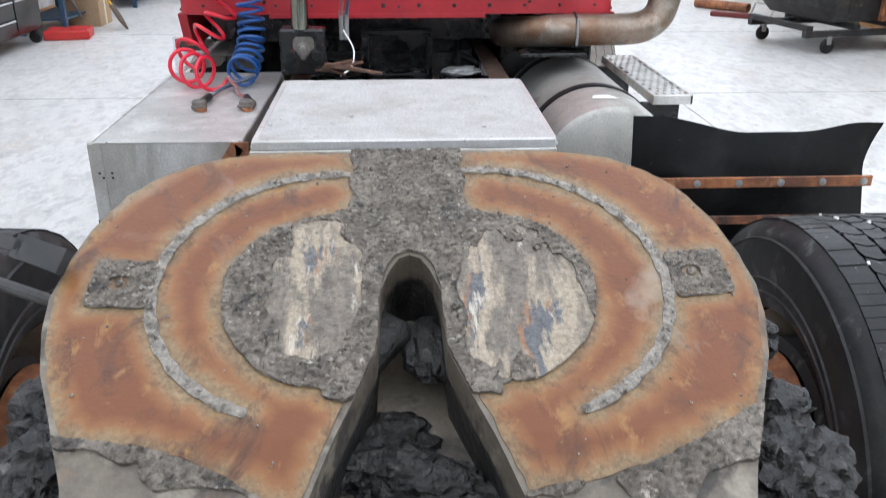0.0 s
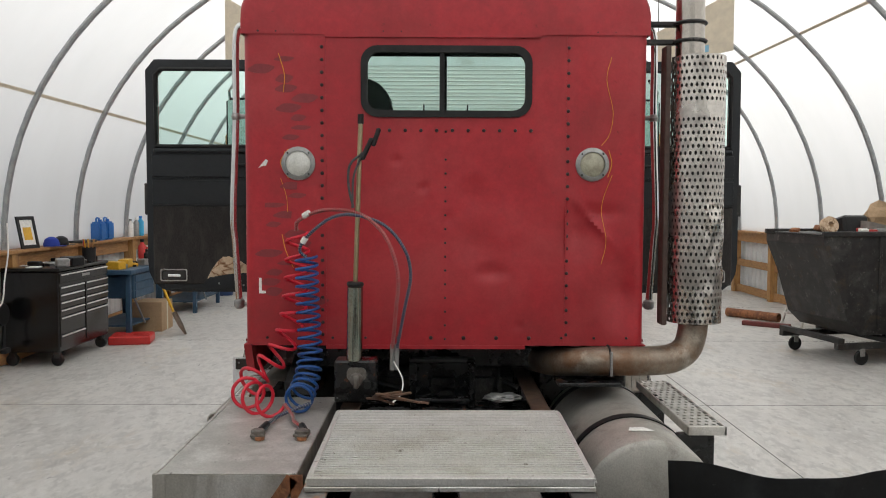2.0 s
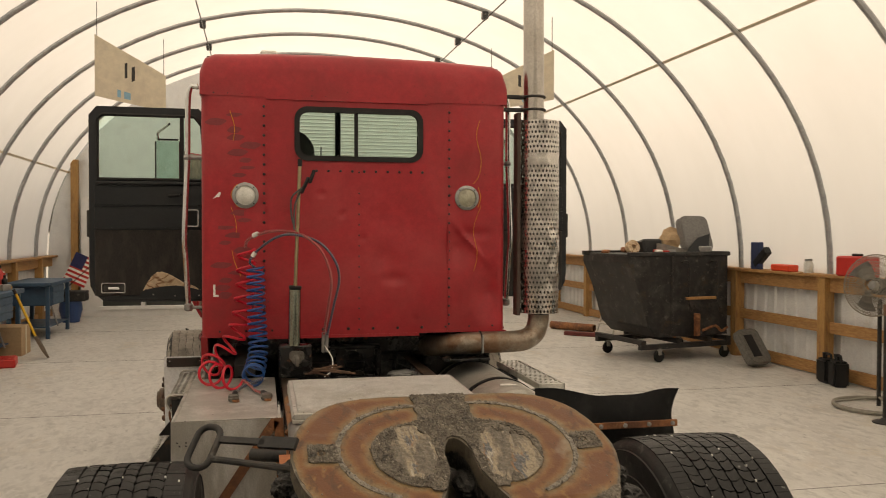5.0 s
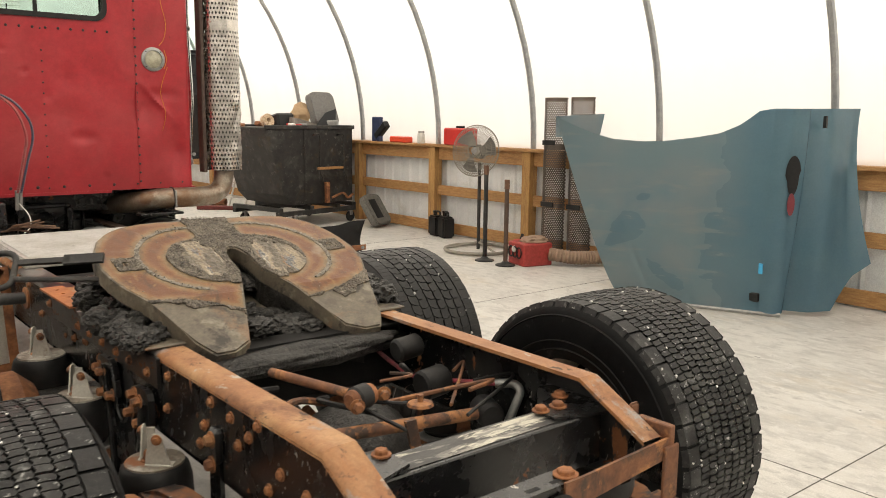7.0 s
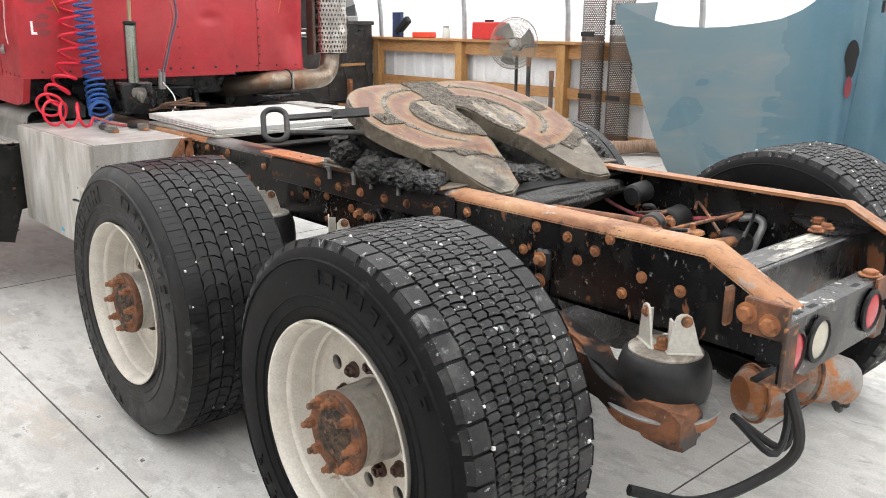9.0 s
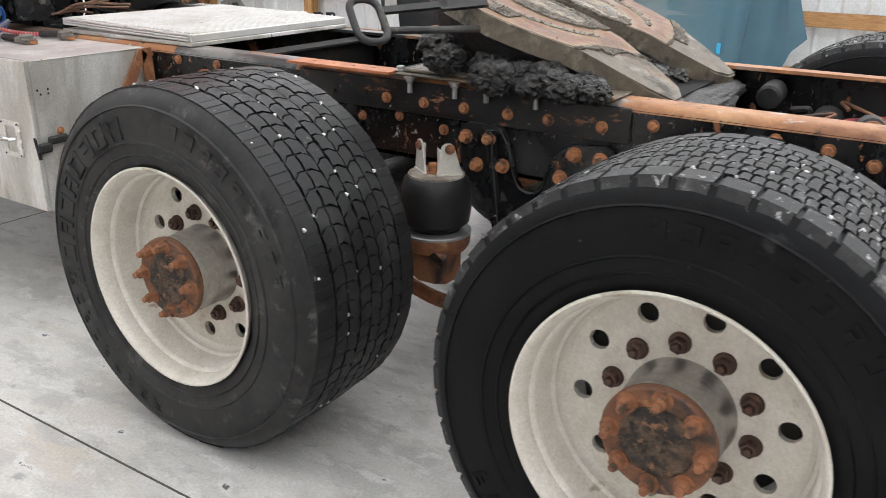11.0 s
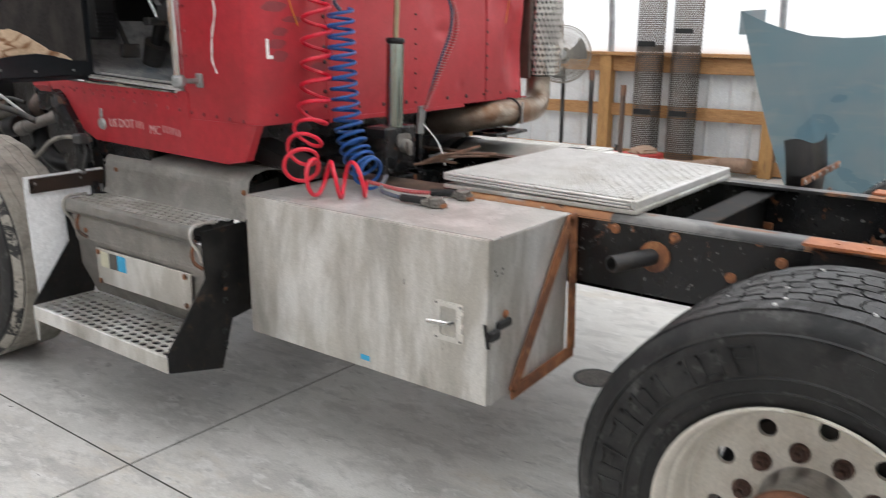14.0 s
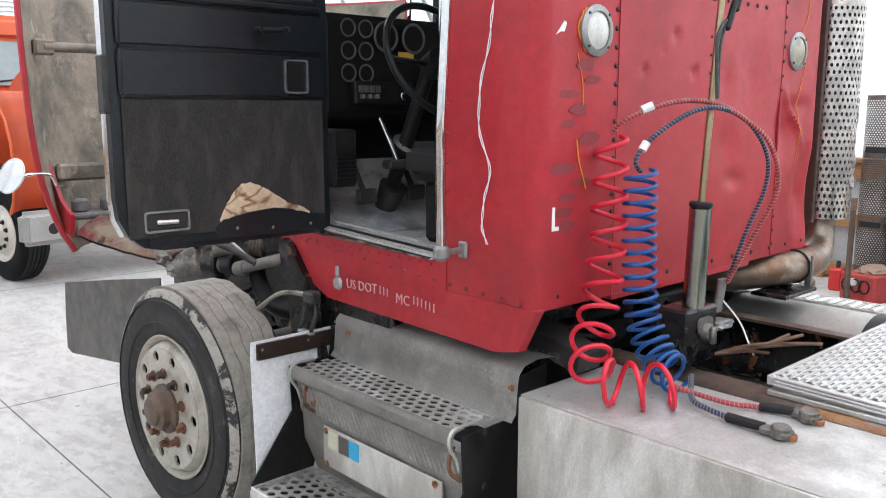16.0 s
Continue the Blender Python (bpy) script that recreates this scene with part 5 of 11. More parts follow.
def drive_wheel(s, y, tread_rows, per_row, lean, turn, nut_at, stud_at, dx=0.0, dy=0.0, k=1.0):
    """A wide single wheel; nut_at and stud_at turn the lug nuts and the axle flange studs."""
    W = 0.45 if s > 0 else 0.425
    M = Matrix.Translation((s * 1.222 + (0.053 if s > 0 else 0.0) + dx, y + dy, 0.457 + 0.503 * (k - 1))) @ Matrix.Scale(k, 4) @ Matrix.Rotation(radians(90 * s), 4, "Y") @ Matrix.Rotation(radians(turn), 4, "Z")
    D = -0.138
    rim = lathe(B(), [(0.286, -0.014), (0.290, 0.0), (0.2965, 0.006), (0.2995, 0.009), (0.2985, 0.0125), (0.294, 0.0125), (0.288, 0.006), (0.283, -0.006), (0.279, -0.022), (0.2775, -0.034), (0.2705, -0.040), (0.2685, -0.048), (0.2660, -0.090), (0.2635, -0.108), (0.2570, -0.114), (0.2555, -0.124), (0.2515, -0.132), (0.2440, D + 0.0005)], 72)
    lathe(rim, [(0.270, D - 0.02), (0.277, -0.37), (0.286, -0.39), (0.29, -0.40)], 48)
    w = part("wheel", rim, m_wheel, truck, "cream painted wheel with wide worn tyre", True)
    w.matrix_local = M
    disc = B()
    plate(disc, circle(0.2445, 72), [circle(0.1105, 36)] + [circle(0.0215, 16, 0.2045 * math.cos(radians(36 * q + nut_at + 18)), 0.2045 * math.sin(radians(36 * q + nut_at + 18))) for q in range(10)], 0.014, Matrix.Translation((0, 0, D - 0.014)))
    part("disc", disc, m_wheel, w)
    for q in range(10):
        a = radians(36 * q + nut_at)
        p = Vector((0.1435 * math.cos(a), 0.1435 * math.sin(a), D))
        nb = B()
        lathe(nb, [(0, 0.0), (0.0225, 0), (0.0225, 0.005), (0.0205, 0.009), (0, 0.009)], 18, Matrix.Translation(p))
        lathe(nb, [(0.0175, 0.009), (0.0175, 0.021), (0.0150, 0.025), (0.0115, 0.025), (0.0115, 0.020), (0.0085, 0.020), (0.0085, 0.029), (0.007, 0.031), (0, 0.031)], 6, Matrix.Translation(p) @ Matrix.Rotation(a * 3.3, 4, "Z"))
        part("lug_nut", nb, m_lug, w)
    part("hub", lathe(B(), [(0.1085, D - 0.01), (0.1115, D + 0.002), (0.1085, D + 0.008), (0.1075, -0.075), (0.1055, -0.07), (0.1045, -0.035), (0.1015, -0.026)], 48), m_barrel, w, "bare turned steel hub barrel", True)
    fl = part("hub_flange", lathe(B(), [(0.09, -0.027), (0.105, -0.026), (0.110, -0.021), (0.111, -0.014), (0.110, -0.005), (0.106, -0.001), (0.080, 0.0), (0.072, -0.002), (0.070, -0.005)], 40), m_hubrust, w, "rusty axle flange with eight studs", True)
    cake = B()
    def crumb(u, v):
        r, a = 0.074 * u, 2 * math.pi * v
        x_, y_ = r * math.cos(a), r * math.sin(a)
        return x_, y_, -0.001 + 0.010 * (1 - u ** 6) + (0.0055 * noise.fractal(Vector((x_ * 95, y_ * 95, y)), 0.8, 2.0, 4) if u < 0.97 else -0.003)
    grid(cake, 12, 56, crumb)
    bmesh.ops.remove_doubles(cake, verts=cake.verts[:], dist=1e-5)
    part("hub_cap", cake, m_cake, w, "crumbly brown dirt on the axle flange", True)
    for q in range(8):
        a = radians(45 * q + stud_at)
        p = (0.0895 * math.cos(a), 0.0895 * math.sin(a), -0.002)
        nb = hexbolt(B(), p, (0, 0, 1), 0.0140, 0.026)
        cyl(nb, (p[0], p[1], 0.022), (p[0], p[1], 0.037), 0.0085, 10, bev=0.002)
        part("stud_nut", nb, m_studrust, w)
    tyre_mesh(w, 0.503, W, tread_rows, per_row, 0.011, y < -1, lean)
    return w


for s in (-1, 1):
    w = drive_wheel(s, 0.0, 8, 66, 0.30, 6, 6.5, -6, 0.0, 0.006 if s < 0 else 0.0, 1.01)
    # moulded lettering on the sidewall, as plain raised strokes
    for k in range(9):
        b = B()
        for da, r0, r1, wd in ((-3.2, 0.372, 0.430, 0.9), (2.6, 0.372, 0.430, 0.9)) if k % 3 else ((-3.2, 0.372, 0.430, 0.9),):
            ring_block(b, 96 - 10.4 * k + da, r0, r1, wd)
        for r0 in ((0.372, 0.421) if k % 2 else (0.397, 0.421)):
            ring_block(b, 96 - 10.4 * k - 0.3, r0, r0 + 0.009, 3.0)
        part("raised_mark", b, m_tyre_dusty, w)
    drive_wheel(s, -1.32, 9, 138, 0.12, 24, 18, 19, 0.035 if s > 0 else 0.0, -0.075 if s > 0 else 0.0, 1.025 if s > 0 else 1.0)


m_shoulder = surface("scuffed_shoulder", (0.022, 0.022, 0.022), (0.03, 0.03, 0.029), 0.7, 0, 20, 0.5, 90, [((0.36, 0.335, 0.29), 7, 0.52, 0.56, 0.9), ((0.30, 0.28, 0.245), 22, 0.60, 0.64, 0.9)])


def steer_wheel(s):
    y, W = 3.74, 0.29
    M = Matrix.Translation((s * 1.247, y, 0.474)) @ Matrix.Rotation(radians(3.0), 4, "Z") @ Matrix.Rotation(radians(90 * s), 4, "Y") @ Matrix.Scale(1.02, 4)
    w = part("wheel", lathe(B(), [(0.298, -0.012), (0.309, 0.006), (0.303, 0.012), (0.29, 0.0), (0.280, -0.02), (0.274, -0.004), (0.266, 0.010), (0.258, 0.020)], 56), m_wheel2, truck, "dull cream painted front wheel with worn tyre", True)
    w.matrix_local = M
    disc = B()
    plate(disc, circle(0.2585, 56), [circle(0.10, 24)] + [circle(0.0235, 14, 0.222 * math.cos(radians(36 * k + 18)), 0.222 * math.sin(radians(36 * k + 18))) for k in range(10)], 0.010, Matrix.Translation((0, 0, 0.0135)))
    part("disc", disc, m_wheel2, w)
    part("hub", lathe(B(), [(0.105, 0.0), (0.105, 0.035), (0.085, 0.05), (0.08, 0.075), (0.062, 0.085), (0.058, 0.095), (0.03, 0.10), (0, 0.10)], 28), surface("oily_brown_hub", (0.16, 0.11, 0.075), (0.09, 0.065, 0.05), 0.5, 0.3, 20, 0.2), w, "oily brown front hub", True)
    # flat black disc in place of the shade behind the hand holes
    part("hand_hole_shade", lathe(B(), [(0.0, -0.06), (0.26, -0.07)], 24), m_shade_dk, w)
    for k in range(10):
        a = radians(36 * k)
        p = (0.150 * math.cos(a), 0.150 * math.sin(a), 0.028)
        nb = hexbolt(B(), p, (0, 0, 1), 0.0165, 0.03)
        cyl(nb, (p[0], p[1], 0.03), (p[0], p[1], 0.044), 0.011, 8)
        part("lug_nut", nb, m_hubrust, w)
    prof = [(0.298, -0.03), (0.300, -0.008), (0.315, 0.0), (0.345, 0.010), (0.362, 0.013), (0.365, 0.018), (0.368, 0.014), (0.40, 0.018), (0.44, 0.014), (0.452, 0.011), (0.455, 0.016), (0.458, 0.009), (0.475, 0.004), (0.497, -0.012), (0.503, -0.03)]
    t = lathe(B(), prof + [(r, -W - z) for r, z in reversed(prof)], 72)
    ty = part("tyre", t, m_tyre_dusty, w, "worn black front tyre with grey tread", True)
    rb = B()
    for r in range(5):
        z0, z1 = -0.022 - 0.049 * r, -0.022 - 0.049 * r - 0.046
        n = 120
        ring = []
        for k in range(n):
            a = 2 * math.pi * k / n
            dz = 0.0035 * (1 if k % 6 < 3 else -1)
            ring.append([rb.verts.new((rr * math.cos(a), rr * math.sin(a), z + (dz if 0 < r or z == z1 else 0))) for rr, z in ((0.497, z0), (0.510, z0), (0.510, z1), (0.497, z1))])
        for k in range(n):
            a, b = ring[k], ring[(k + 1) % n]
            for i in range(3):
                rb.faces.new((a[i], a[i + 1], b[i + 1], b[i]))
    part("tread", rb, surface("dusty_tread", (0.34, 0.315, 0.27), (0.265, 0.245, 0.21), 0.85, 0, 30, 0.3, 120, [((0.17, 0.16, 0.14), 8, 0.58, 0.72, 0.85), ((0.40, 0.375, 0.33), 5, 0.6, 0.72, 0.85)]), ty, "dusty ribbed front tread")
    part("shoulder", lathe(B(), [(0.468, 0.0085), (0.476, 0.0055), (0.496, -0.0095), (0.5005, -0.0145)], 72), m_shoulder, ty, "scuffed pale shoulder", True)
    return w


for s in (-1, 1):
    steer_wheel(s)


# ---- fifth wheel ----
FWM = Matrix.Translation((0, -0.511, 1.117)) @ Matrix.Rotation(math.atan(0.335), 4, "X")
HALF = [(0.0, 0.312), (0.09, 0.313), (0.18, 0.316), (0.255, 0.314), (0.335, 0.293), (0.395, 0.252), (0.44, 0.20), (0.470, 0.13), (0.486, 0.05), (0.487, -0.02), (0.479, -0.08), (0.460, -0.15), (0.425, -0.23), (0.395, -0.305), (0.375, -0.37), (0.345, -0.47), (0.305, -0.535), (0.24, -0.535), (0.178, -0.50), (0.143, -0.40), (0.103, -0.285), (0.073, -0.205), (0.046, -0.125), (0.042, -0.02), (0.034, 0.025), (0.02, 0.052), (0.0, 0.061)]
OUTLINE = HALF + [(-x, y) for x, y in reversed(HALF[1:-1])]


def fw_bend(bm):
    """The tails of the plate fall away behind."""
    for v in bm.verts:
        if v.co.y < -0.26:
            v.co.z -= (-0.26 - v.co.y) * 0.16
    return bm


def inside(x, y, poly=OUTLINE):
    c = False
    for (x0, y0), (x1, y1) in zip(poly, poly[1:] + poly[:1]):
        if (y0 > y) != (y1 > y) and x < (x1 - x0) * (y - y0) / (y1 - y0) + x0:
            c = not c
    return c


def crust(x0, x1, y0, y1, cell, test, height, z0=0.002):
    """A crusty layer over the cells for which test holds."""
    b = B()
    made = {}

    def vert(i, j):
        if (i, j) not in made:
            x, y = x0 + i * cell, y0 + j * cell
            e = 0.35 * cell
            dx, dy = noise.noise(Vector((x * 90, y * 90, 3))) * e, noise.noise(Vector((x * 90, y * 90, 9))) * e
            made[i, j] = b.verts.new((x + dx, y + dy, z0 + max(0.0, height(x, y))))
        return made[i, j]
    for i in range(int((x1 - x0) / cell)):
        for j in range(int((y1 - y0) / cell)):
            if test(x0 + (i + 0.5) * cell, y0 + (j + 0.5) * cell):
                b.faces.new((vert(i, j), vert(i + 1, j), vert(i + 1, j + 1), vert(i, j + 1)))
    edges = [e for e in b.edges if len(e.link_faces) == 1]
    near = {}
    for e in edges:
        for v, w in (e.verts, reversed(e.verts)):
            near.setdefault(v, []).append(w)
    for _ in range(5):
        put = {v: v.co * 0.4 + sum((w.co for w in ws), Vector()) * (0.6 / len(ws)) for v, ws in near.items()}
        for v, co in put.items():
            v.co.x, v.co.y = co.x, co.y
    geo = bmesh.ops.extrude_edge_only(b, edges=edges)
    for v in geo["geom"]:
        if isinstance(v, bmesh.types.BMVert):
            v.co.z = -0.001
    return fw_bend(b)


def cracked_h(x, y):
    """Dry grease broken into small plates."""
    v = noise.voronoi(Vector((x * 75, y * 75, 0.3)))[0]
    gap = min(1.0, (v[1] - v[0]) / 0.16)
    return 0.0015 + 0.0050 * gap * (0.75 + 0.5 * noise.noise(Vector((x * 30, y * 30, 4)))) + 0.0018 * noise.fractal(Vector((x * 130, y * 130, 8)), 0.8, 2.0, 3)


def rough_h(s, f, k=1.0):
    return lambda x, y: s * (0.5 + 0.5 * k * noise.fractal(Vector((x * f, y * f, s * 100)), 0.9, 2.0, 4))


body = plate(B(), OUTLINE, [], 0.055, Matrix.Translation((0, 0, -0.055)))
bmesh.ops.bevel(body, geom=[e for e in body.edges if all(abs(v.co.z) < 1e-5 for v in e.verts)], offset=0.006, segments=2, affect="EDGES")
bmesh.ops.subdivide_edges(body, edges=[e for e in body.edges if e.calc_length() > 0.05], cuts=2)
bmesh.ops.triangulate(body, faces=body.faces[:])
fw = part("fifth_wheel", fw_bend(body), m_fw_tail, truck, "rusty brown fifth wheel coupling plate with dried grease")
fw.matrix_local = FWM


def in_neck(x, y):
    return abs(x) < 0.089 + 0.004 * math.sin(y * 90) and y > 0.12


def in_disc(x, y):
    if y < -0.205 + 0.004 * math.sin(x * 90):
        return False
    if abs(x) < 0.11 and y < 0.15:
        return True
    dx, dy = abs(x) - 0.105, y + 0.01
    a = math.atan2(dy, dx)
    r = math.hypot(dx, dy / (1.0 if dy > 0 else 1.18))
    return r < 0.152 + 0.0012 * math.sin(a * 9 + x * 3) + 0.0007 * math.sin(a * 23)


def in_ring(x, y):
    dx, dy = abs(x) - 0.108, y - 0.002
    r, a = math.hypot(dx, dy), math.degrees(math.atan2(dy, dx))
    return abs(r - (0.244 if x < 0 else 0.252)) < 0.0078 + 0.0012 * math.sin(a * 0.6) and -68 < a < 96 and not in_neck(x, y)


def in_pocket(x, y):
    return 0.350 + (0.018 if x > 0 else 0.0) < abs(x) < 0.440 + (0.010 if x > 0 else 0.0) and -0.043 < y - 0.08 * (abs(x) - 0.4) < 0.048


def scraped(x, y):
    """Where shoes have rubbed the dirt flat: narrower on the driver's side, wide on the other."""
    n = noise.fractal(Vector((x * 16, y * 9, 5.0)), 0.8, 2.0, 4)
    cx, cy, rx, ry = (0.130, -0.012, 0.060, 0.150) if x < 0 else (0.150, -0.045, 0.085, 0.150)
    return in_disc(x, y) and inside(x, y) and ((abs(x) - cx) / rx) ** 2 + ((y - cy) / ry) ** 2 + n * 0.7 < 1.0


def tail_edge(x):
    """Where the rubbed face ends, falling towards the throat."""
    return -0.388 + 0.36 * abs(x) + 0.012 * math.sin(x * 17)


def tail(x, y):
    edge = tail_edge(x) + 0.006 * noise.noise(Vector((x * 30, y * 20, 1)))
    return y < edge


def rust_face(x, y):
    return inside(x, y) and not tail(x, y)


def margin(x, y, d=0.006):
    return all(inside(x + a, y + b) for a, b in ((d, 0), (-d, 0), (0, d), (0, -d)))


# rust runs redder away from the rims and grooves, where old grease keeps it ochre
face = part("rust_face", crust(-0.50, 0.50, -0.36, 0.33, 0.004, lambda x, y: rust_face(x, y) and margin(x, y, 0.0075 + 0.004 * noise.noise(Vector((x * 40, y * 40, 2)))), lambda x, y: 0.0, 0.0015), m_fw, fw, "oily plate face, red brown rust with ochre margins")
_g = [(x * 0.010, y * 0.010) for x in range(-51, 52) for y in range(-37, 35)]
_rim = np.array([p for p in _g if not rust_face(*p) or in_ring(*p) or in_disc(*p) or in_neck(*p) or in_pocket(*p)])
_co = np.zeros(len(face.data.vertices) * 3)
face.data.vertices.foreach_get("co", _co)
_co = _co.reshape(-1, 3)[:, :2]
_d = np.concatenate([np.min(np.hypot(c[:, None, 0] - _rim[None, :, 0], c[:, None, 1] - _rim[None, :, 1]), axis=1) for c in np.array_split(_co, 24)])
_at = face.data.attributes.new("rust_depth", "FLOAT", "POINT")
_at.data.foreach_set("value", np.clip((_d - 0.006) / 0.05, 0.0, 1.0).astype(np.float32))
part("grease_crust", crust(-0.30, 0.30, -0.30, 0.33, 0.0032, lambda x, y: (in_disc(x, y) or in_neck(x, y)) and inside(x, y) and not scraped(x, y) and y > -0.235, cracked_h), m_fw_cake, fw, "cracked dark grease crust")
part("scraped_pad", crust(-0.26, 0.26, -0.26, 0.20, 0.0035, scraped, rough_h(0.0052, 60, 1.3), 0.0018), m_fw_pad, fw, "scraped tan and grey pad")
part("grease_groove", crust(-0.37, 0.37, -0.36, 0.29, 0.003, in_ring, rough_h(0.0042, 90, 1.3), 0.0018), m_fw_groove, fw, "grease groove packed with grey dirt")
for s in (-1, 1):
    part("pocket_grease", crust(*((-0.47, 0.0) if s < 0 else (0.0, 0.47)), -0.06, 0.07, 0.0035, lambda x, y: in_pocket(x, y) and abs(math.hypot(abs(x) - 0.40, y - 0.005) - 0.011) > 0.003, cracked_h, 0.0005), m_fw_cake, fw, "rectangular pockets filled with grey grease")
for s in (-1, 1):
    part("edge_crust", crust(*((-0.45, 0.0) if s < 0 else (0.0, 0.45)), -0.42, -0.20, 0.0035, lambda x, y: inside(x, y) and 0.0 < tail_edge(x) - y < 0.012 + 0.05 * noise.fractal(Vector((x * 9, y * 14, 7)), 0.8, 2.0, 3) + 0.11 * max(0.0, abs(x) - 0.22) * (1.5 if x > 0 else 1.0), cracked_h, 0.0006), m_fw_cake, fw, "cracked grease along the tail edge")

# loose crumbs of dry grease and grit
cb = B()
for k in range(3200):
    x, y = random.uniform(-0.46, 0.46), random.uniform(-0.34, 0.315)
    if not margin(x, y, 0.01):
        continue
    on = (in_disc(x, y) and not scraped(x, y)) or in_neck(x, y) or in_ring(x, y) or in_pocket(x, y)
    if not on and random.random() > (0.10 if in_disc(x, y) else 0.03):
        continue
    s = random.uniform(0.0012, 0.0042) * (1.0 if on else 0.7)
    z = (0.0055 if on else 0.002) + s * 0.4
    p = [cb.verts.new((x + dx * s * random.uniform(0.7, 1.3), y + dy * s * random.uniform(0.7, 1.3), z + dz * s)) for dx, dy, dz in ((1, 0, 0), (0, 1, 0), (-1, 0, 0), (0, -1, 0), (0, 0, 0.9), (0, 0, -0.9))]
    for a, b in ((0, 1), (1, 2), (2, 3), (3, 0)):
        cb.faces.new((p[a], p[b], p[4]))
        cb.faces.new((p[b], p[a], p[5]))
part("grit", fw_bend(cb), m_fw_groove, fw, "pale crumbs of dry grease and grit")["kind"] = "stuff"

# skirt, throat and jaw
sk = B()
for s in (-1, 1):
    rim = [(s * x, y) for x, y in HALF[1:17]]
    top = [sk.verts.new((x * 0.985, y * 0.985, -0.05)) for x, y in rim]
    low = [sk.verts.new((x * 0.86, y * 0.92, -0.13)) for x, y in rim]
    for i in range(len(rim) - 1):
        sk.faces.new((top[i], top[i + 1], low[i + 1], low[i]))
    rim = [(s * x, y) for x, y in HALF[17:]]
    top = [sk.verts.new((x, y, -0.05)) for x, y in rim]
    low = [sk.verts.new((x * 1.1, y, -0.15)) for x, y in rim]
    for i in range(len(rim) - 1):
        sk.faces.new((top[i], top[i + 1], low[i + 1], low[i]))
part("skirt", fw_bend(sk), m_grease, fw, "greasy black cast skirt")
jaw = B()
lump(jaw, (0.03, -0.045, -0.095), 0.045, 3, 0.25, 6, (1, 1.3, 0.6))
box(jaw, -0.05, 0.022, -0.13, -0.02, -0.09, -0.05, 0.012, Matrix.Rotation(radians(-35), 4, "Z"))
part("jaw", jaw, m_grease, fw, "", True)
part("throat_floor", box(B(), -0.2, 0.2, -0.45, 0.06, -0.16, -0.145), m_fw_tail, fw)

# grease heaps on the base plates
for s in (-1, 1):
    for k in range(38 if s < 0 else 34):
        b = B()
        y = -0.32 - 0.0145 * k
        lump(b, (s * (0.50 - 0.17 * random.random() ** 1.5), y, 0.935 + random.uniform(0.0, 0.10) * (1.0 - k / 38)), random.uniform(0.030, 0.052), k + 20 * s, 0.30, 7, (1.1, 1.2, 0.85), 4)
        part("grease_lump", b, m_grease, fw, "", True).matrix_parent_inverse = FWM.inverted()
    ped = B()
    plate(ped, [(-0.72, 0.943), (-0.30, 0.943), (-0.42, 1.045), (-0.56, 1.03)], [], 0.16, Matrix.Translation((min(s * 0.22, s * 0.38), 0, 0)) @ Matrix(((0, 0, 1, 0), (1, 0, 0, 0), (0, 1, 0, 0), (0, 0, 0, 1))))
    part("pedestal", ped, m_grease, fw).matrix_parent_inverse = FWM.inverted()
for k in range(22):
    b = lump(B(), (random.uniform(-0.16, 0.16), -0.60 - 0.013 * k, 0.90 + random.uniform(-0.02, 0.035)), random.uniform(0.035, 0.055), 60 + k, 0.30, 7, (1.3, 1, 0.75), 4)
    part("grease_lump", b, m_grease, fw, "", True).matrix_parent_inverse = FWM.inverted()

# release handle: a looped grip on a flat bar
_w, _l, _c = Vector((0.82, -0.57, 0.0)), Vector((0.347, 0.607, 0.714)), Vector((-0.739, -0.300, 1.105))
hd = B()
cyl(hd, _c + _w * 0.040 - _l * 0.035, Vector((-0.46, -0.50, 1.075)), 0.010, 10)
_p, _q = _c + _w * 0.040 + _l * 0.030, Vector((-0.47, -0.50, 1.150))
_d = (_q - _p).normalized()
_n = _d.cross(_l).normalized()
for k0, k1, wd in ((0.0, 0.62, 0.010), (0.55, 1.0, 0.018)):
    c0, c1 = _p.lerp(_q, k0), _p.lerp(_q, k1)
    vs = [hd.verts.new(c + _l * a + _n * b) for c in (c0, c1) for a, b in ((-wd, -0.006), (wd, -0.006), (wd, 0.006), (-wd, 0.006))]
    for f in ((0, 1, 2, 3), (4, 5, 6, 7), (0, 1, 5, 4), (1, 2, 6, 5), (2, 3, 7, 6), (3, 0, 4, 7)):
        hd.faces.new([vs[i] for i in f])
hh = part("release_handle", hd, m_bin, fw, "grey steel release handle with looped grip")
hh.matrix_parent_inverse = FWM.inverted()
ring = [_c + _w * x + _l * y for x, y in rounded(0.082, 0.140, 0.036, 6)]
lp = part("grip", tube(B(), ring, 0.0105, 10, True), m_bin, hh, "", True)


# ---- cab ----
CX, CY0, CY1, CZ0, CZ1 = 0.90, 2.0, 3.40, 1.15, 2.80


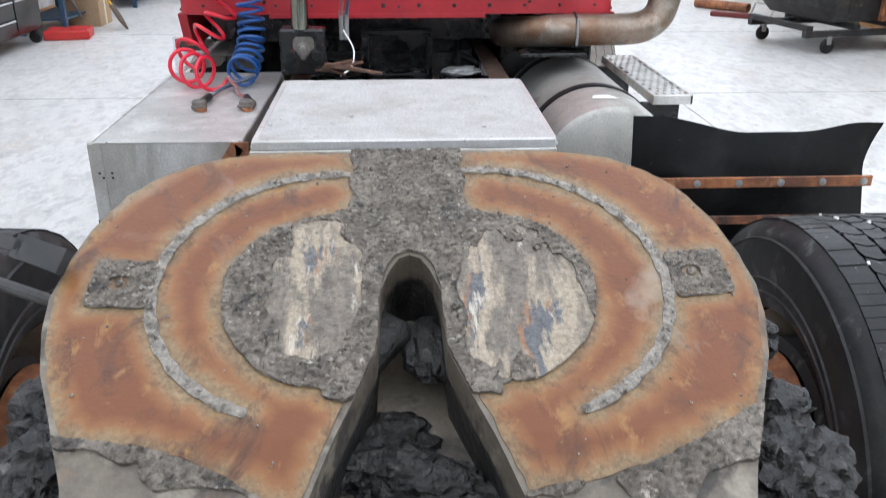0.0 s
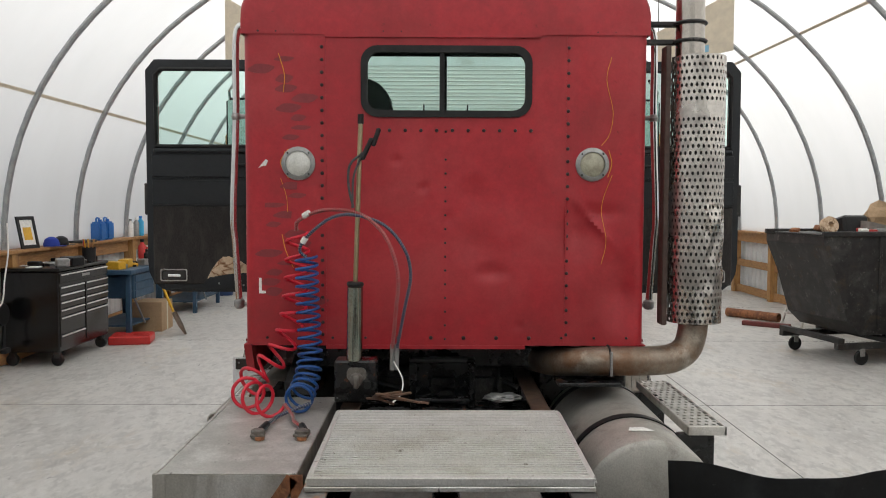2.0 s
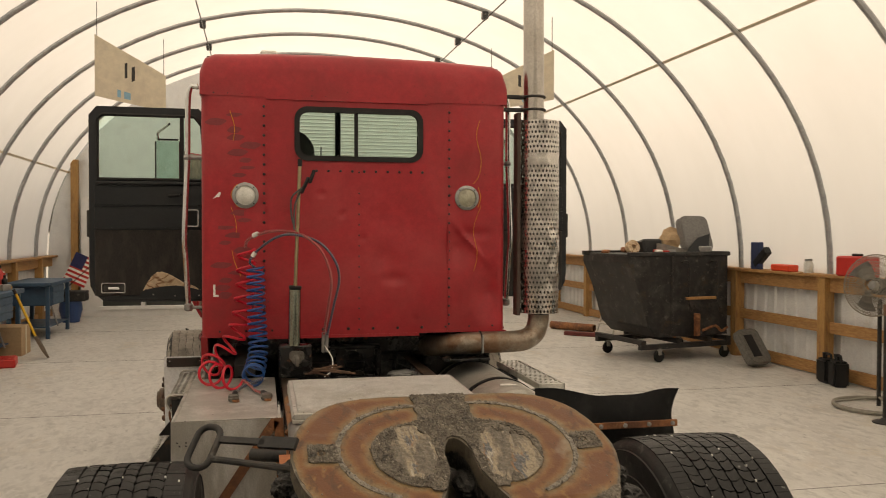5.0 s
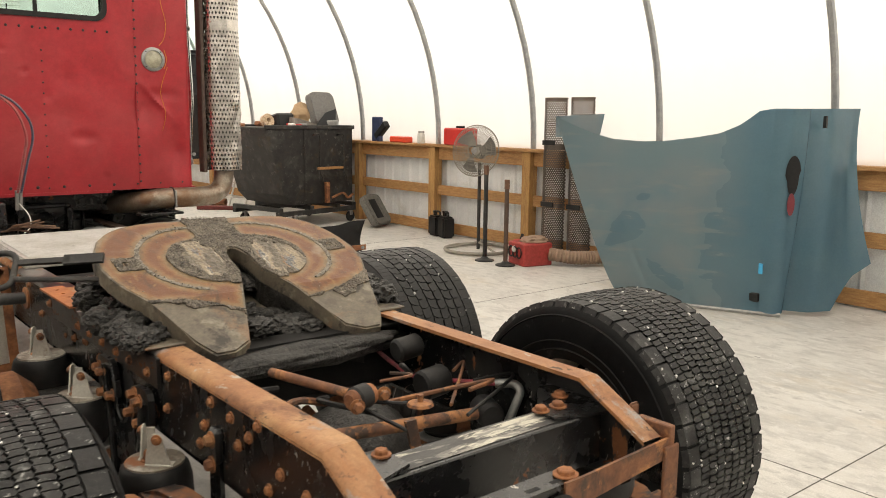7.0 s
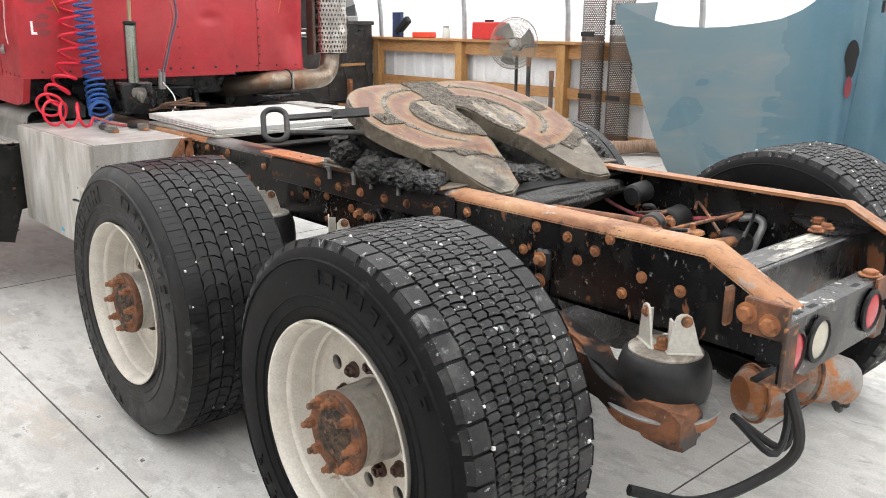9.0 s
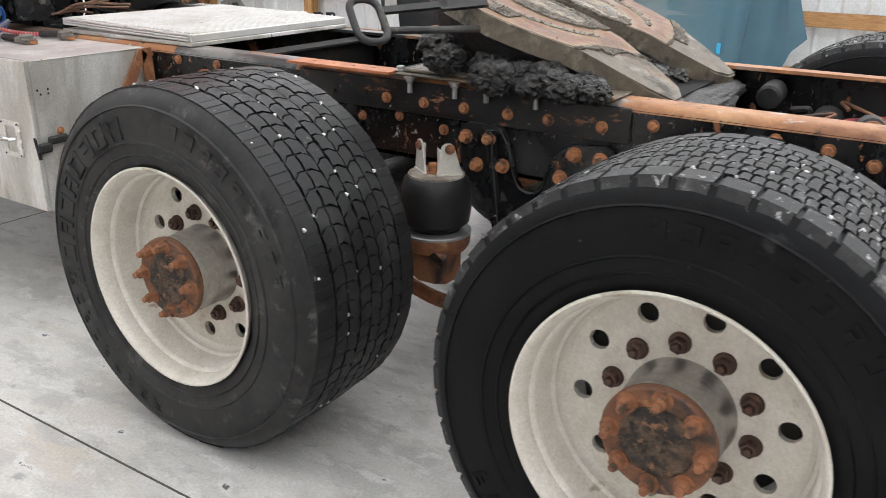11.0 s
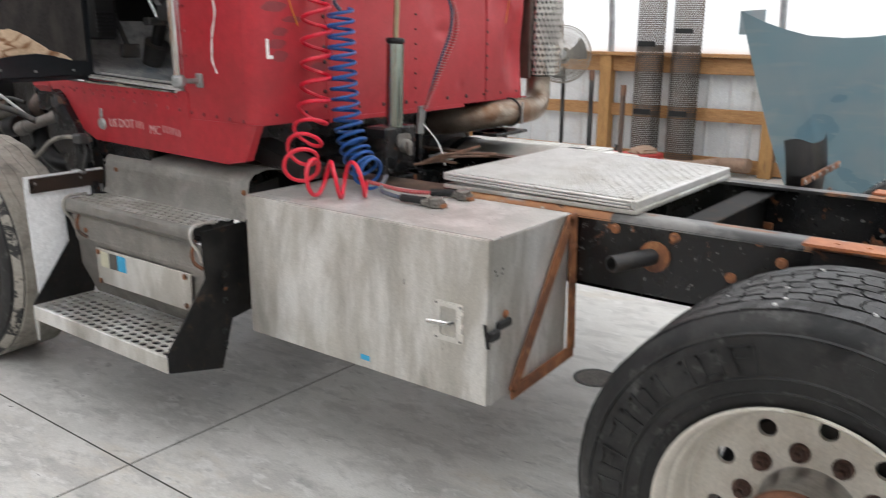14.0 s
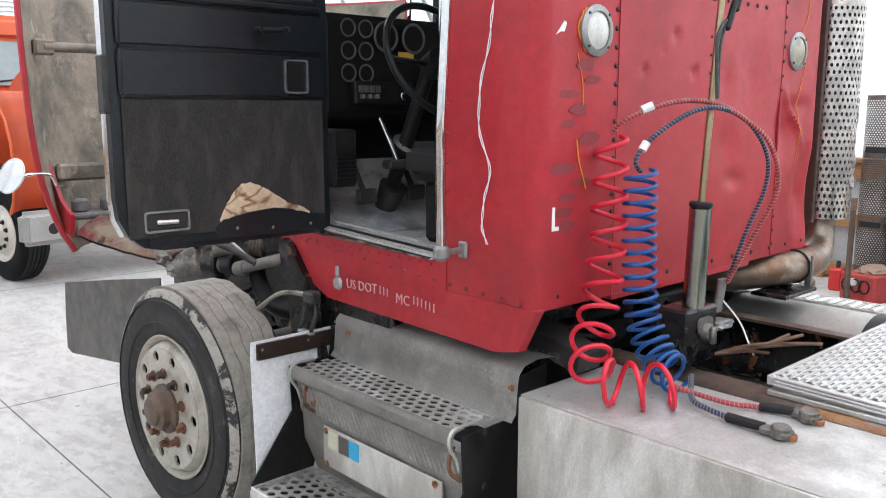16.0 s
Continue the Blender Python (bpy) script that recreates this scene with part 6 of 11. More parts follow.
def dent(x, z):
    """Dents of the rear sheet, in metres along y."""
    d = 0.0
    for cx, cz, rx, rz, k in ((0.80, 1.39, 0.13, 0.22, 0.036), (0.60, 1.66, 0.10, 0.16, 0.018), (0.70, 1.75, 0.14, 0.05, 0.010), (0.13, 1.60, 0.11, 0.12, 0.010), (0.21, 1.48, 0.10, 0.05, 0.012), (0.12, 1.83, 0.09, 0.10, 0.007), (-0.22, 1.98, 0.035, 0.03, 0.010), (-0.10, 1.86, 0.03, 0.03, 0.010), (-0.40, 1.86, 0.03, 0.02, 0.008), (0.02, 1.72, 0.03, 0.03, 0.007), (0.33, 1.24, 0.03, 0.02, 0.006),
                              (-0.30, 1.93, 0.015, 0.015, 0.006), (-0.25, 1.70, 0.02, 0.015, 0.006), (0.30, 1.85, 0.15, 0.2, 0.006), (-0.75, 1.9, 0.1, 0.4, 0.004)):
        d += 1.3 * k * max(0.0, 1.0 - math.hypot((x - cx) / rx, (z - cz) / rz)) ** 1.2
    d += 0.0025 * noise.noise(Vector((x * 3, z * 3, 2)))
    crease = math.exp(-(((x - 0.60) * 0.75 + (z - 1.78) * 0.66) / 0.012) ** 2) * math.exp(-((x - 0.66) / 0.1) ** 2 - ((z - 1.70) / 0.16) ** 2)
    return d - 0.018 * crease


WX0, WX1, WZ0, WZ1 = -0.355, 0.36, 2.195, 2.465
xs = sorted(set([-CX + 0.05 + (2 * CX - 0.1) * i / 110 for i in range(111)] + [WX0, WX1]))
zs = sorted(set([CZ0 + (2.55 - CZ0) * i / 90 for i in range(91)] + [WZ0, WZ1]))
bk = B()
vv = [[bk.verts.new((x, CY0 + dent(x, z), z)) for z in zs] for x in xs]
for i in range(len(xs) - 1):
    for j in range(len(zs) - 1):
        mx, mz = (xs[i] + xs[i + 1]) / 2, (zs[j] + zs[j + 1]) / 2
        if not (WX0 < mx < WX1 and WZ0 < mz < WZ1):
            bk.faces.new((vv[i][j], vv[i + 1][j], vv[i + 1][j + 1], vv[i][j + 1]))
# rounded rear corners
for s in (-1, 1):
    prev = None
    for k in range(7):
        a = radians(15 * k)
        col = [bk.verts.new((s * (CX - 0.05 + 0.05 * math.sin(a)), CY0 + 0.05 - 0.05 * math.cos(a) + (dent(s * (CX - 0.05), z) * (1 - k / 6)), z)) for z in zs]
        if prev:
            for j in range(len(zs) - 1):
                bk.faces.new((prev[j], col[j], col[j + 1], prev[j + 1]))
        prev = col
bmesh.ops.remove_doubles(bk, verts=bk.verts[:], dist=0.0005)
cab = part("cab", bk, m_red, truck, "faded red riveted day cab with dented rear sheet", True)
inner = B()
plate(inner, [(-CX + 0.03, CZ0), (CX - 0.03, CZ0), (CX - 0.03, 2.72), (-CX + 0.03, 2.72)], [[(WX0, WZ0), (WX1, WZ0), (WX1, WZ1), (WX0, WZ1)]], 0.012, Matrix.Translation((0, CY0 + 0.075, 0)) @ Matrix.Rotation(radians(90), 4, "X"))
part("rear_lining", inner, m_int, cab)

# roof cap: rounded box, with a slight crown
def roof_fn(u, v):
    """u round the section from the left skirt over the top to the right skirt, v from back to front."""
    n = 2.0 * u - 1.0
    h = 0.285
    per = [( -CX - 0.006, 2.535), (-CX - 0.006, 2.70), (-CX + 0.02, 2.765), (-CX + 0.075, 2.79), (-0.45, 2.808), (0, 2.815), (0.45, 2.808), (CX - 0.075, 2.79), (CX - 0.02, 2.765), (CX + 0.006, 2.70), (CX + 0.006, 2.535)]
    f = u * (len(per) - 1)
    i = min(int(f), len(per) - 2)
    t = f - i
    x = per[i][0] * (1 - t) + per[i + 1][0] * t
    z = per[i][1] * (1 - t) + per[i + 1][1] * t
    return x, z


rf = B()
NU = 40
prev = None
for k, (y, dz, dx) in enumerate(((CY0 - 0.006, -0.12, 0.0), (CY0 + 0.0, -0.075, 0.0), (CY0 + 0.02, -0.035, 0.0), (CY0 + 0.06, -0.012, 0.0), (CY0 + 0.12, 0.0, 0), (2.9, 0.03, 0), (3.25, 0.0, 0), (3.36, -0.05, 0))):
    row = []
    for i in range(NU + 1):
        x, z = roof_fn(i / NU, 0)
        zz = z + dz if z > 2.60 else z + dz * max(0, (z - 2.535) / 0.065)
        row.append(rf.verts.new((x, y, zz)))
    if prev:
        for i in range(NU):
            rf.faces.new((prev[i], prev[i + 1], row[i + 1], row[i]))
    else:
        first = row
    prev = row
lowr = [rf.verts.new((v.co.x, CY0 - 0.006, 2.535)) for v in first]
for i in range(NU):
    rf.faces.new((first[i], first[i + 1], lowr[i + 1], lowr[i]))
bmesh.ops.remove_doubles(rf, verts=rf.verts[:], dist=0.0004)
part("roof", rf, m_red, cab, "red rounded roof cap", True)
part("headliner", box(B(), -CX + 0.03, CX - 0.03, CY0 + 0.08, 3.3, 2.755, 2.77), m_int, cab)
part("roof_vent", box(B(), -0.57, -0.46, 2.60, 2.75, 2.83, 2.93, 0.012), m_alu, cab, "small grey box on the roof")

# side sheets with door openings, sills and lower skirts
for s in (-1, 1):
    sd = B()
    rear = [(CY0 + 0.05, 1.15), (2.40, 1.15), (2.40, 2.56), (CY0 + 0.05, 2.56)]
    M = Matrix.Translation((s * CX - (0.0 if s < 0 else 0.0), 0, 0)) @ Matrix(((0, 0, -s, 0), (1, 0, 0, 0), (0, 1, 0, 0), (0, 0, 0, 1)))
    plate(sd, rear, [], 0.04, M)
    plate(sd, [(2.40, 2.50), (3.30, 2.50), (3.30, 2.56), (2.40, 2.56)], [], 0.04, M)
    plate(sd, [(3.22, 1.26), (3.40, 1.26), (3.40, 1.85), (3.30, 2.5), (3.22, 2.5)], [], 0.04, M)
    part("side_sheet", sd, m_red, cab, "red side sheet behind the door")
    sl = B()
    plate(sl, [(1.99, 1.155), (2.06, 1.02), (2.16, 1.0), (3.05, 1.02), (3.30, 1.12), (3.42, 1.29), (2.38, 1.255), (2.38, 1.155)], [], 0.035, Matrix.Translation((s * 0.004, 0, 0)) @ M)
    part("sill_skirt", sl, m_red, cab, "red lower sill with rivets")
    trim = B()
    tube(trim, [(s * 0.905, 2.402, 2.5), (s * 0.905, 2.402, 1.27), (s * 0.905, 2.45, 1.255), (s * 0.905, 3.22, 1.272)], 0.008, 6)
    part("door_seal", trim, m_chrome, cab)
    spl = box(B(), min(s * 0.76, s * 0.912), max(s * 0.76, s * 0.912), 2.41, 3.22, 1.258, 1.266)
    for v in spl.verts:
        v.co.z += 0.032 * (v.co.y - 2.41) / 0.81
    part("sill_plate", spl, m_floormat, cab)
    riv = B()
    for k in range(14):
        lathe(riv, [(0.007, 0), (0.005, 0.004), (0, 0.005)], 6, Matrix.Translation((s * 0.9005, 2.375, 1.3 + 0.09 * k)) @ Matrix.Rotation(radians(90 * s), 4, "Y"))
    for k in range(16):
        lathe(riv, [(0.008, 0), (0.006, 0.004), (0, 0.005)], 6, Matrix.Translation((s * 0.905, 2.06 + 0.075 * k, 1.165 + 0.004 * k)) @ Matrix.Rotation(radians(90 * s), 4, "Y"))
        lathe(riv, [(0.006, 0), (0.005, 0.004), (0, 0.005)], 6, Matrix.Translation((s * 0.905, 2.45 + 0.055 * k, 1.235)) @ Matrix.Rotation(radians(90 * s), 4, "Y"))
    part("rivets", riv, m_smudge, cab)["kind"] = "stuff"

# rear rivets, seams
riv = B()
RY = CY0 - 0.001


def rivet(x, z, r=0.0088):
    lathe(riv, [(r, 0.0), (r * 0.8, 0.0035), (0, 0.005)], 6, Matrix.Translation((x, RY + dent(x, z), z)) @ Matrix.Rotation(radians(90), 4, "X"))


for k in range(22):
    rivet(-0.83 + 1.66 * k / 21, 2.548)
for k in range(24):
    z = 1.20 + 1.28 * k / 23
    rivet(-0.55, z), rivet(0.545, z)
for k in range(16):
    if k != 14:
        rivet(0.0, 1.18 + 0.93 * k / 15, 0.006)
for k in range(10):
    rivet(-0.25 + 0.63 * k / 9, 2.115)
for k in range(12):
    rivet(-0.80 + 1.62 * k / 11, 1.185, 0.010 if 3 < k < 9 else 0.007)
part("rivets", riv, surface("dark_rivet", (0.030, 0.013, 0.013), None, 0.5), cab)["kind"] = "stuff"
seam = B()
for x in (-0.535, 0.54):
    box(seam, x - 0.003, x + 0.003, CY0 - 0.003, CY0 + 0.02, 1.155, 2.53)
box(seam, -0.535, 0.42, CY0 - 0.012, CY0 + 0.01, 2.522, 2.534)
box(seam, -0.535, 0.36, CY0 - 0.004, CY0 + 0.03, 1.135, 1.152)
part("seam", seam, m_red, cab)

# rear window with rubber gasket
wf = B()
plate(wf, rounded(0.76, 0.315, 0.075, 6, 0.003, 2.33), [rounded(0.70, 0.255, 0.055, 6, 0.003, 2.33)], 0.03, Matrix.Translation((0, CY0 + 0.02, 0)) @ Matrix.Rotation(radians(90), 4, "X"))
bmesh.ops.bevel(wf, geom=[e for e in wf.edges if abs(e.verts[0].co.y - e.verts[1].co.y) < 1e-5 and len(e.link_faces) == 2 and e.calc_face_angle(0) > 1], offset=0.008, segments=2, affect="EDGES")
part("rear_window", wf, m_rubber, cab, "sliding rear window in black rubber gasket")
part("mullion", box(B(), -0.028, -0.006, CY0 + 0.004, CY0 + 0.014, 2.20, 2.46), m_blackp, cab)
gp = part("rear_pane", plate(B(), rounded(0.71, 0.265, 0.06, 6, 0.003, 2.33), [], 0.004, Matrix.Translation((0, CY0 + 0.014, 0)) @ Matrix.Rotation(radians(90), 4, "X")), m_glass_green, cab)
gp.visible_shadow = False

# round work lamps
for x in (-0.655, 0.655):
    M = Matrix.Translation((x, CY0 + 0.002, 1.966)) @ Matrix.Rotation(radians(90), 4, "X")
    wl = part("work_lamp", lathe(B(), [(0.055, 0.0), (0.075, 0.0), (0.075, 0.010), (0.070, 0.014), (0.056, 0.016), (0.055, 0.010)], 30, M), m_zinc, cab, "round work lamp with grey bezel and clouded lens", True)
    part("lens", lathe(B(), [(0, 0.024), (0.02, 0.022), (0.045, 0.015), (0.056, 0.008)], 26, M), m_lamp if x < 0 else surface("yellowed_lens", (0.42, 0.40, 0.30), (0.28, 0.265, 0.20), 0.35), cab, "", True)
    for k in range(4):
        an = radians(45 + 90 * k)
        part("screw", lathe(B(), [(0.005, 0.014), (0.004, 0.018), (0, 0.018)], 6, M @ Matrix.Translation((0.066 * math.cos(an), 0.066 * math.sin(an), 0))), m_bin, cab)

# marks and smudges on the rear sheet
def wire_mark(pts, mat, r=0.0022):
    b = B()
    tube(b, [(x, CY0 + dent(x, z) - 0.002, z) for x, z in [(p.x, p.y) for p in curve_pts([(a, c, 0) for a, c in pts], 6)]], r, 4)
    return part("marker_line", b, mat, cab)


wire_mark([(-0.70, 2.03), (-0.735, 1.97), (-0.70, 1.90)], m_orangemark)
wire_mark([(-0.715, 2.02), (-0.725, 1.97), (-0.71, 1.93)], m_orangemark)
wire_mark([(-0.74, 2.45), (-0.715, 2.36), (-0.72, 2.28)], m_orangemark)
wire_mark([(-0.73, 1.65), (-0.715, 1.58), (-0.68, 1.50)], m_orangemark)
wire_mark([(-0.735, 1.90), (-0.71, 1.82), (-0.705, 1.75)], m_orangemark, 0.0015)
wire_mark([(0.735, 2.44), (0.715, 2.34), (0.745, 2.20), (0.73, 2.10), (0.695, 2.05)], m_orangemark, 0.0015)
wire_mark([(0.728, 2.03), (0.742, 1.97), (0.725, 1.91)], m_orangemark)
wire_mark([(0.745, 1.92), (0.70, 1.78), (0.72, 1.62), (0.70, 1.52)], m_orangemark, 0.0015)
lm = B()
box(lm, -0.835, -0.823, CY0 - 0.002, CY0 + 0.004, 1.385, 1.455)
box(lm, -0.823, -0.805, CY0 - 0.002, CY0 + 0.004, 1.385, 1.397)
part("white_mark", lm, m_mark, cab)
part("white_mark", plate(B(), [(-0.835, 1.945), (-0.80, 1.985), (-0.79, 1.98), (-0.80, 1.955), (-0.815, 1.955)], [], 0.003, Matrix.Translation((0, CY0 + 0.001, 0)) @ Matrix.Rotation(radians(90), 4, "X")), m_mark, cab)
for k in range(26):
    x, z = random.choice((-0.79, -0.66, -0.60, -0.70)) + random.uniform(-0.03, 0.03), 1.35 + 1.12 * k / 26
    if abs(z - 1.966) < 0.09 and abs(x + 0.655) < 0.14:
        continue
    w, h = random.uniform(0.03, 0.06), random.uniform(0.010, 0.022)
    sm = B()
    ell = [(x + w * (math.cos(a) + 0.15 * math.sin(3 * a)), z + h * math.sin(a)) for a in [2 * math.pi * i / 14 for i in range(14)]]
    plate(sm, ell, [], 0.0015, Matrix.Translation((0, CY0 + dent(x, z) + 0.0004, 0)) @ Matrix.Rotation(radians(90), 4, "X"))
    part("primer_smudge", sm, m_smudge, cab)
sc = B()
for off in (0.0, 0.008):
    tube(sc, [(-CX - 0.003, y + off * math.sin(i), z) for i, (y, z) in enumerate([(p.x, p.y) for p in curve_pts([(2.22, 2.2, 0), (2.18, 2.05, 0), (2.205, 1.9, 0), (2.24, 1.72, 0), (2.19, 1.55, 0), (2.22, 1.42, 0), (2.20, 1.33, 0)], 6)])], 0.0018, 4)
part("scratch", sc, m_mark, cab)
m_faint = surface("worn_white_lettering", (0.55, 0.40, 0.39), (0.42, 0.20, 0.20), 0.6, 0, 90)
text_part("lettering", "US DOT", 0.05, Matrix.Translation((-CX - 0.0405, 2.785, 1.11)) @ Matrix(((0, 0, -1, 0), (-1, 0, 0, 0), (0, 1, 0, 0), (0, 0, 0, 1))) @ Matrix.Rotation(radians(2), 4, "Z"), m_faint, cab)
text_part("lettering", "MC", 0.05, Matrix.Translation((-CX - 0.0405, 2.555, 1.10)) @ Matrix(((0, 0, -1, 0), (-1, 0, 0, 0), (0, 1, 0, 0), (0, 0, 0, 1))), m_faint, cab)
for k, y in enumerate((2.685, 2.665, 2.645, 2.505, 2.485, 2.465, 2.445, 2.425, 2.405)):
    part("number_bar", box(B(), -CX - 0.0408, -CX - 0.039, y - 0.010, y - 0.005, 1.084 + 0.002 * (9 - k), 1.112 + 0.002 * (9 - k)), m_faint, cab)
part("lock_cover", lathe(B(), [(0, 0.012), (0.02, 0.01), (0.026, 0.0)], 16, Matrix.Translation((-CX - 0.038, 2.93, 1.10)) @ Matrix.Rotation(radians(-90), 4, "Y")), m_zinc, cab, "", True)
part("lock_tab", box(B(), -CX - 0.045, -CX - 0.038, 2.92, 2.94, 1.125, 1.165, 0.003), m_zinc, cab)

# grab rails
for s in (-1, 1):
    g = B()
    tube(g, curve_pts([(s * 0.93, 2.24, 2.62), (s * 0.985, 2.25, 2.58), (s * 0.995, 2.27, 2.2), (s * 1.015, 2.28, 1.75), (s * 1.01, 2.29, 1.60), (s * 0.995, 2.30, 1.31)], 6), 0.0165, 12)
    gr = part("grab_rail", g, m_chrome, cab, "bent chrome grab rail", True)
    part("rail_foot", cyl(B(), (s * 0.995, 2.30, 1.278), (s * 0.995, 2.30, 1.326), 0.026, 16, bev=0.010), m_zinc, cab, "", True)
    part("rail_foot", box(B(), min(s * 0.895, s * 0.99), max(s * 0.895, s * 0.99), 2.290, 2.310, 1.292, 1.310, 0.004), m_zinc, cab)
    part("rail_plate", box(B(), min(s * 0.898, s * 0.912), max(s * 0.898, s * 0.912), 2.280, 2.318, 1.275, 1.328, 0.005), m_zinc, cab)
    part("rail_foot", cyl(B(), (s * 0.90, 2.27, 2.2), (s * 0.995, 2.27, 2.2), 0.012, 8), m_zinc, cab)
    part("rail_foot", lathe(B(), [(0, -0.024), (0.018, -0.016), (0.024, 0), (0.018, 0.016), (0, 0.024)], 12, Matrix.Translation((s * 0.995, 2.27, 2.2))), m_zinc, cab, "", True)

# interior
ci = B()
box(ci, -0.86, 0.86, 2.08, 3.45, 1.235, 1.25)
part("cab_floor", ci, m_floormat, cab, "dusty grey cab floor")
# dark block added for the shaded void below the cab floor
part("under_cab_filler", box(B(), -0.84, 0.84, 2.26, 3.36, 1.0, 1.15, 0.01), m_black, cab, "dark block added to fill the shaded void under the cab")
fwll = B()
plate(fwll, [(-0.88, 1.15), (0.88, 1.15), (0.88, 2.76), (-0.88, 2.76)], [rounded(1.62, 0.72, 0.06, 4, 0, 2.345)], 0.03, Matrix.Translation((0, 3.43, 0)) @ Matrix.Rotation(radians(90), 4, "X"))
part("firewall", fwll, m_int, cab, "dark firewall with windshield opening")
part("windshield_post", box(B(), -0.02, 0.02, 3.39, 3.43, 1.98, 2.71), m_blackp, cab)
ws = part("windshield", plate(B(), rounded(1.62, 0.72, 0.06, 4, 0, 2.345), [], 0.004, Matrix.Translation((0, 3.42, 0)) @ Matrix.Rotation(radians(90), 4, "X")), m_glass, cab)
ws.visible_shadow = False
dash = B()
box(dash, -0.86, 0.86, 3.12, 3.40, 1.70, 2.10, 0.03, seg=3)
box(dash, -0.25, 0.25, 2.95, 3.2, 1.5, 1.93, 0.02)
db = part("dashboard", dash, m_int, cab, "black dashboard with round gauges")
for i in range(3):
    for j in range(2):
        M = Matrix.Translation((-0.74 + 0.085 * j, 3.116, 2.045 - 0.085 * i)) @ Matrix.Rotation(radians(90), 4, "X")
        part("gauge", lathe(B(), [(0.026, 0), (0.036, 0.002), (0.036, 0.008), (0.033, 0.008), (0.031, 0.002), (0, 0.002)], 20, M), m_grey, db)
        part("gauge_face", lathe(B(), [(0, 0.0035), (0.028, 0.0035)], 16, M), m_int, db)
for x in (-0.555, -0.41):
    M = Matrix.Translation((x, 3.116, 2.02)) @ Matrix.Rotation(radians(90), 4, "X")
    part("gauge", lathe(B(), [(0.05, 0), (0.062, 0.004), (0.058, 0.012), (0.05, 0.004), (0, 0.004)], 24, M), m_grey, db)
    part("gauge_face", lathe(B(), [(0, 0.0055), (0.05, 0.0055)], 16, M), m_int, db)
part("warning_sticker", box(B(), -0.49, -0.41, 3.112, 3.116, 1.925, 1.965), m_yellow, db)
swl = B()
M = Matrix.Translation((-0.50, 2.86, 1.92)) @ Matrix.Rotation(radians(62), 4, "X")
tube(swl, [M @ Vector((0.24 * math.cos(a), 0.24 * math.sin(a), 0)) for a in [2 * math.pi * i / 36 for i in range(36)]], 0.014, 8, True)
for k in range(2):
    cyl(swl, M @ Vector((-0.235, 0, 0)) if k else M @ Vector((0.235, 0, 0)), M @ Vector((0, 0, -0.03)), 0.010, 8)
cyl(swl, M @ Vector((0, 0, 0.01)), M @ Vector((0, 0, -0.06)), 0.05, 16)
part("steering_wheel", swl, m_blackp, cab, "black steering wheel", True)
part("steering_column", cyl(B(), (-0.50, 2.92, 1.88), (-0.50, 3.22, 1.27), 0.03, 12), m_blackp, cab, "", True)
part("column_boot", cyl(B(), (-0.50, 3.14, 1.42), (-0.50, 3.20, 1.32), 0.06, 14, r2=0.045), m_bin, cab, "", True)
for x in (-0.66, -0.40, -0.26):
    p = B()
    box(p, x - 0.045, x + 0.045, 3.10, 3.13, 1.36, 1.42, 0.006)
    cyl(p, (x, 3.13, 1.40), (x + 0.02, 3.3, 1.62), 0.012, 8)
    part("pedal", p, m_bin, cab)
sp = B()
box(sp, -0.73, -0.44, 3.085, 3.13, 1.755, 1.845, 0.006)
sw = part("switch_panel", sp, m_blackp, db, "black switch panel under the gauges")
for k in range(4):
    part("switch", box(B(), -0.715 + 0.028 * k, -0.692 + 0.028 * k, 3.080, 3.087, 1.800, 1.828, 0.002), m_grey, sw)
for x in (-0.70, -0.665, -0.63):
    part("knob", cyl(B(), (x, 3.086, 1.785), (x, 3.070, 1.785), 0.009, 10), m_zinc, sw)
part("knob", cyl(B(), (-0.50, 3.086, 1.79), (-0.50, 3.060, 1.79), 0.019, 14, bev=0.003), m_chrome, sw, "chrome brake valve knob", True)
part("pedal_arm", cyl(B(), (-0.585, 3.12, 1.70), (-0.545, 3.06, 1.535), 0.010, 10), m_chrome, cab, "bright pedal arm", True)
part("pedal_pad", box(B(), -0.62, -0.50, 3.01, 3.07, 1.50, 1.535, 0.008), m_bin, cab)
part("boot_ring", cyl(B(), (-0.472, 3.075, 1.60), (-0.475, 3.085, 1.585), 0.062, 18), m_zinc, cab, "", True)
part("heater_box", box(B(), -0.86, -0.75, 3.05, 3.35, 1.44, 1.66, 0.01), m_int, cab, "dark heater box with a louvre")
toe = B()
plate(toe, [(3.02, 1.252), (3.30, 1.37), (3.39, 1.52), (3.395, 1.52), (3.395, 1.252)], [], 1.70, Matrix.Translation((-0.85, 0, 0)) @ Matrix(((0, 0, 1, 0), (1, 0, 0, 0), (0, 1, 0, 0), (0, 0, 0, 1))))
part("toe_board", toe, m_floormat, cab, "dusty sloping toe board")
for k in range(6):
    part("louvre", box(B(), -0.85, -0.76, 3.042, 3.05, 1.47 + 0.016 * k, 1.478 + 0.016 * k), m_blackp, cab)
rh = B()
hp = curve_pts([(-0.42, 3.05, 1.50), (-0.37, 3.03, 1.43), (-0.32, 3.02, 1.36), (-0.27, 3.02, 1.27)], 14)
tube(rh, hp, [0.028 * (1.0 + 0.14 * (1 if i % 2 else -1)) for i in range(len(hp))], 10)
part("ribbed_duct", rh, m_bin, cab, "ribbed dark duct by the pedals", True)
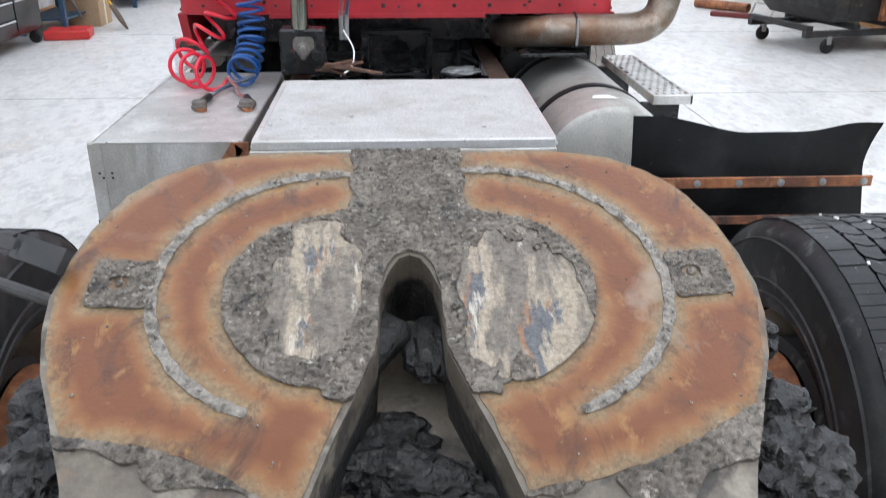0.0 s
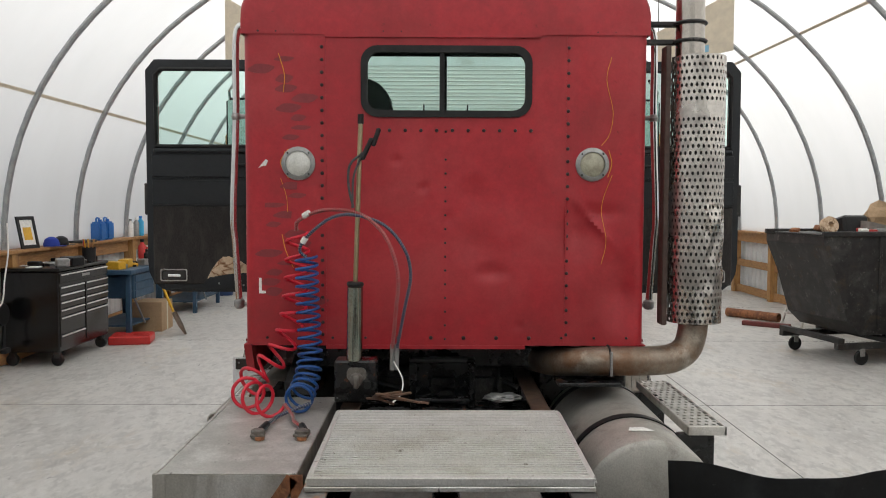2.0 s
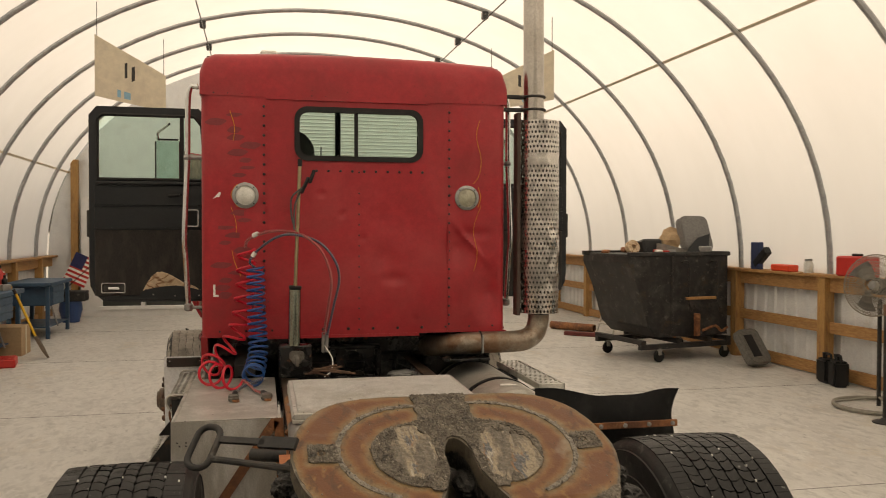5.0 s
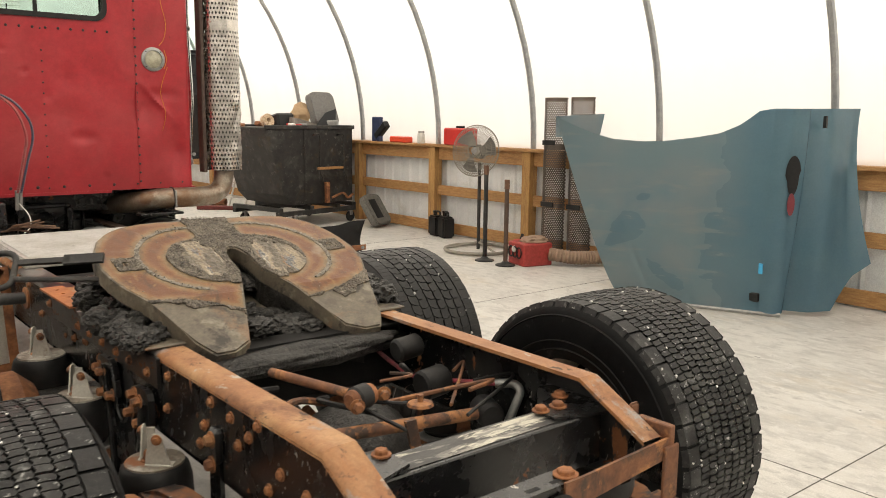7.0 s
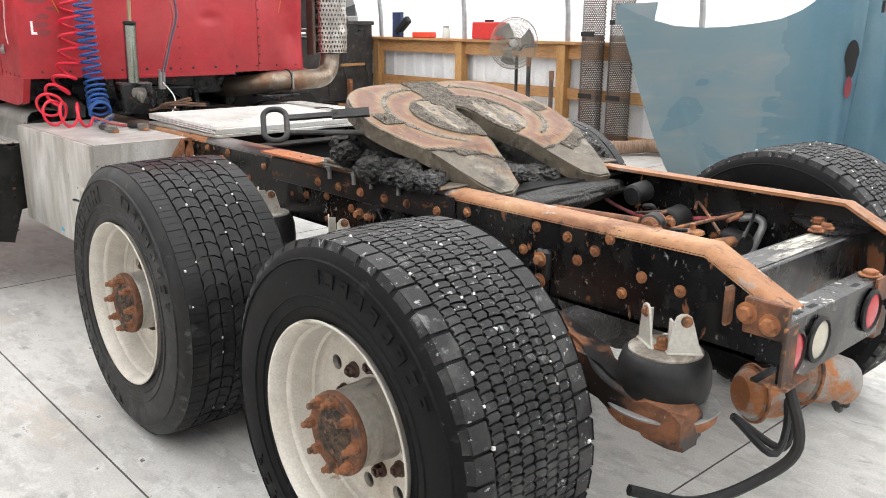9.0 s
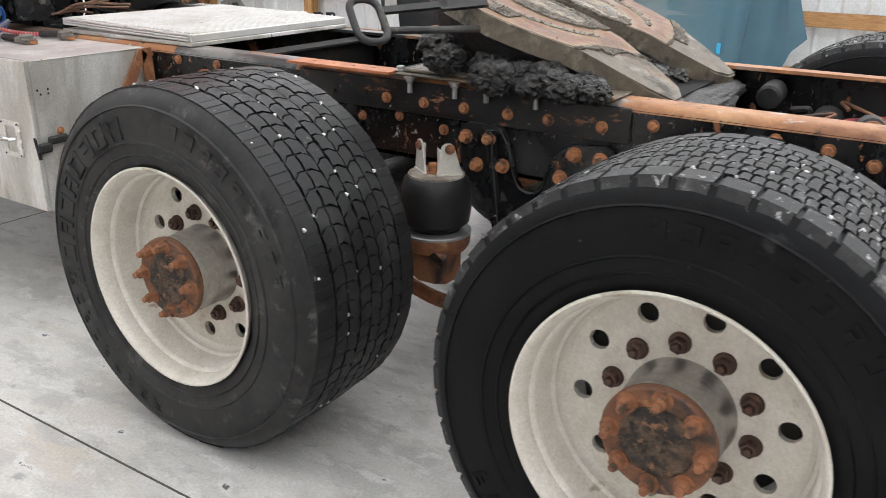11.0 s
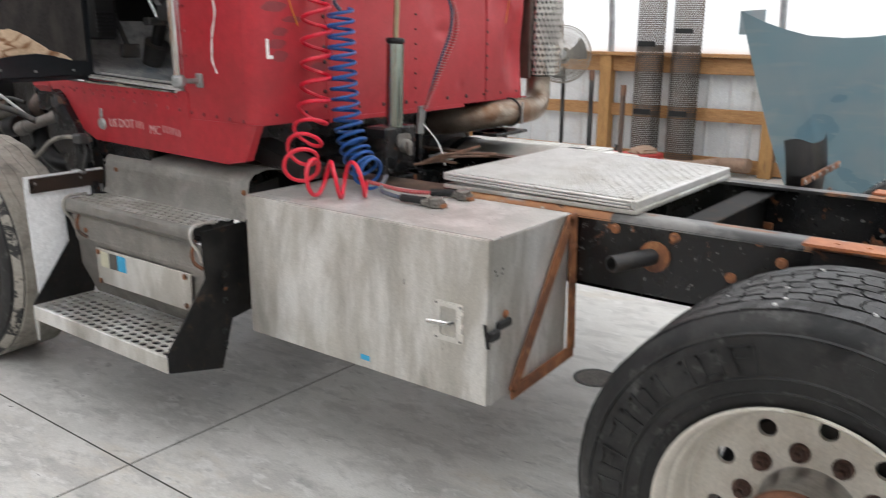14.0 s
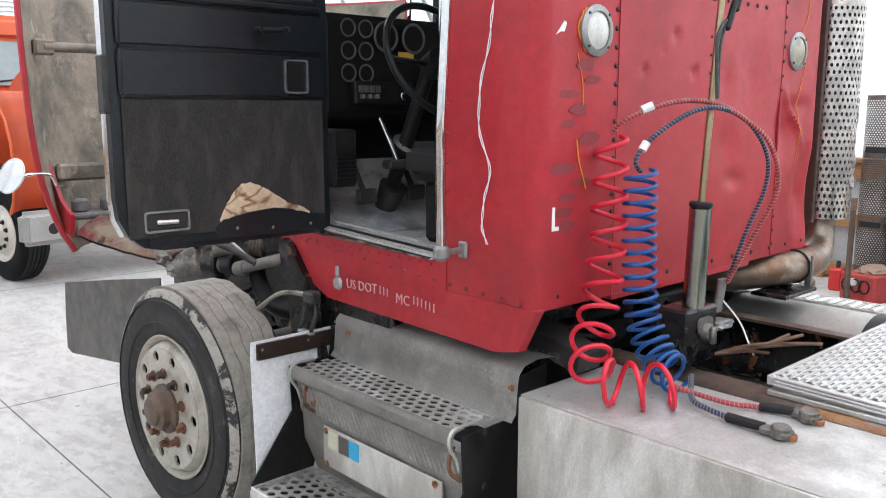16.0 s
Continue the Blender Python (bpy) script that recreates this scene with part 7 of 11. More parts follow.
for x, w, mt in ((-0.80, 0.016, m_alu), (-0.865, 0.018, m_rubber), (-0.895, 0.014, m_alu)):
    stp_ = box(B(), x - w / 2, x + w / 2, 2.42, 3.20, 1.265, 1.271, 0.002)
    for v in stp_.verts:
        v.co.z += 0.032 * (v.co.y - 2.41) / 0.81
    part("sill_strip", stp_, mt, cab)
hb = B()
tube(hb, curve_pts([(-0.885, 3.215, 1.62), (-0.885, 3.20, 1.45), (-0.89, 3.16, 1.34), (-0.89, 3.06, 1.277)], 6), [0.012 + 0.0009 * i for i in range(len(curve_pts([(-0.885, 3.215, 1.62), (-0.885, 3.20, 1.45), (-0.89, 3.16, 1.34), (-0.89, 3.06, 1.277)], 6)))], 10)
part("hinge_boot", hb, m_rubber, cab, "black rubber boot at the door hinge", True)
gs = B()
tube(gs, curve_pts([(0.0, 2.95, 1.25), (0.0, 2.9, 1.5), (-0.06, 2.75, 1.8)], 5), 0.014, 8)
part("gear_lever", gs, m_blackp, cab, "", True)


def seat(x):
    b = B()
    box(b, x - 0.25, x + 0.25, 2.30, 2.80, 1.48, 1.62, 0.04, seg=3)
    box(b, x - 0.18, x + 0.18, 2.35, 2.75, 1.25, 1.48, 0.02)
    back = B()
    plate(back, rounded(0.50, 0.80, 0.14, 5, 0, 0.40), [], 0.12, Matrix.Translation((x, 2.34, 1.58)) @ Matrix.Rotation(radians(94), 4, "X"))
    sb = part("seat", b, surface("dark_seat_cloth", (0.016, 0.0155, 0.0155), (0.010, 0.0098, 0.0098), 0.9, 0, 40, 0.3), cab, "dark driver seat")
    part("seat_back", back, m_int, cab)


seat(-0.50)
wp = B()
for x0, x1 in ((-0.20, -0.13), (0.08, 0.14)):
    tube(wp, [(x0, 3.50, 2.0), (x1, 3.47, 2.16)], 0.006, 5)
    tube(wp, [(x1, 3.47, 2.05), (x1 + 0.01, 3.46, 2.40)], 0.005, 5)
part("wiper", wp, m_blackp, cab)
part("sun_visor", box(B(), -0.72, 0.72, 3.30, 3.34, 2.67, 2.72, 0.01), m_int, cab)
part("cowl", box(B(), -0.88, 0.88, 3.42, 3.62, 1.2, 1.95, 0.03), m_red, cab, "red cowl in front of the windshield")


m_bezel = plain("bright_trim_bezel", (0.48, 0.48, 0.47), 0.22, 0.8)


def cab_door(s, hx, hy, ang):
    """An open door hung at its front edge; local x runs from the hinge outward, z up, inner face towards -y."""
    M = Matrix.Translation((s * hx, hy, 0)) @ Matrix.Rotation(radians(ang), 4, "Z") @ (Matrix.Scale(-1, 4, (1, 0, 0)) if s < 0 else Matrix.Identity(4))
    W, z0, z1, zw = 0.81, 1.277, 2.60, 2.10
    RX = Matrix.Rotation(radians(90), 4, "X")

    def dp(name, bm, mat, parent, label="", smooth=False):
        bm.transform(M)
        return part(name, bm, mat, parent, label, smooth)
    shell = B()
    outl = [(0.0, z0 + 0.02), (0.03, z0), (W - 0.15, z0), (W - 0.085, z0 + 0.014), (W - 0.035, z0 + 0.055), (W - 0.008, z0 + 0.11), (W, z0 + 0.18), (W, z1 - 0.06), (W - 0.05, z1), (0.10, z1), (0.02, z1 - 0.08), (0.0, zw)]
    hole = [(0.06, zw + 0.01), (W - 0.055, zw + 0.01), (W - 0.055, z1 - 0.09), (W - 0.085, z1 - 0.055), (0.13, z1 - 0.055), (0.08, z1 - 0.12)]
    plate(shell, outl, [hole], 0.05, Matrix.Translation((0, 0.05, 0)) @ RX)
    d = dp("door", shell, m_vinyl, truck, "open cab door with black inner trim and torn carpet" if s < 0 else "open cab door with black inner trim")
    dp("outer_skin", plate(B(), outl, [hole], 0.006, Matrix.Translation((0, 0.057, 0)) @ RX), m_red, d)
    edge = B()
    tube(edge, [(W - 0.034, 0.045, z0 + 0.055), (W - 0.008, 0.045, z0 + 0.11), (W, 0.045, z0 + 0.18), (W, 0.045, z1 - 0.08)], 0.011, 8)
    dp("edge_trim", edge, m_chrome, d, "", True)
    g = dp("door_glass", plate(B(), hole, [], 0.004, Matrix.Translation((0, 0.03, 0)) @ RX), m_glass_green, d)
    g.visible_shadow = False
    dp("vent_post", box(B(), 0.20, 0.225, 0.0, 0.04, zw, z1 - 0.05), m_blackp, d)
    fr = B()
    tube(fr, [Vector((x, -0.004, z)) for x, z in hole], 0.013, 6, True)
    dp("window_seal", fr, m_rubber, d, "", True)
    for a, b in ((1.772, 1.925), (1.928, 2.07)):
        pd = B()
        box(pd, 0.025, W - 0.028, -0.022, 0.002, a, b, 0.010, seg=3)
        dp("trim_pad", pd, m_vinyl, d, "", True)
    dp("trim_ledge", box(B(), 0.04, W - 0.045, -0.03, 0.002, 2.072, 2.098, 0.008), m_vinyl, d)
    dp("carpet_panel", box(B(), 0.028, W - 0.035, -0.014, 0.002, z0 + 0.045, 1.768, 0.006), m_carpet, d, "worn dark carpet panel")
    dp("kick_strip", box(B(), 0.06, W - 0.10, -0.010, 0.002, z0 + 0.015, z0 + 0.048, 0.004), m_vinyl, d)
    if s < 0:
        tb = B()
        top = [(0.105, 1.365), (0.13, 1.382), (0.16, 1.392), (0.20, 1.405), (0.235, 1.43), (0.27, 1.452), (0.31, 1.472), (0.345, 1.484), (0.38, 1.478), (0.41, 1.452), (0.44, 1.41), (0.465, 1.362)]

        def torn(u, v):
            f = u * (len(top) - 1)
            i = min(int(f), len(top) - 2)
            x = top[i][0] + (top[i + 1][0] - top[i][0]) * (f - i)
            zt = top[i][1] + (top[i + 1][1] - top[i][1]) * (f - i)
            zb = 1.356 + 0.022 * math.sin((x - 0.1) * 9) * (1 if x < 0.45 else 0) + 0.008 * noise.noise(Vector((x * 40, 0, 0)))
            zb = min(zb, zt - 0.004)
            zt += 0.007 * noise.noise(Vector((x * 60, 3, 0)))
            z = zb + (zt - zb) * v
            h = 0.005 + 0.006 * noise.fractal(Vector((x * 22, z * 14 + 4 * abs(x - 0.25), 2)), 0.8, 2.0, 4)
            return x, -0.0145 - max(0.001, h) * math.sin(math.pi * min(1.0, v * 1.02)) ** 0.4, z
        grid(tb, 60, 26, torn)
        dp("torn_foam", tb, m_foam, d, "torn tan foam patch", True)
        bare = B()
        plate(bare, [(0.03, z0 + 0.02), (0.47, z0 + 0.02), (0.485, 1.335), (0.46, 1.362), (0.40, 1.372), (0.33, 1.383), (0.25, 1.388), (0.18, 1.378), (0.11, 1.36), (0.03, 1.35)], [], 0.004, Matrix.Translation((0, -0.0145, 0)) @ RX)
        dp("bare_panel", bare, m_vinyl, d, "bare black metal under the torn carpet")
        for x in (0.10, 0.26, 0.40):
            dp("screw", lathe(B(), [(0, 0.003), (0.006, 0.0)], 8, Matrix.Translation((x, -0.0185, 1.318 + 0.01 * (x > 0.3))) @ RX), m_zinc, d)
    lamp = B()
    plate(lamp, rounded(0.155, 0.070, 0.010, 3, 0.655, 1.376), [rounded(0.141, 0.056, 0.008, 3, 0.655, 1.376)], 0.014, Matrix.Translation((0, -0.014, 0)) @ RX)
    la = dp("courtesy_lamp", lamp, m_bezel, d, "chrome courtesy lamp")
    dp("lamp_cup", box(B(), 0.588, 0.722, -0.018, -0.012, 1.351, 1.401, 0.002), plain("smoked_lamp_cup", (0.05, 0.048, 0.045), 0.2), la)
    bulb = B()
    cyl(bulb, (0.615, -0.020, 1.372), (0.690, -0.020, 1.374), 0.011, 10, bev=0.003)
    dp("bulb", bulb, m_chrome, la, "", True)
    pull = B()
    plate(pull, rounded(0.10, 0.12, 0.014, 3, 0.15, 1.85), [rounded(0.084, 0.104, 0.010, 3, 0.15, 1.85)], 0.008, Matrix.Translation((0, -0.021, 0)) @ RX)
    dp("handle_bezel", pull, m_bezel, d, "chrome inner handle bezel")
    dp("handle_cup", box(B(), 0.115, 0.185, -0.024, -0.02, 1.805, 1.895), m_int, d)
    cr = B()
    cyl(cr, (0.30, -0.02, 2.0), (0.30, -0.06, 2.0), 0.013, 10)
    tube(cr, [(0.30, -0.055, 2.0), (0.22, -0.06, 2.005), (0.21, -0.085, 2.005)], 0.009, 8)
    dp("window_crank", cr, m_blackp, d, "", True)
    dp("speaker_dot", lathe(B(), [(0, 0.004), (0.016, 0.0)], 12, Matrix.Translation((0.455, -0.013, 1.315)) @ RX), m_zinc, d)
    hg = B()
    box(hg, W - 0.012, W + 0.016, 0.0, 0.05, 1.72, 1.90, 0.005)
    dp("latch", hg, m_bin, d)
    # mirror on the outer side
    mr = B()
    box(mr, 0.24, 0.42, 0.26, 0.29, 2.06, 2.42, 0.02, seg=2)
    mi = dp("mirror_head", mr, m_blackp, d, "rectangular door mirror")
    dp("mirror_glass", box(B(), 0.252, 0.408, 0.254, 0.259, 2.075, 2.405, 0.002), m_chrome, d)
    ar = B()
    tube(ar, [(0.30, 0.06, 2.50), (0.40, 0.26, 2.46), (0.40, 0.28, 2.40)], 0.009, 6)
    tube(ar, [(0.30, 0.06, 1.95), (0.40, 0.26, 2.02), (0.40, 0.28, 2.08)], 0.009, 6)
    dp("mirror_arm", ar, m_chrome, d, "", True)
    return d


cab_door(-1, 0.885, 3.05, 0)
cab_door(1, 0.885, 3.05, 0)


# ---- fittings of the tractor ----
def side_m(x, s=-1):
    """Maps a plan of (y, z) onto a plane of constant x, thickness outward."""
    return Matrix.Translation((x, 0, 0)) @ Matrix(((0, 0, s, 0), (1, 0, 0, 0), (0, 1, 0, 0), (0, 0, 0, 1)))


# aluminium tool box
BX0, BX1, BY0, BY1, BZ0, BZ1 = -0.947, -0.492, 0.945, 2.008, 0.395, 0.912
bb = B()
box(bb, BX0 + 0.004, BX1, BY0, BY1, BZ0, BZ1 - 0.004, 0.004, seg=2)
tbx = part("tool_box", bb, m_alu, truck, "scuffed aluminium tool box beside the frame")
part("box_lid", box(B(), BX0 + 0.002, BX1, BY0 - 0.003, BY1 + 0.003, BZ1 - 0.004, BZ1, 0.0015), surface("dull_steel_lid", (0.50, 0.485, 0.455), (0.41, 0.40, 0.375), 0.46, 0.45, 7, 0.08, 90, [((0.36, 0.345, 0.32), 3, 0.52, 0.76, 0.5), ((0.64, 0.63, 0.60), 5, 0.56, 0.75, 0.4), ((0.10, 0.09, 0.08), 30, 0.70, 0.75, 0.7)]), tbx, "dull steel lid")
part("box_door", box(B(), BX0 - 0.016, BX0 + 0.001, BY0 + 0.001, BY1 - 0.004, BZ0 + 0.002, BZ1 - 0.002, 0.003, None, 2), m_alu, tbx, "flat aluminium box door")
cap = B()
box(cap, BX0 - 0.001, BX0 + 0.028, BY0 - 0.003, BY0, BZ0, BZ1 - 0.004, 0.001)
part("corner_strip", cap, m_alu, tbx)
m_latch = surface("bright_latch_plate", (0.70, 0.68, 0.63), (0.60, 0.58, 0.54), 0.3, 0.4, 14, 0.1, 90)
hb = B()
plate(hb, rounded(0.105, 0.125, 0.010, 3, 1.085, 0.638), [rounded(0.062, 0.092, 0.008, 3, 1.085, 0.638)], 0.006, side_m(BX0 - 0.016))
part("handle_bezel", hb, m_latch, tbx, "chrome recessed latch bezel")
part("handle_cup", box(B(), BX0 - 0.017, BX0 - 0.016, 1.055, 1.115, 0.594, 0.682), m_alu, tbx)
th = B()
tube(th, [(BX0 - 0.018, 1.068, 0.638), (BX0 - 0.034, 1.075, 0.638), (BX0 - 0.040, 1.15, 0.634)], 0.0075, 8)
part("t_handle", th, m_chrome, tbx, "", True)
for dy, dz in ((-0.045, -0.055), (0.045, -0.055), (-0.045, 0.055), (0.045, 0.055)):
    part("screw", lathe(B(), [(0.004, 0), (0.003, 0.003), (0, 0.003)], 6, Matrix.Translation((BX0 - 0.022, 1.085 + dy, 0.638 + dz)) @ Matrix.Rotation(radians(-90), 4, "Y")), m_bin, tbx)
lt = B()
tube(lt, [(BX0 - 0.015, 0.955, 0.657), (BX0 - 0.012, 0.945, 0.582)], 0.006, 6)
box(lt, BX0 - 0.02, BX0 + 0.03, 0.925, 0.944, 0.605, 0.639, 0.006)
box(lt, BX0 + 0.02, BX0 + 0.095, 0.928, 0.944, 0.629, 0.657, 0.006)
part("rubber_latch", lt, m_rubber, tbx, "black rubber draw latch")
part("latch_screw", hexbolt(B(), (BX0 + 0.075, 0.944, 0.669), (0, -1, 0), 0.009, 0.01), m_rust, tbx)
hl = B()
for x, z in ((BX0 + 0.012, 0.815), (BX0 + 0.022, 0.80), (BX0 + 0.05, 0.815), (BX0 + 0.05, 0.80)):
    lathe(hl, [(0, 0.0015), (0.004, 0.0015)], 8, Matrix.Translation((x, BY0 - 0.003, z)) @ Matrix.Rotation(radians(90), 4, "X"))
part("screw_holes", hl, m_shade_dk, tbx)
part("blue_tape", box(B(), BX0 - 0.0175, BX0 - 0.016, 1.412, 1.452, 0.425, 0.443), m_skyblue, tbx)
br = B()
for (x0, z0), (x1, z1) in (((-0.505, 0.90), (-0.835, 0.405)), ((-0.492, 0.91), (-0.468, 0.43)), ((-0.84, 0.40), (-0.455, 0.425))):
    d = Vector((x1 - x0, 0, z1 - z0))
    n = Vector((-d.z, 0, d.x)).normalized() * 0.021
    c = [Vector((x0, 0.938, z0)) + n, Vector((x1, 0.938, z1)) + n, Vector((x1, 0.938, z1)) - n, Vector((x0, 0.938, z0)) - n]
    lo = [br.verts.new(p) for p in c]
    hi = [br.verts.new(p + Vector((0, -0.008, 0))) for p in c]
    br.faces.new(hi), br.faces.new(lo)
    for i in range(4):
        br.faces.new((lo[i], lo[(i + 1) % 4], hi[(i + 1) % 4], hi[i]))
bc = part("box_brace", br, m_rust, truck, "rust brown angle iron brace at the box end")
for x, z in ((-0.825, 0.42), (-0.478, 0.68), (-0.482, 0.80)):
    part("bolt", hexbolt(B(), (x, 0.93, z), (0, -1, 0), 0.009, 0.008), m_rust, bc)

# deck plate lying across the rails
def deck_z(y):
    return 0.963 + 0.013 * (y - 0.75) / 0.76


dk = B()
perforated(dk, 14, 34, lambda a, b, t=0.0: (-0.418 + 0.855 * a / 14.5, 0.765 + 0.735 * b / 34, deck_z(0.765 + 0.735 * b / 34) + t), 0.27, 8, 0.006, 0.5, 0.95)
m_deck = surface("pale_deck_aluminium", (0.60, 0.59, 0.57), (0.53, 0.52, 0.50), 0.45, 0.35, 10, 0.06, 120, [((0.46, 0.44, 0.40), 4, 0.54, 0.74, 0.6), ((0.26, 0.24, 0.21), 15, 0.68, 0.74, 0.7)])
deck = part("deck_plate", dk, m_deck, truck, "perforated aluminium deck plate across the frame")
for y in (0.755, 1.507):
    part("deck_rim", box(B(), -0.43, 0.443, y - 0.010, y + 0.010, deck_z(y) - 0.026, deck_z(y) + 0.0015, 0.003), m_deck, deck)
for x in (-0.422, 0.438):
    for z0, z1, out in ((-0.006, 0.001, 0.0), (-0.015, -0.008, 0.003), (-0.024, -0.017, 0.006)):
        vs = box(B(), x - 0.009 - out, x + 0.009 + out, 0.765, 1.497, z0, z1, 0.0015)
        for v in vs.verts:
            v.co.z += deck_z(v.co.y)
        part("deck_rim", vs, m_deck, deck)
for k in range(35):
    y = 0.765 + 0.735 * k / 34
    part("deck_rib", box(B(), -0.41, 0.43, y - 0.0036, y + 0.0036, deck_z(y) - 0.001, deck_z(y) + 0.0046, 0.0012), m_deck, deck)
# added dark layer that stands for the shade seen through the deck holes
part("deck_hole_shade", box(B(), -0.425, 0.438, 0.765, 1.495, 0.930, 0.934), m_shade_dk, deck)
part("deck_frame", box(B(), -0.436, 0.446, 0.742, 1.512, 0.9215, 0.9365, 0.002), m_alu, deck)

# steps
st = B()
perforated(st, 18, 7, lambda a, b, t=0.0: (-1.250 + 0.27 * b / 7, 2.13 + 0.93 * a / 18.5, 0.352 + t), 0.39, 8, 0.005, 0.5, 1.0)
stp = part("steps", st, m_alu, truck, "tread plate cab steps with round holes")
# black sheets added below the treads so their holes look shaded
part("tread_hole_shade", box(B(), -1.25, -0.985, 2.13, 3.05, 0.298, 0.303), m_shade_dk, stp)
part("tread_hole_shade", box(B(), -1.045, -0.92, 2.14, 2.99, 0.745, 0.750), m_shade_dk, stp)
lip = B()
box(lip, -1.260, -1.250, 2.12, 3.06, 0.29, 0.354, 0.003)
box(lip, -1.260, -0.985, 3.05, 3.058, 0.29, 0.354, 0.003)
part("step_lip", lip, m_alu, stp)
u = B()
perforated(u, 18, 5, lambda a, b, t=0.0: (-1.082 + 0.165 * b / 5, 2.135 + 0.86 * a / 18.5, 0.797 + t), 0.39, 8, 0.005, 0.5, 1.0)
part("upper_tread", u, m_alu, stp)
# back sheet: from behind the upper tread over the rounded top, and the face under it
def sweep_sheet(name, prof, y0, y1, mat, nose=0.0):
    b = B()
    n = 24
    rows = [[b.verts.new((x + 0.004 * noise.noise(Vector((x * 9, k * 0.4, z * 9))), y0 + (y1 - y0) * k / n, z)) for k in range(n + 1)] for x, z in prof]
    for a, c in zip(rows, rows[1:]):
        for k in range(n):
            b.faces.new((a[k], a[k + 1], c[k + 1], c[k]))
    thicken(b, 0.004)
    return part(name, b, mat, stp, "", True)


m_dia = surface("diamond_tread_sheet", (0.47, 0.45, 0.41), (0.39, 0.372, 0.338), 0.5, 0.3, 9, 0.0, 130, [((0.27, 0.25, 0.22), 4, 0.52, 0.78, 0.6), ((0.55, 0.53, 0.49), 7, 0.58, 0.72, 0.45)])
sweep_sheet("step_back", [(-0.70, 0.965), (-0.80, 0.975), (-0.86, 0.965), (-0.885, 0.94), (-0.892, 0.90), (-0.90, 0.82), (-0.918, 0.797)], 2.07, 3.02, m_dia)
sweep_sheet("step_front", [(-1.082, 0.797), (-1.094, 0.795), (-1.102, 0.785), (-1.102, 0.752), (-1.090, 0.738), (-1.066, 0.725), (-1.060, 0.62), (-1.05, 0.60), (-1.046, 0.50), (-0.985, 0.36)], 2.13, 3.02, m_dia)
pl = B()
box(pl, -1.066, -1.058, 2.22, 2.86, 0.45, 0.60, 0.002, Matrix.Rotation(0, 4, "Z"))
part("plate_cover", pl, m_alu, stp)
for y, m in ((2.80, m_pale), (2.735, m_grey), (2.675, m_skyblue)):
    part("sticker", box(B(), -1.068, -1.0665, y - 0.03, y + 0.028, 0.525, 0.59), m, stp)
for y, z in ((2.84, 0.585), (2.25, 0.47), (2.84, 0.46), (2.25, 0.585), (2.92, 0.665), (2.93, 0.9), (2.09, 0.9)):
    part("bolt", hexbolt(B(), (-1.067 if z < 0.8 else -0.897, y, z), (-1, 0, 0), 0.008, 0.006), m_bolt, stp)
# curled end straps of the upper tread
for y in (2.142, 3.005):
    sc = tube(B(), curve_pts([(-1.0, y, 0.802), (-1.075, y, 0.804), (-1.102, y, 0.792), (-1.110, y, 0.765), (-1.100, y, 0.735), (-1.080, y, 0.705), (-1.066, y, 0.66)], 5), 0.006, 8)
    part("end_strap", sc, m_alu, stp, "", True)
# raised diamonds of the tread plate
dm = B()


def diamond(p, ux, uy, n, big=0.009):
    a = [dm.verts.new(p + ux * big), dm.verts.new(p + uy * big * 0.38), dm.verts.new(p - ux * big), dm.verts.new(p - uy * big * 0.38), dm.verts.new(p + n * 0.0014)]
    for i in range(4):
        dm.faces.new((a[i], a[(i + 1) % 4], a[4]))


for i in range(36):
    for j in range(6):
        p = Vector((-0.895 - 0.002 * j, 2.09 + 0.026 * i, 0.825 + 0.022 * j))
        q = 1 if (i + j) % 2 else -1
        diamond(p - Vector((0.003, 0, 0)), Vector((0, 0.7, 0.7 * q)), Vector((0, 0.7, -0.7 * q)), Vector((-1, 0, 0.1)))
    for j in range(4):
        p = Vector((-0.72 - 0.033 * j, 2.09 + 0.026 * i, 0.9735))
        q = 1 if (i + j) % 2 else -1
        diamond(p, Vector((0.7 * q, 0.7, 0)), Vector((-0.7 * q, 0.7, 0)), Vector((0, 0, 1)))
part("tread_pattern", dm, m_dia, stp)["kind"] = "stuff"
lat = B()
for i in range(36):
    for q in (-1, 1):
        ya, yb = 2.15 + 0.025 * i, 2.15 + 0.025 * i + q * 0.055
        if 2.135 < yb < 3.01:
            tube(lat, [(-1.0655, ya, 0.722), (-1.0625, yb, 0.625)], 0.0022, 4)
part("tread_lattice", lat, m_dia, stp, "crossed ribs pressed into the riser")["kind"] = "stuff"
m_stepside = surface("black_step_paint", (0.007, 0.007, 0.0075), (0.014, 0.0135, 0.013), 0.4, 0, 18, 0.15, 80, [((0.06, 0.04, 0.028), 16, 0.62, 0.70, 0.8), ((0.025, 0.024, 0.022), 4, 0.55, 0.7, 0.6)], spec=0.28)
for y in (2.125, 3.065):
    sp = B()
    plate(sp, [(y - 0.0, 0)] and [(-0.70, 0.93), (-0.872, 0.905), (-0.895, 0.785), (-1.078, 0.780), (-1.07, 0.60), (-1.255, 0.36), (-1.255, 0.29), (-1.02, 0.235), (-0.96, 0.42), (-0.70, 0.46)], [], 0.006, Matrix.Translation((0, y, 0)) @ Matrix.Rotation(radians(90), 4, "X"))
    part("step_side", sp, m_stepside, stp, "black step side plate")
for z, x in ((0.55, -0.99), (0.50, -0.99), (0.60, -0.985), (0.38, -1.0), (0.33, -1.0)):
    part("bolt", hexbolt(B(), (x, 2.119, z), (0, -1, 0), 0.008, 0.006), m_black, stp)
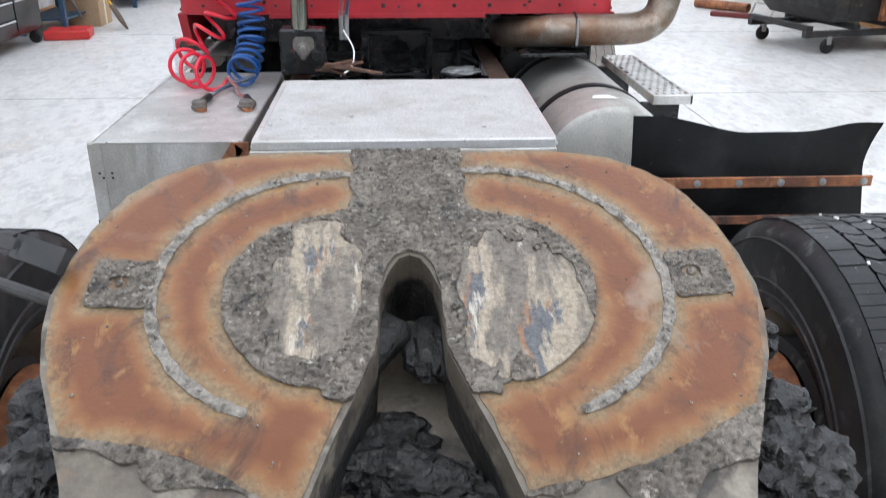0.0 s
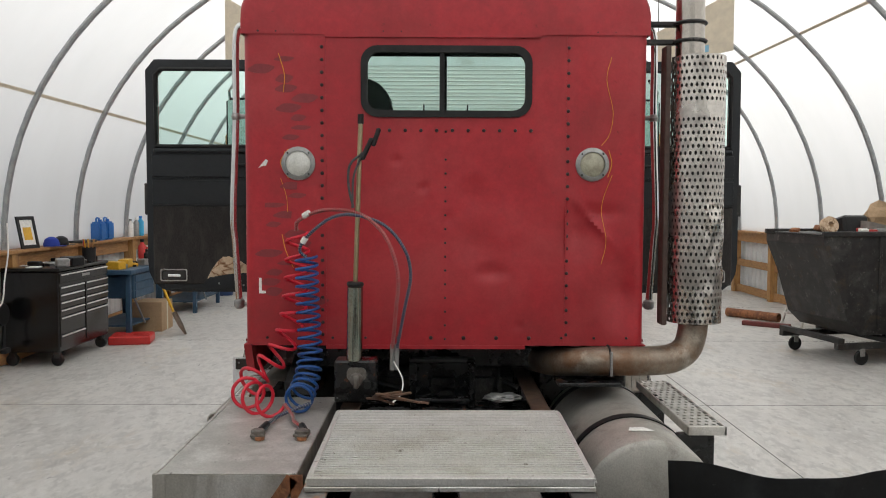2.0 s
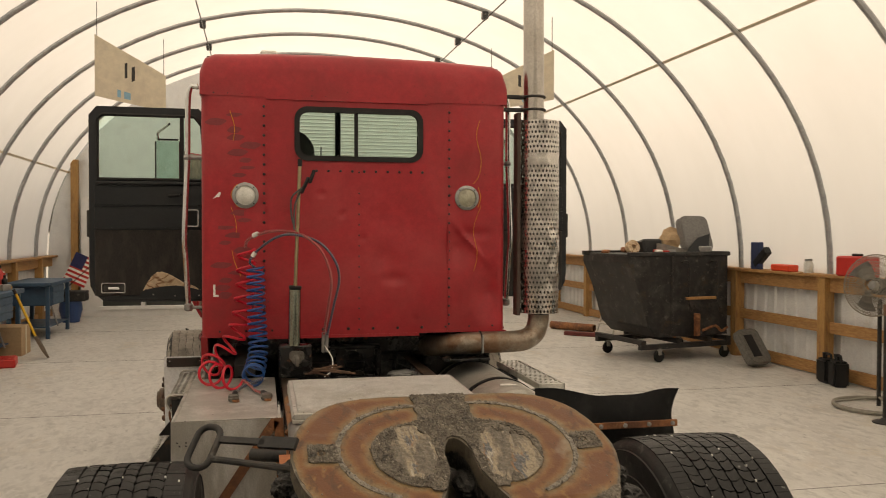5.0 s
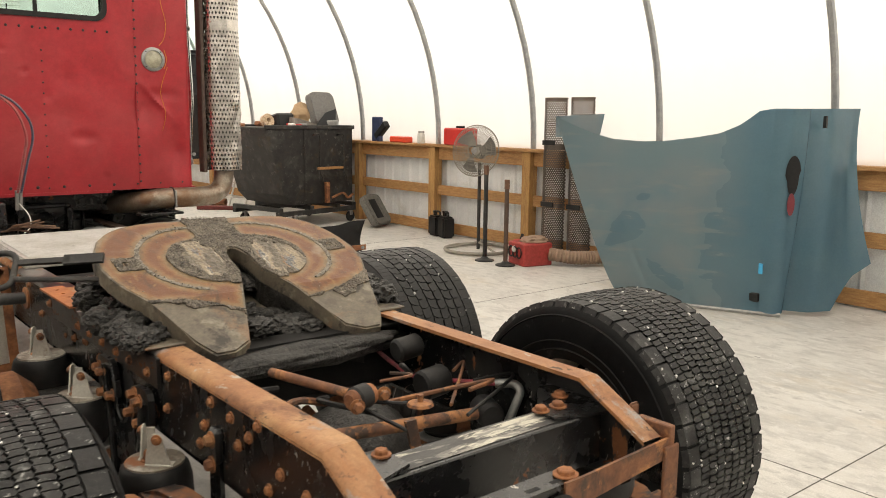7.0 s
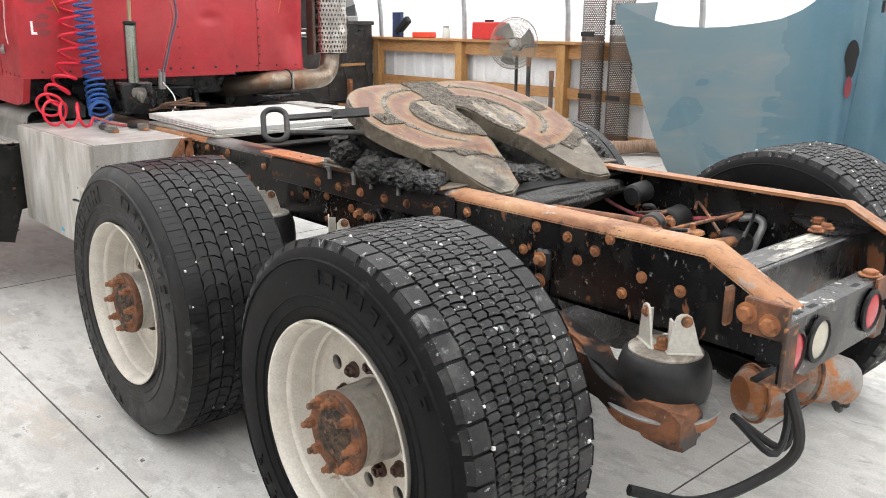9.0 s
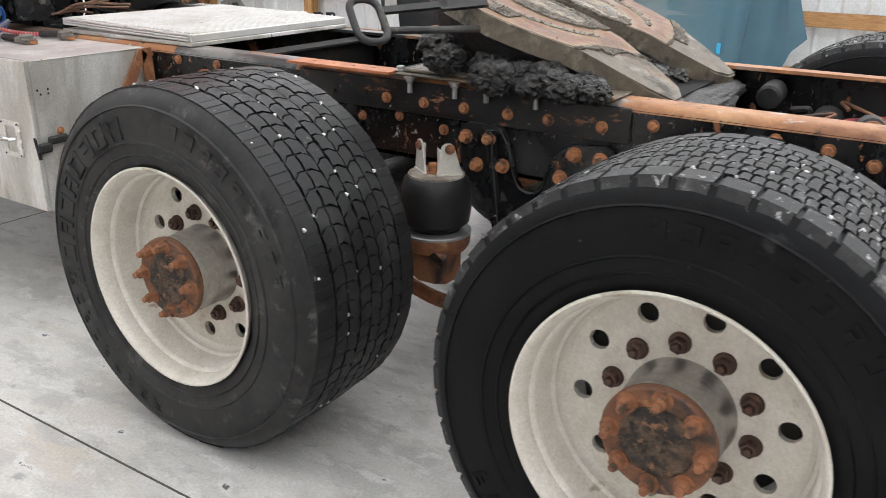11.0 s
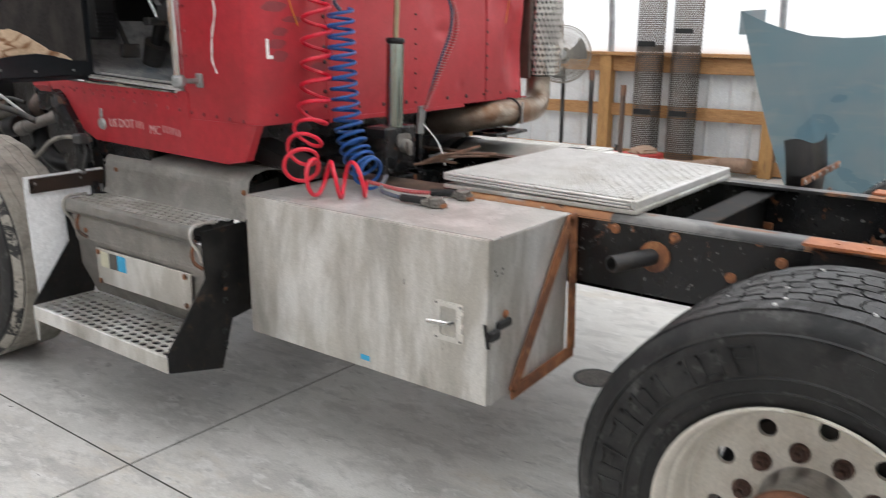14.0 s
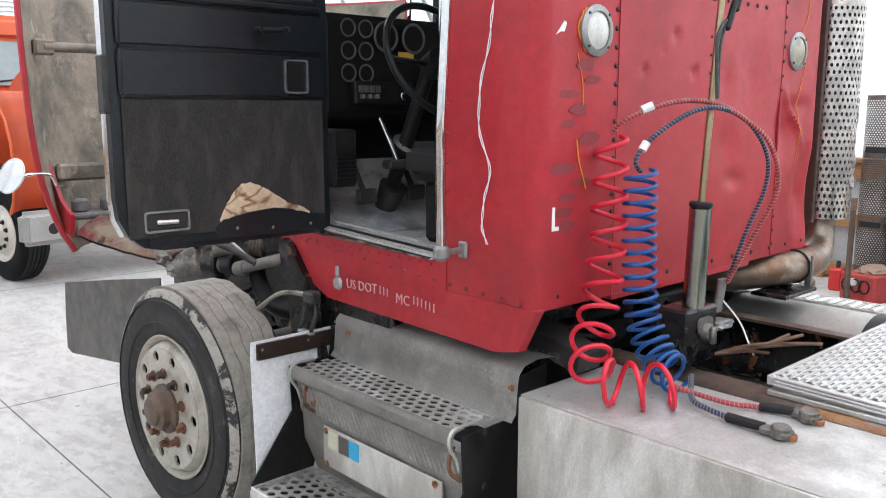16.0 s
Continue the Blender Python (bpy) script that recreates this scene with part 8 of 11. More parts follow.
for y in (2.93, 2.15):
    tubeh = B()
    tube(tubeh, curve_pts([(-1.082, y, 0.745), (-1.092, y + 0.01, 0.70), (-1.088, y + 0.005, 0.66), (-1.066, y - 0.015, 0.635)], 4), 0.007, 6)
    part("step_hook", tubeh, m_hubrust, stp, "", True)
fl = B()
plate(fl, [(-1.215, 0.33), (-1.16, 0.30), (-0.80, 0.42), (-0.64, 0.87), (-0.64, 0.892), (-1.222, 0.892), (-1.225, 0.84)], [], 0.006, Matrix.Translation((0, 3.09, 0)) @ Matrix.Rotation(radians(90), 4, "X"))
wfp = part("fender_panel", fl, surface("clean_white_plastic", (0.86, 0.865, 0.87), (0.81, 0.815, 0.82), 0.35, 0, 6, 0.02, 60, [((0.55, 0.53, 0.50), 4, 0.66, 0.8, 0.5)]), truck, "white panel behind the front wheel with brown top rail")
part("fender_rail", box(B(), -1.205, -0.62, 3.068, 3.083, 0.822, 0.884, 0.003), surface("dark_brown_paint", (0.020, 0.011, 0.008), (0.030, 0.017, 0.012), 0.3, 0, 8, 0.1, 60), wfp)
for x, z in ((-1.185, 0.862), (-0.985, 0.862)):
    part("rail_screw", lathe(B(), [(0, 0.003), (0.006, 0.0)], 8, Matrix.Translation((x, 3.068, z)) @ Matrix.Rotation(radians(90), 4, "X")), m_zinc, wfp)
part("fender_prop", plate(B(), [(-1.255, 0.33), (-1.235, 0.33), (-1.243, 0.19), (-1.25, 0.19)], [], 0.004, Matrix.Translation((0, 3.075, 0)) @ Matrix.Rotation(radians(90), 4, "X")), m_white, wfp)

# fuel tank on the other side
ft = B()
M = Matrix.Translation((0.755, 1.28, 0.665)) @ Matrix.Rotation(radians(-90), 4, "X")
lathe(ft, [(0, -0.004), (0.10, -0.002), (0.235, 0.004), (0.255, 0.016), (0.262, 0.035), (0.262, 1.15), (0.25, 1.17), (0, 1.175)], 48, M)
tank = part("fuel_tank", ft, surface("dull_tank_aluminium", (0.46, 0.445, 0.405), (0.37, 0.36, 0.325), 0.5, 0.5, 8, 0.05, 120, [((0.42, 0.41, 0.38), 3.5, 0.52, 0.75, 0.5), ((0.22, 0.205, 0.175), 6, 0.58, 0.8, 0.6)]), truck, "dull round aluminium fuel tank with straps", True)
for y in (1.62, 2.25):
    sb = B()
    lathe(sb, [(0.264, y - 1.305), (0.268, y - 1.305), (0.268, y - 1.255), (0.264, y - 1.255)], 48, M)
    part("tank_strap", sb, m_rubber, tank, "", True)
part("tank_label", plate(B(), [(-0.05, 0), (0.05, -0.005), (0.02, 0.05), (-0.035, 0.045)], [], 0.001, Matrix.Translation((0.745, 1.40, 0.9278))), m_mark, tank)
ws_ = B()
perforated(ws_, 4, 18, lambda a, b, t=0.0: (0.988 + 0.14 * a / 4.5, 1.60 + 0.86 * b / 18, 0.892 + t), 0.3, 8, 0.006, 0.5, 1.0)
wsp = part("tank_step", ws_, m_alu, truck, "perforated step along the fuel tank")
part("step_edge", box(B(), 0.98, 1.14, 1.59, 1.60, 0.855, 0.893, 0.003), m_alu, wsp)
part("step_edge", box(B(), 1.128, 1.14, 1.59, 2.46, 0.855, 0.893, 0.003), m_alu, wsp)
part("step_edge", box(B(), 0.98, 0.988, 1.59, 2.46, 0.855, 0.893, 0.003), m_alu, wsp)
part("step_bracket", box(B(), 0.95, 1.10, 1.62, 1.66, 0.62, 0.854, 0.004), m_black, wsp)
part("step_bracket", box(B(), 0.95, 1.10, 2.36, 2.40, 0.62, 0.854, 0.004), m_black, wsp)

# quarter fender of black rubber
m_flap = surface("glossy_black_rubber", (0.005, 0.0056, 0.0065), (0.010, 0.0108, 0.012), 0.34, 0, 24, 0.25, 60, [((0.030, 0.031, 0.032), 5, 0.56, 0.74, 0.6), ((0.10, 0.10, 0.10), 40, 0.70, 0.75, 0.8)], spec=0.45)
qf = B()


def _qf(u, v):
    x = 0.62 + 0.70 * u
    prof = [(1.065, 0.60), (0.98, 0.585), (0.90, 0.575), (0.78, 0.585), (0.60, 0.64)]
    f = v * 4
    i = min(int(f), 3)
    t = f - i
    z = prof[i][0] * (1 - t) + prof[i + 1][0] * t
    y = prof[i][1] * (1 - t) + prof[i + 1][1] * t
    z += (0.005 * math.sin(u * 9) - 0.016 * math.sin(math.pi * u) - 0.028 * u) * (1 - v) + 0.012 * noise.noise(Vector((u * 4, v * 2, 0)))
    x -= 0.05 * v * u + (0.03 * math.sin(v * 5) if u > 0.95 else 0)
    return x, y - 0.05 * math.sin(math.pi * u), z


grid(qf, 24, 12, _qf)
thicken(qf, 0.008)
qfo = part("quarter_fender", qf, m_flap, truck, "black rubber quarter fender on a rusty strap", True)
part("fender_strap", box(B(), 0.65, 1.27, 0.515, 0.523, 0.885, 0.915, 0.002), m_rust, qfo)
for k in range(6):
    part("bolt", hexbolt(B(), (0.67 + 0.115 * k, 0.515, 0.90), (0, -1, 0), 0.007, 0.006), m_zinc, qfo)
part("fender_strap", box(B(), 0.65, 1.20, 0.525, 0.533, 0.775, 0.800, 0.002), m_tailrust, qfo)
part("fender_bracket", box(B(), 0.44, 1.2, 0.56, 0.60, 0.735, 0.765, 0.004), m_rust, qfo)

# exhaust
ex = B()
tube(ex, curve_pts([(0.44, 2.42, 1.02), (0.50, 2.16, 1.05), (0.60, 2.03, 1.075), (0.74, 1.985, 1.085), (0.90, 1.985, 1.085), (1.03, 2.02, 1.09), (1.105, 2.045, 1.13), (1.135, 2.06, 1.20), (1.14, 2.06, 1.28)], 6), 0.066, 20)
m_pipe = surface("heat_stained_pipe", (0.30, 0.25, 0.20), (0.22, 0.18, 0.14), 0.4, 0.7, 12, 0.1, 90, [((0.20, 0.10, 0.05), 4, 0.52, 0.72, 0.6), ((0.42, 0.38, 0.32), 6, 0.6, 0.75, 0.3)])
ep = part("exhaust_pipe", ex, m_pipe, truck, "heat-stained exhaust elbow", True)
cl = B()
tube(cl, [(0.735, 1.985 + 0.069 * math.cos(a), 1.085 + 0.069 * math.sin(a)) for a in [2 * math.pi * i / 24 for i in range(24)]], 0.005, 6, True)
part("clamp", cl, m_bin, ep, "", True)
part("clamp_bolt", box(B(), 0.729, 0.741, 1.902, 1.914, 1.03, 1.14, 0.003), m_zinc, ep)
part("pipe_shelf", box(B(), 0.50, 0.78, 1.90, 2.05, 0.985, 1.0, 0.003), m_black, ep)
MC = (1.14, 2.06)
part("muffler", lathe(B(), [(0.06, 1.24), (0.09, 1.27), (0.095, 1.30), (0.095, 2.40), (0.09, 2.43), (0.06, 2.46)], 28, Matrix.Translation((MC[0], MC[1], 0))), m_bin, ep, "", True)
sh = B()
NC = 18


def _sh(a, b, t=0.0):
    an = radians(175 + 200 * a / (NC + 0.5))
    z = 1.255 + 1.195 * b / 40
    r = 0.121 + t
    wob = 0.006 * noise.noise(Vector((a * 0.5, b * 0.35, 0))) if 4 < b < 18 and a > 9 else 0.0
    return MC[0] + (r - wob * 2) * math.cos(an), MC[1] + (r - wob * 2) * math.sin(an), z


perforated(sh, NC, 40, _sh, 0.30, 8, 0.002, 0.5, 0.9, lambda i, j: j == 31 or j == 32 or i in (0, NC - 1))
part("heat_shield", sh, surface("dented_bright_steel", (0.60, 0.57, 0.52), (0.52, 0.49, 0.45), 0.25, 0.95, 8, 0.1, 20, [((0.30, 0.28, 0.26), 4, 0.55, 0.75, 0.4)]), ep, "perforated stainless heat shield with dents")
# extra dark shell behind the perforations, giving them a shaded look
part("shield_hole_backing", lathe(B(), [(0.104, 1.255), (0.104, 2.45)], 14, Matrix.Translation((MC[0], MC[1], 0)), 175, 380), plain("shield_hole_shade", (0.05, 0.048, 0.045), 0.6), ep)
part("stack_pipe", pipe(B(), (1.10, 2.06, 2.44), (1.095, 2.06, 3.65), 0.064, 0.004, 24), surface("smoked_chrome_pipe", (0.45, 0.42, 0.38), (0.36, 0.33, 0.29), 0.22, 1.0, 6, 0.03, 60), ep, "tall exhaust stack", True)
mb = B()
box(mb, 0.985, 1.01, 2.03, 2.11, 1.24, 2.5, 0.004)
part("stack_bracket", mb, surface("brown_bracket", (0.075, 0.045, 0.035), None, 0.6), ep)
for z in (2.52, 2.60):
    cb = B()
    tube(cb, [(1.099 + 0.07 * math.cos(a), 2.06 + 0.07 * math.sin(a), z) for a in [2 * math.pi * i / 20 for i in range(20)]], 0.008, 6, True)
    box(cb, 0.90, 1.04, 2.06, 2.10, z - 0.01, z + 0.012, 0.003)
    part("clamp", cb, m_bin, ep)

# under the cab: bracket, lever base, strut, wires
ub = B()
arch_hole = [(-0.062, 0.885), (0.048, 0.885), (0.048, 0.965)] + [(-0.007 + 0.055 * math.cos(radians(a)), 0.965 + 0.062 * math.sin(radians(a))) for a in range(20, 161, 20)] + [(-0.062, 0.965)]
plate(ub, [(-0.155, 0.845), (0.132, 0.845), (0.132, 1.045), (0.110, 1.070), (-0.133, 1.070), (-0.155, 1.045)], [arch_hole], 0.035, Matrix.Translation((0, 2.16, 0)) @ Matrix.Rotation(radians(90), 4, "X"))
box(ub, -0.165, 0.142, 2.10, 2.17, 1.05, 1.072, 0.006)
box(ub, -0.165, -0.132, 2.07, 2.17, 0.845, 1.05, 0.006)
box(ub, 0.110, 0.142, 2.07, 2.17, 0.845, 1.05, 0.006)
box(ub, -0.165, 0.142, 2.07, 2.16, 0.865, 0.888, 0.006)
part("mount_bracket", ub, m_black, truck, "black cast cab mount bracket with arched opening")
part("rear_cross", box(B(), -0.42, 0.42, 2.08, 2.24, 0.77, 0.845, 0.006), m_black, truck)
sbx = B()
box(sbx, -0.47, -0.29, 1.76, 1.87, 0.945, 1.125, 0.008)
bx = part("lever_bracket", sbx, m_black, truck, "black steel bracket carrying the hose strut")
for x in (-0.43, -0.33):
    part("hole", lathe(B(), [(0, 0.0015), (0.016, 0.0015)], 12, Matrix.Translation((x, 1.76, 1.02)) @ Matrix.Rotation(radians(90), 4, "X")), m_shade_dk, bx)
m_glad = surface("dirty_cast_gladhand", (0.20, 0.188, 0.17), (0.12, 0.105, 0.09), 0.5, 0.4, 30, 0.3, 110)
so = B()
lathe(so, [(0.0, 0.026), (0.024, 0.026), (0.028, 0.018), (0.028, 0.0)], 18, Matrix.Translation((-0.375, 1.755, 1.05)) @ Matrix.Rotation(radians(90), 4, "X"))
plate(so, rounded(0.082, 0.055, 0.02, 4), [], 0.008, Matrix.Translation((-0.375, 1.757, 1.07)) @ Matrix.Rotation(radians(90), 4, "X"))
box(so, -0.387, -0.363, 1.715, 1.73, 1.015, 1.07, 0.005)
part("trailer_socket", so, m_glad, bx, "grey cast trailer plug socket", True)
stt = B()
cyl(stt, (-0.388, 1.79, 1.12), (-0.383, 1.785, 1.44), 0.034, 24, bev=0.004)
part("hose_strut", stt, surface("aged_zinc_tube", (0.42, 0.46, 0.40), (0.34, 0.37, 0.32), 0.2, 1.0, 8, 0.03), bx, "upright steel strut holding the air hoses", True)
part("strut_cap", cyl(B(), (-0.383, 1.785, 1.438), (-0.382, 1.785, 1.458), 0.036, 20, bev=0.005), m_rubber, bx, "", True)
part("strut_rod", cyl(B(), (-0.382, 1.785, 1.45), (-0.356, 1.765, 2.14), 0.0105, 10), plain("brassy_rod", (0.42, 0.36, 0.22), 0.3, 0.9), bx, "", True)
part("rod_tip", cyl(B(), (-0.3565, 1.765, 2.12), (-0.356, 1.765, 2.16), 0.013, 10), m_rubber, bx)
ck = B()
box(ck, -0.345, -0.325, 1.74, 1.76, 1.96, 2.06, 0.006, Matrix.Translation((-0.32, 1.75, 2.0)) @ Matrix.Rotation(radians(25), 4, "Y") @ Matrix.Translation((0.32, -1.75, -2.0)))
box(ck, -0.325, -0.305, 1.74, 1.76, 2.03, 2.11, 0.006, Matrix.Translation((-0.32, 1.75, 2.0)) @ Matrix.Rotation(radians(20), 4, "Y") @ Matrix.Translation((0.32, -1.75, -2.0)))
part("spring_clip", ck, m_blackp, bx, "black plastic spring clip")
tie = B()
tube(tie, curve_pts([(-0.345, 1.755, 2.0), (-0.40, 1.75, 1.95), (-0.405, 1.745, 1.86), (-0.385, 1.75, 1.77)], 4), 0.0055, 6)
tube(tie, curve_pts([(-0.355, 1.755, 1.98), (-0.385, 1.75, 1.90), (-0.39, 1.745, 1.77)], 4), 0.005, 6)
part("bungee", tie, surface("grey_green_webbing", (0.075, 0.085, 0.085), (0.045, 0.05, 0.05), 0.8), bx, "faded tie strap", True)


m_guard = surface("pale_spring_wire", (0.36, 0.34, 0.32), (0.26, 0.245, 0.23), 0.4, 0.4, 30)


def along(ctrl, n):
    """Points at even steps along a smooth curve."""
    raw = curve_pts(ctrl, 24)
    run = [0.0]
    for a, b in zip(raw, raw[1:]):
        run.append(run[-1] + (b - a).length)
    out, k = [], 0
    for i in range(n):
        d = run[-1] * i / (n - 1)
        while k < len(raw) - 2 and run[k + 1] < d:
            k += 1
        out.append(raw[k].lerp(raw[k + 1], (d - run[k]) / max(1e-6, run[k + 1] - run[k])))
    return out, run[-1]


def ribbed(ctrl, r, mat, name, label):
    """A hose inside a spring guard."""
    pts, length = along(ctrl, 60)
    hose = part(name, tube(B(), pts, r * 0.86, 8), mat, bx, label, True)
    turns = int(length / 0.011)
    axis, _ = along(ctrl, turns * 8 + 1)
    wire, nrm = [], Vector((1, 0, 0))
    for i, p in enumerate(axis):
        t = (axis[min(i + 1, len(axis) - 1)] - axis[max(i - 1, 0)]).normalized()
        nrm = (nrm - t * nrm.dot(t)).normalized()
        an = 2 * math.pi * i / 8
        wire.append(p + (nrm * math.cos(an) + t.cross(nrm) * math.sin(an)) * r)
    part("spring_guard", tube(B(), wire, 0.0012, 4), m_guard, hose)
    return hose


TIE = (-0.39, 1.752, 1.755)
ribbed([(-0.225, 1.77, 1.18), (-0.205, 1.69, 1.36), (-0.195, 1.635, 1.50), (-0.235, 1.65, 1.635), (-0.305, 1.71, 1.715), TIE, (-0.52, 1.80, 1.76), (-0.635, 1.88, 1.715), (-0.655, 1.93, 1.67)], 0.0075, m_hosered, "air_hose", "red spring-guarded air hose")
ribbed([(-0.205, 1.78, 1.18), (-0.172, 1.74, 1.35), (-0.146, 1.70, 1.49), (-0.170, 1.69, 1.60), (-0.255, 1.715, 1.70), (-0.39, 1.740, 1.742), (-0.49, 1.78, 1.725), (-0.59, 1.84, 1.65), (-0.63, 1.86, 1.59), (-0.60, 1.86, 1.555)], 0.0075, m_hoseblue, "air_hose", "blue spring-guarded air hose")
for x, z in ((-0.228, 1.15), (-0.208, 1.15)):
    part("hose_end", cyl(B(), (x, 1.80, 1.08), (x + 0.002, 1.79, 1.19), 0.010, 10), m_zinc, bx)
part("hose_tag", cyl(B(), (-0.585, 1.84, 1.748), (-0.61, 1.86, 1.735), 0.013, 10), m_mark, bx)
part("hose_tag", cyl(B(), (-0.60, 1.845, 1.642), (-0.615, 1.85, 1.62), 0.013, 10), m_mark, bx)


def coil(ctrl, radii, turns, r, mat, name, label):
    n = 160
    axis, _ = along(ctrl, n)
    steps = int(turns * 22)
    pts = []
    nrm = Vector((1, 0, 0))
    for i in range(steps + 1):
        f = i / steps * (n - 1.001)
        k = int(f)
        p = axis[k].lerp(axis[k + 1], f - k)
        t = (axis[k + 1] - axis[k]).normalized()
        nrm = (nrm - t * nrm.dot(t)).normalized()
        bn = t.cross(nrm)
        fr = i / steps * (len(radii) - 1)
        q = min(int(fr), len(radii) - 2)
        rad = radii[q] * (1 - (fr - q)) + radii[q + 1] * (fr - q)
        a = 2 * math.pi * turns * i / steps
        pts.append(p + (nrm * math.cos(a) + bn * math.sin(a)) * rad)
    b = B()
    tube(b, pts, r, 8)
    return part(name, b, mat, bx, label, True), pts


_, rp = coil([(-0.65, 1.935, 1.66), (-0.655, 1.93, 1.45), (-0.68, 1.92, 1.25), (-0.74, 1.90, 1.12), (-0.82, 1.86, 1.045), (-0.85, 1.80, 0.995), (-0.80, 1.72, 0.978), (-0.70, 1.64, 0.976)], [0.046, 0.050, 0.052, 0.054, 0.055, 0.060, 0.062, 0.060], 12, 0.0076, m_red_hose, "coiled_hose", "bright red coiled air hose")
_, bp_ = coil([(-0.60, 1.86, 1.56), (-0.595, 1.86, 1.35), (-0.585, 1.85, 1.15), (-0.59, 1.81, 1.05), (-0.605, 1.75, 0.99), (-0.615, 1.69, 0.972)], [0.045, 0.047, 0.047, 0.049, 0.053, 0.055], 18, 0.0064, m_blue_hose, "coiled_hose", "bright blue coiled air hose")
ribbed([tuple(rp[-1]), (-0.62, 1.60, 0.935), (-0.60, 1.53, 0.928), (-0.56, 1.46, 0.926)], 0.0085, m_hosered, "air_hose", "red spring-guarded hose end")
ribbed([tuple(bp_[-1]), (-0.66, 1.62, 0.935), (-0.685, 1.56, 0.928), (-0.70, 1.48, 0.926)], 0.0085, m_hoseblue, "air_hose", "blue spring-guarded hose end")
for (x0, y0), (x1, y1) in (((-0.56, 1.47), (-0.535, 1.385)), ((-0.70, 1.49), (-0.705, 1.385))):
    part("hose_ferrule", cyl(B(), (x0, y0, 0.927), (x1, y1, 0.930), 0.0135, 12), m_rubber, bx)
    g = B()
    M = Matrix.Translation((x1, y1 - 0.02, 0.914)) @ Matrix.Rotation(radians(-14 if x1 > -0.6 else 4), 4, "Z") @ Matrix.Scale(0.8, 4)
    box(g, -0.022, 0.022, -0.045, 0.035, 0.0, 0.03, 0.008, M)
    cyl(g, M @ Vector((0, -0.03, 0.0)), M @ Vector((0, -0.03, 0.042)), 0.026, 14, bev=0.004)
    box(g, -0.032, 0.032, -0.062, -0.035, 0.012, 0.026, 0.004, M)
    gl = part("gladhand", g, m_glad, bx, "grey cast gladhand coupling with rusty seal")
    part("gladhand_seal", cyl(B(), M @ Vector((0.012, -0.055, 0.0)), M @ Vector((0.012, -0.055, 0.014)), 0.018, 12), m_rust, bx)
m_wires = surface("rusty_wire_bundle", (0.17, 0.09, 0.055), (0.10, 0.06, 0.04), 0.7)
for k in range(5):
    ww = B()
    tube(ww, curve_pts([(-0.33 + 0.01 * k, 1.74, 0.97), (-0.27, 1.66 - 0.01 * k, 0.985 + 0.008 * k), (-0.21 + 0.035 * (k * 2 % 5), 1.62 - 0.03 * k, 0.975 + 0.018 * (k * 3 % 5))], 5), 0.0055, 6)
    part("loose_wire", ww, m_wires, truck, "brown loose wire", True)
wl_ = B()
tube(wl_, curve_pts([(-0.22, 1.78, 1.12), (-0.18, 1.74, 1.05), (-0.19, 1.70, 0.99), (-0.23, 1.66, 0.965)], 6), 0.0032, 6)
part("white_wire", wl_, m_mark, truck, "", True)
for k in range(9):
    b = B()
    x = -0.40 + 0.09 * k + random.uniform(-0.03, 0.03)
    tube(b, curve_pts([(x, 2.5, 1.0 + random.uniform(-0.05, 0.03)), (x + random.uniform(-0.1, 0.1), 2.36, 0.96 + random.uniform(-0.08, 0.05)), (x + random.uniform(-0.15, 0.15), 2.24, 0.90)], 5), random.uniform(0.006, 0.014), 6)
    part("under_cab_line", b, m_rubber, truck, "", True)
# invented black boxes that hide the bright floor and keep the gaps dark
part("dark_filler_box", box(B(), -0.87, -0.46, 2.70, 3.16, 0.56, 1.10, 0.012), m_black, truck, "black filler box added in the dark gap under the driver door")
part("dark_filler_box", box(B(), 0.46, 0.90, 2.34, 3.0, 0.56, 1.0, 0.012), m_black, truck, "black filler box added in the dark gap under the passenger door")
tr_ = B()
box(tr_, -0.34, 0.34, 2.28, 2.9, 0.62, 1.0, 0.06, seg=2)
lump(tr_, (0.02, 2.22, 0.72), 0.17, 8, 0.2, 6)
part("gearbox", tr_, m_grease, truck, "greasy gearbox under the cab")
mtl = B()
lump(mtl, (0.27, 2.06, 0.90), 0.055, 5, 0.4, 8, (1.6, 0.8, 0.35))
part("scrap_bracket", mtl, m_zinc, truck)
ladder = B()
box(ladder, -0.72, -0.60, 1.98, 2.40, 0.93, 1.0, 0.004, Matrix.Translation((-0.6, 2.0, 0.95)) @ Matrix.Rotation(radians(14), 4, "X") @ Matrix.Translation((0.6, -2.0, -0.95)))
part("air_tank_strap", ladder, m_bin, truck)

# front end: axle, springs, steering, tilted hood
for s in (-1, 1):
    fs = B()
    tube(fs, curve_pts([(s * 0.42, 2.9, 0.62), (s * 0.42, 3.3, 0.52), (s * 0.42, 3.64, 0.49), (s * 0.42, 4.1, 0.52), (s * 0.42, 4.5, 0.62)], 5), 0.045, 8)
    part("leaf_spring", fs, m_black, truck, "black leaf spring", True)
    hub = B()
    cyl(hub, (s * 0.72, 3.74, 0.52), (s * 1.08, 3.74, 0.52), 0.10, 18, r2=0.19)
    part("brake_drum", hub, m_bin, truck, "", True)
    ch = B()
    cyl(ch, (s * 0.70, 3.42, 0.78), (s * 0.82, 3.40, 0.80), 0.085, 18, bev=0.02)
    cyl(ch, (s * 0.82, 3.40, 0.80), (s * 1.02, 3.42, 0.79), 0.028, 12)
    part("brake_chamber", ch, surface("grey_cast_iron", (0.22, 0.205, 0.18), (0.14, 0.13, 0.115), 0.6, 0.4, 16, 0.2), truck, "grey brake chamber at the front axle", True)
ax = B()
box(ax, -1.0, 1.0, 3.69, 3.79, 0.40, 0.50, 0.02)
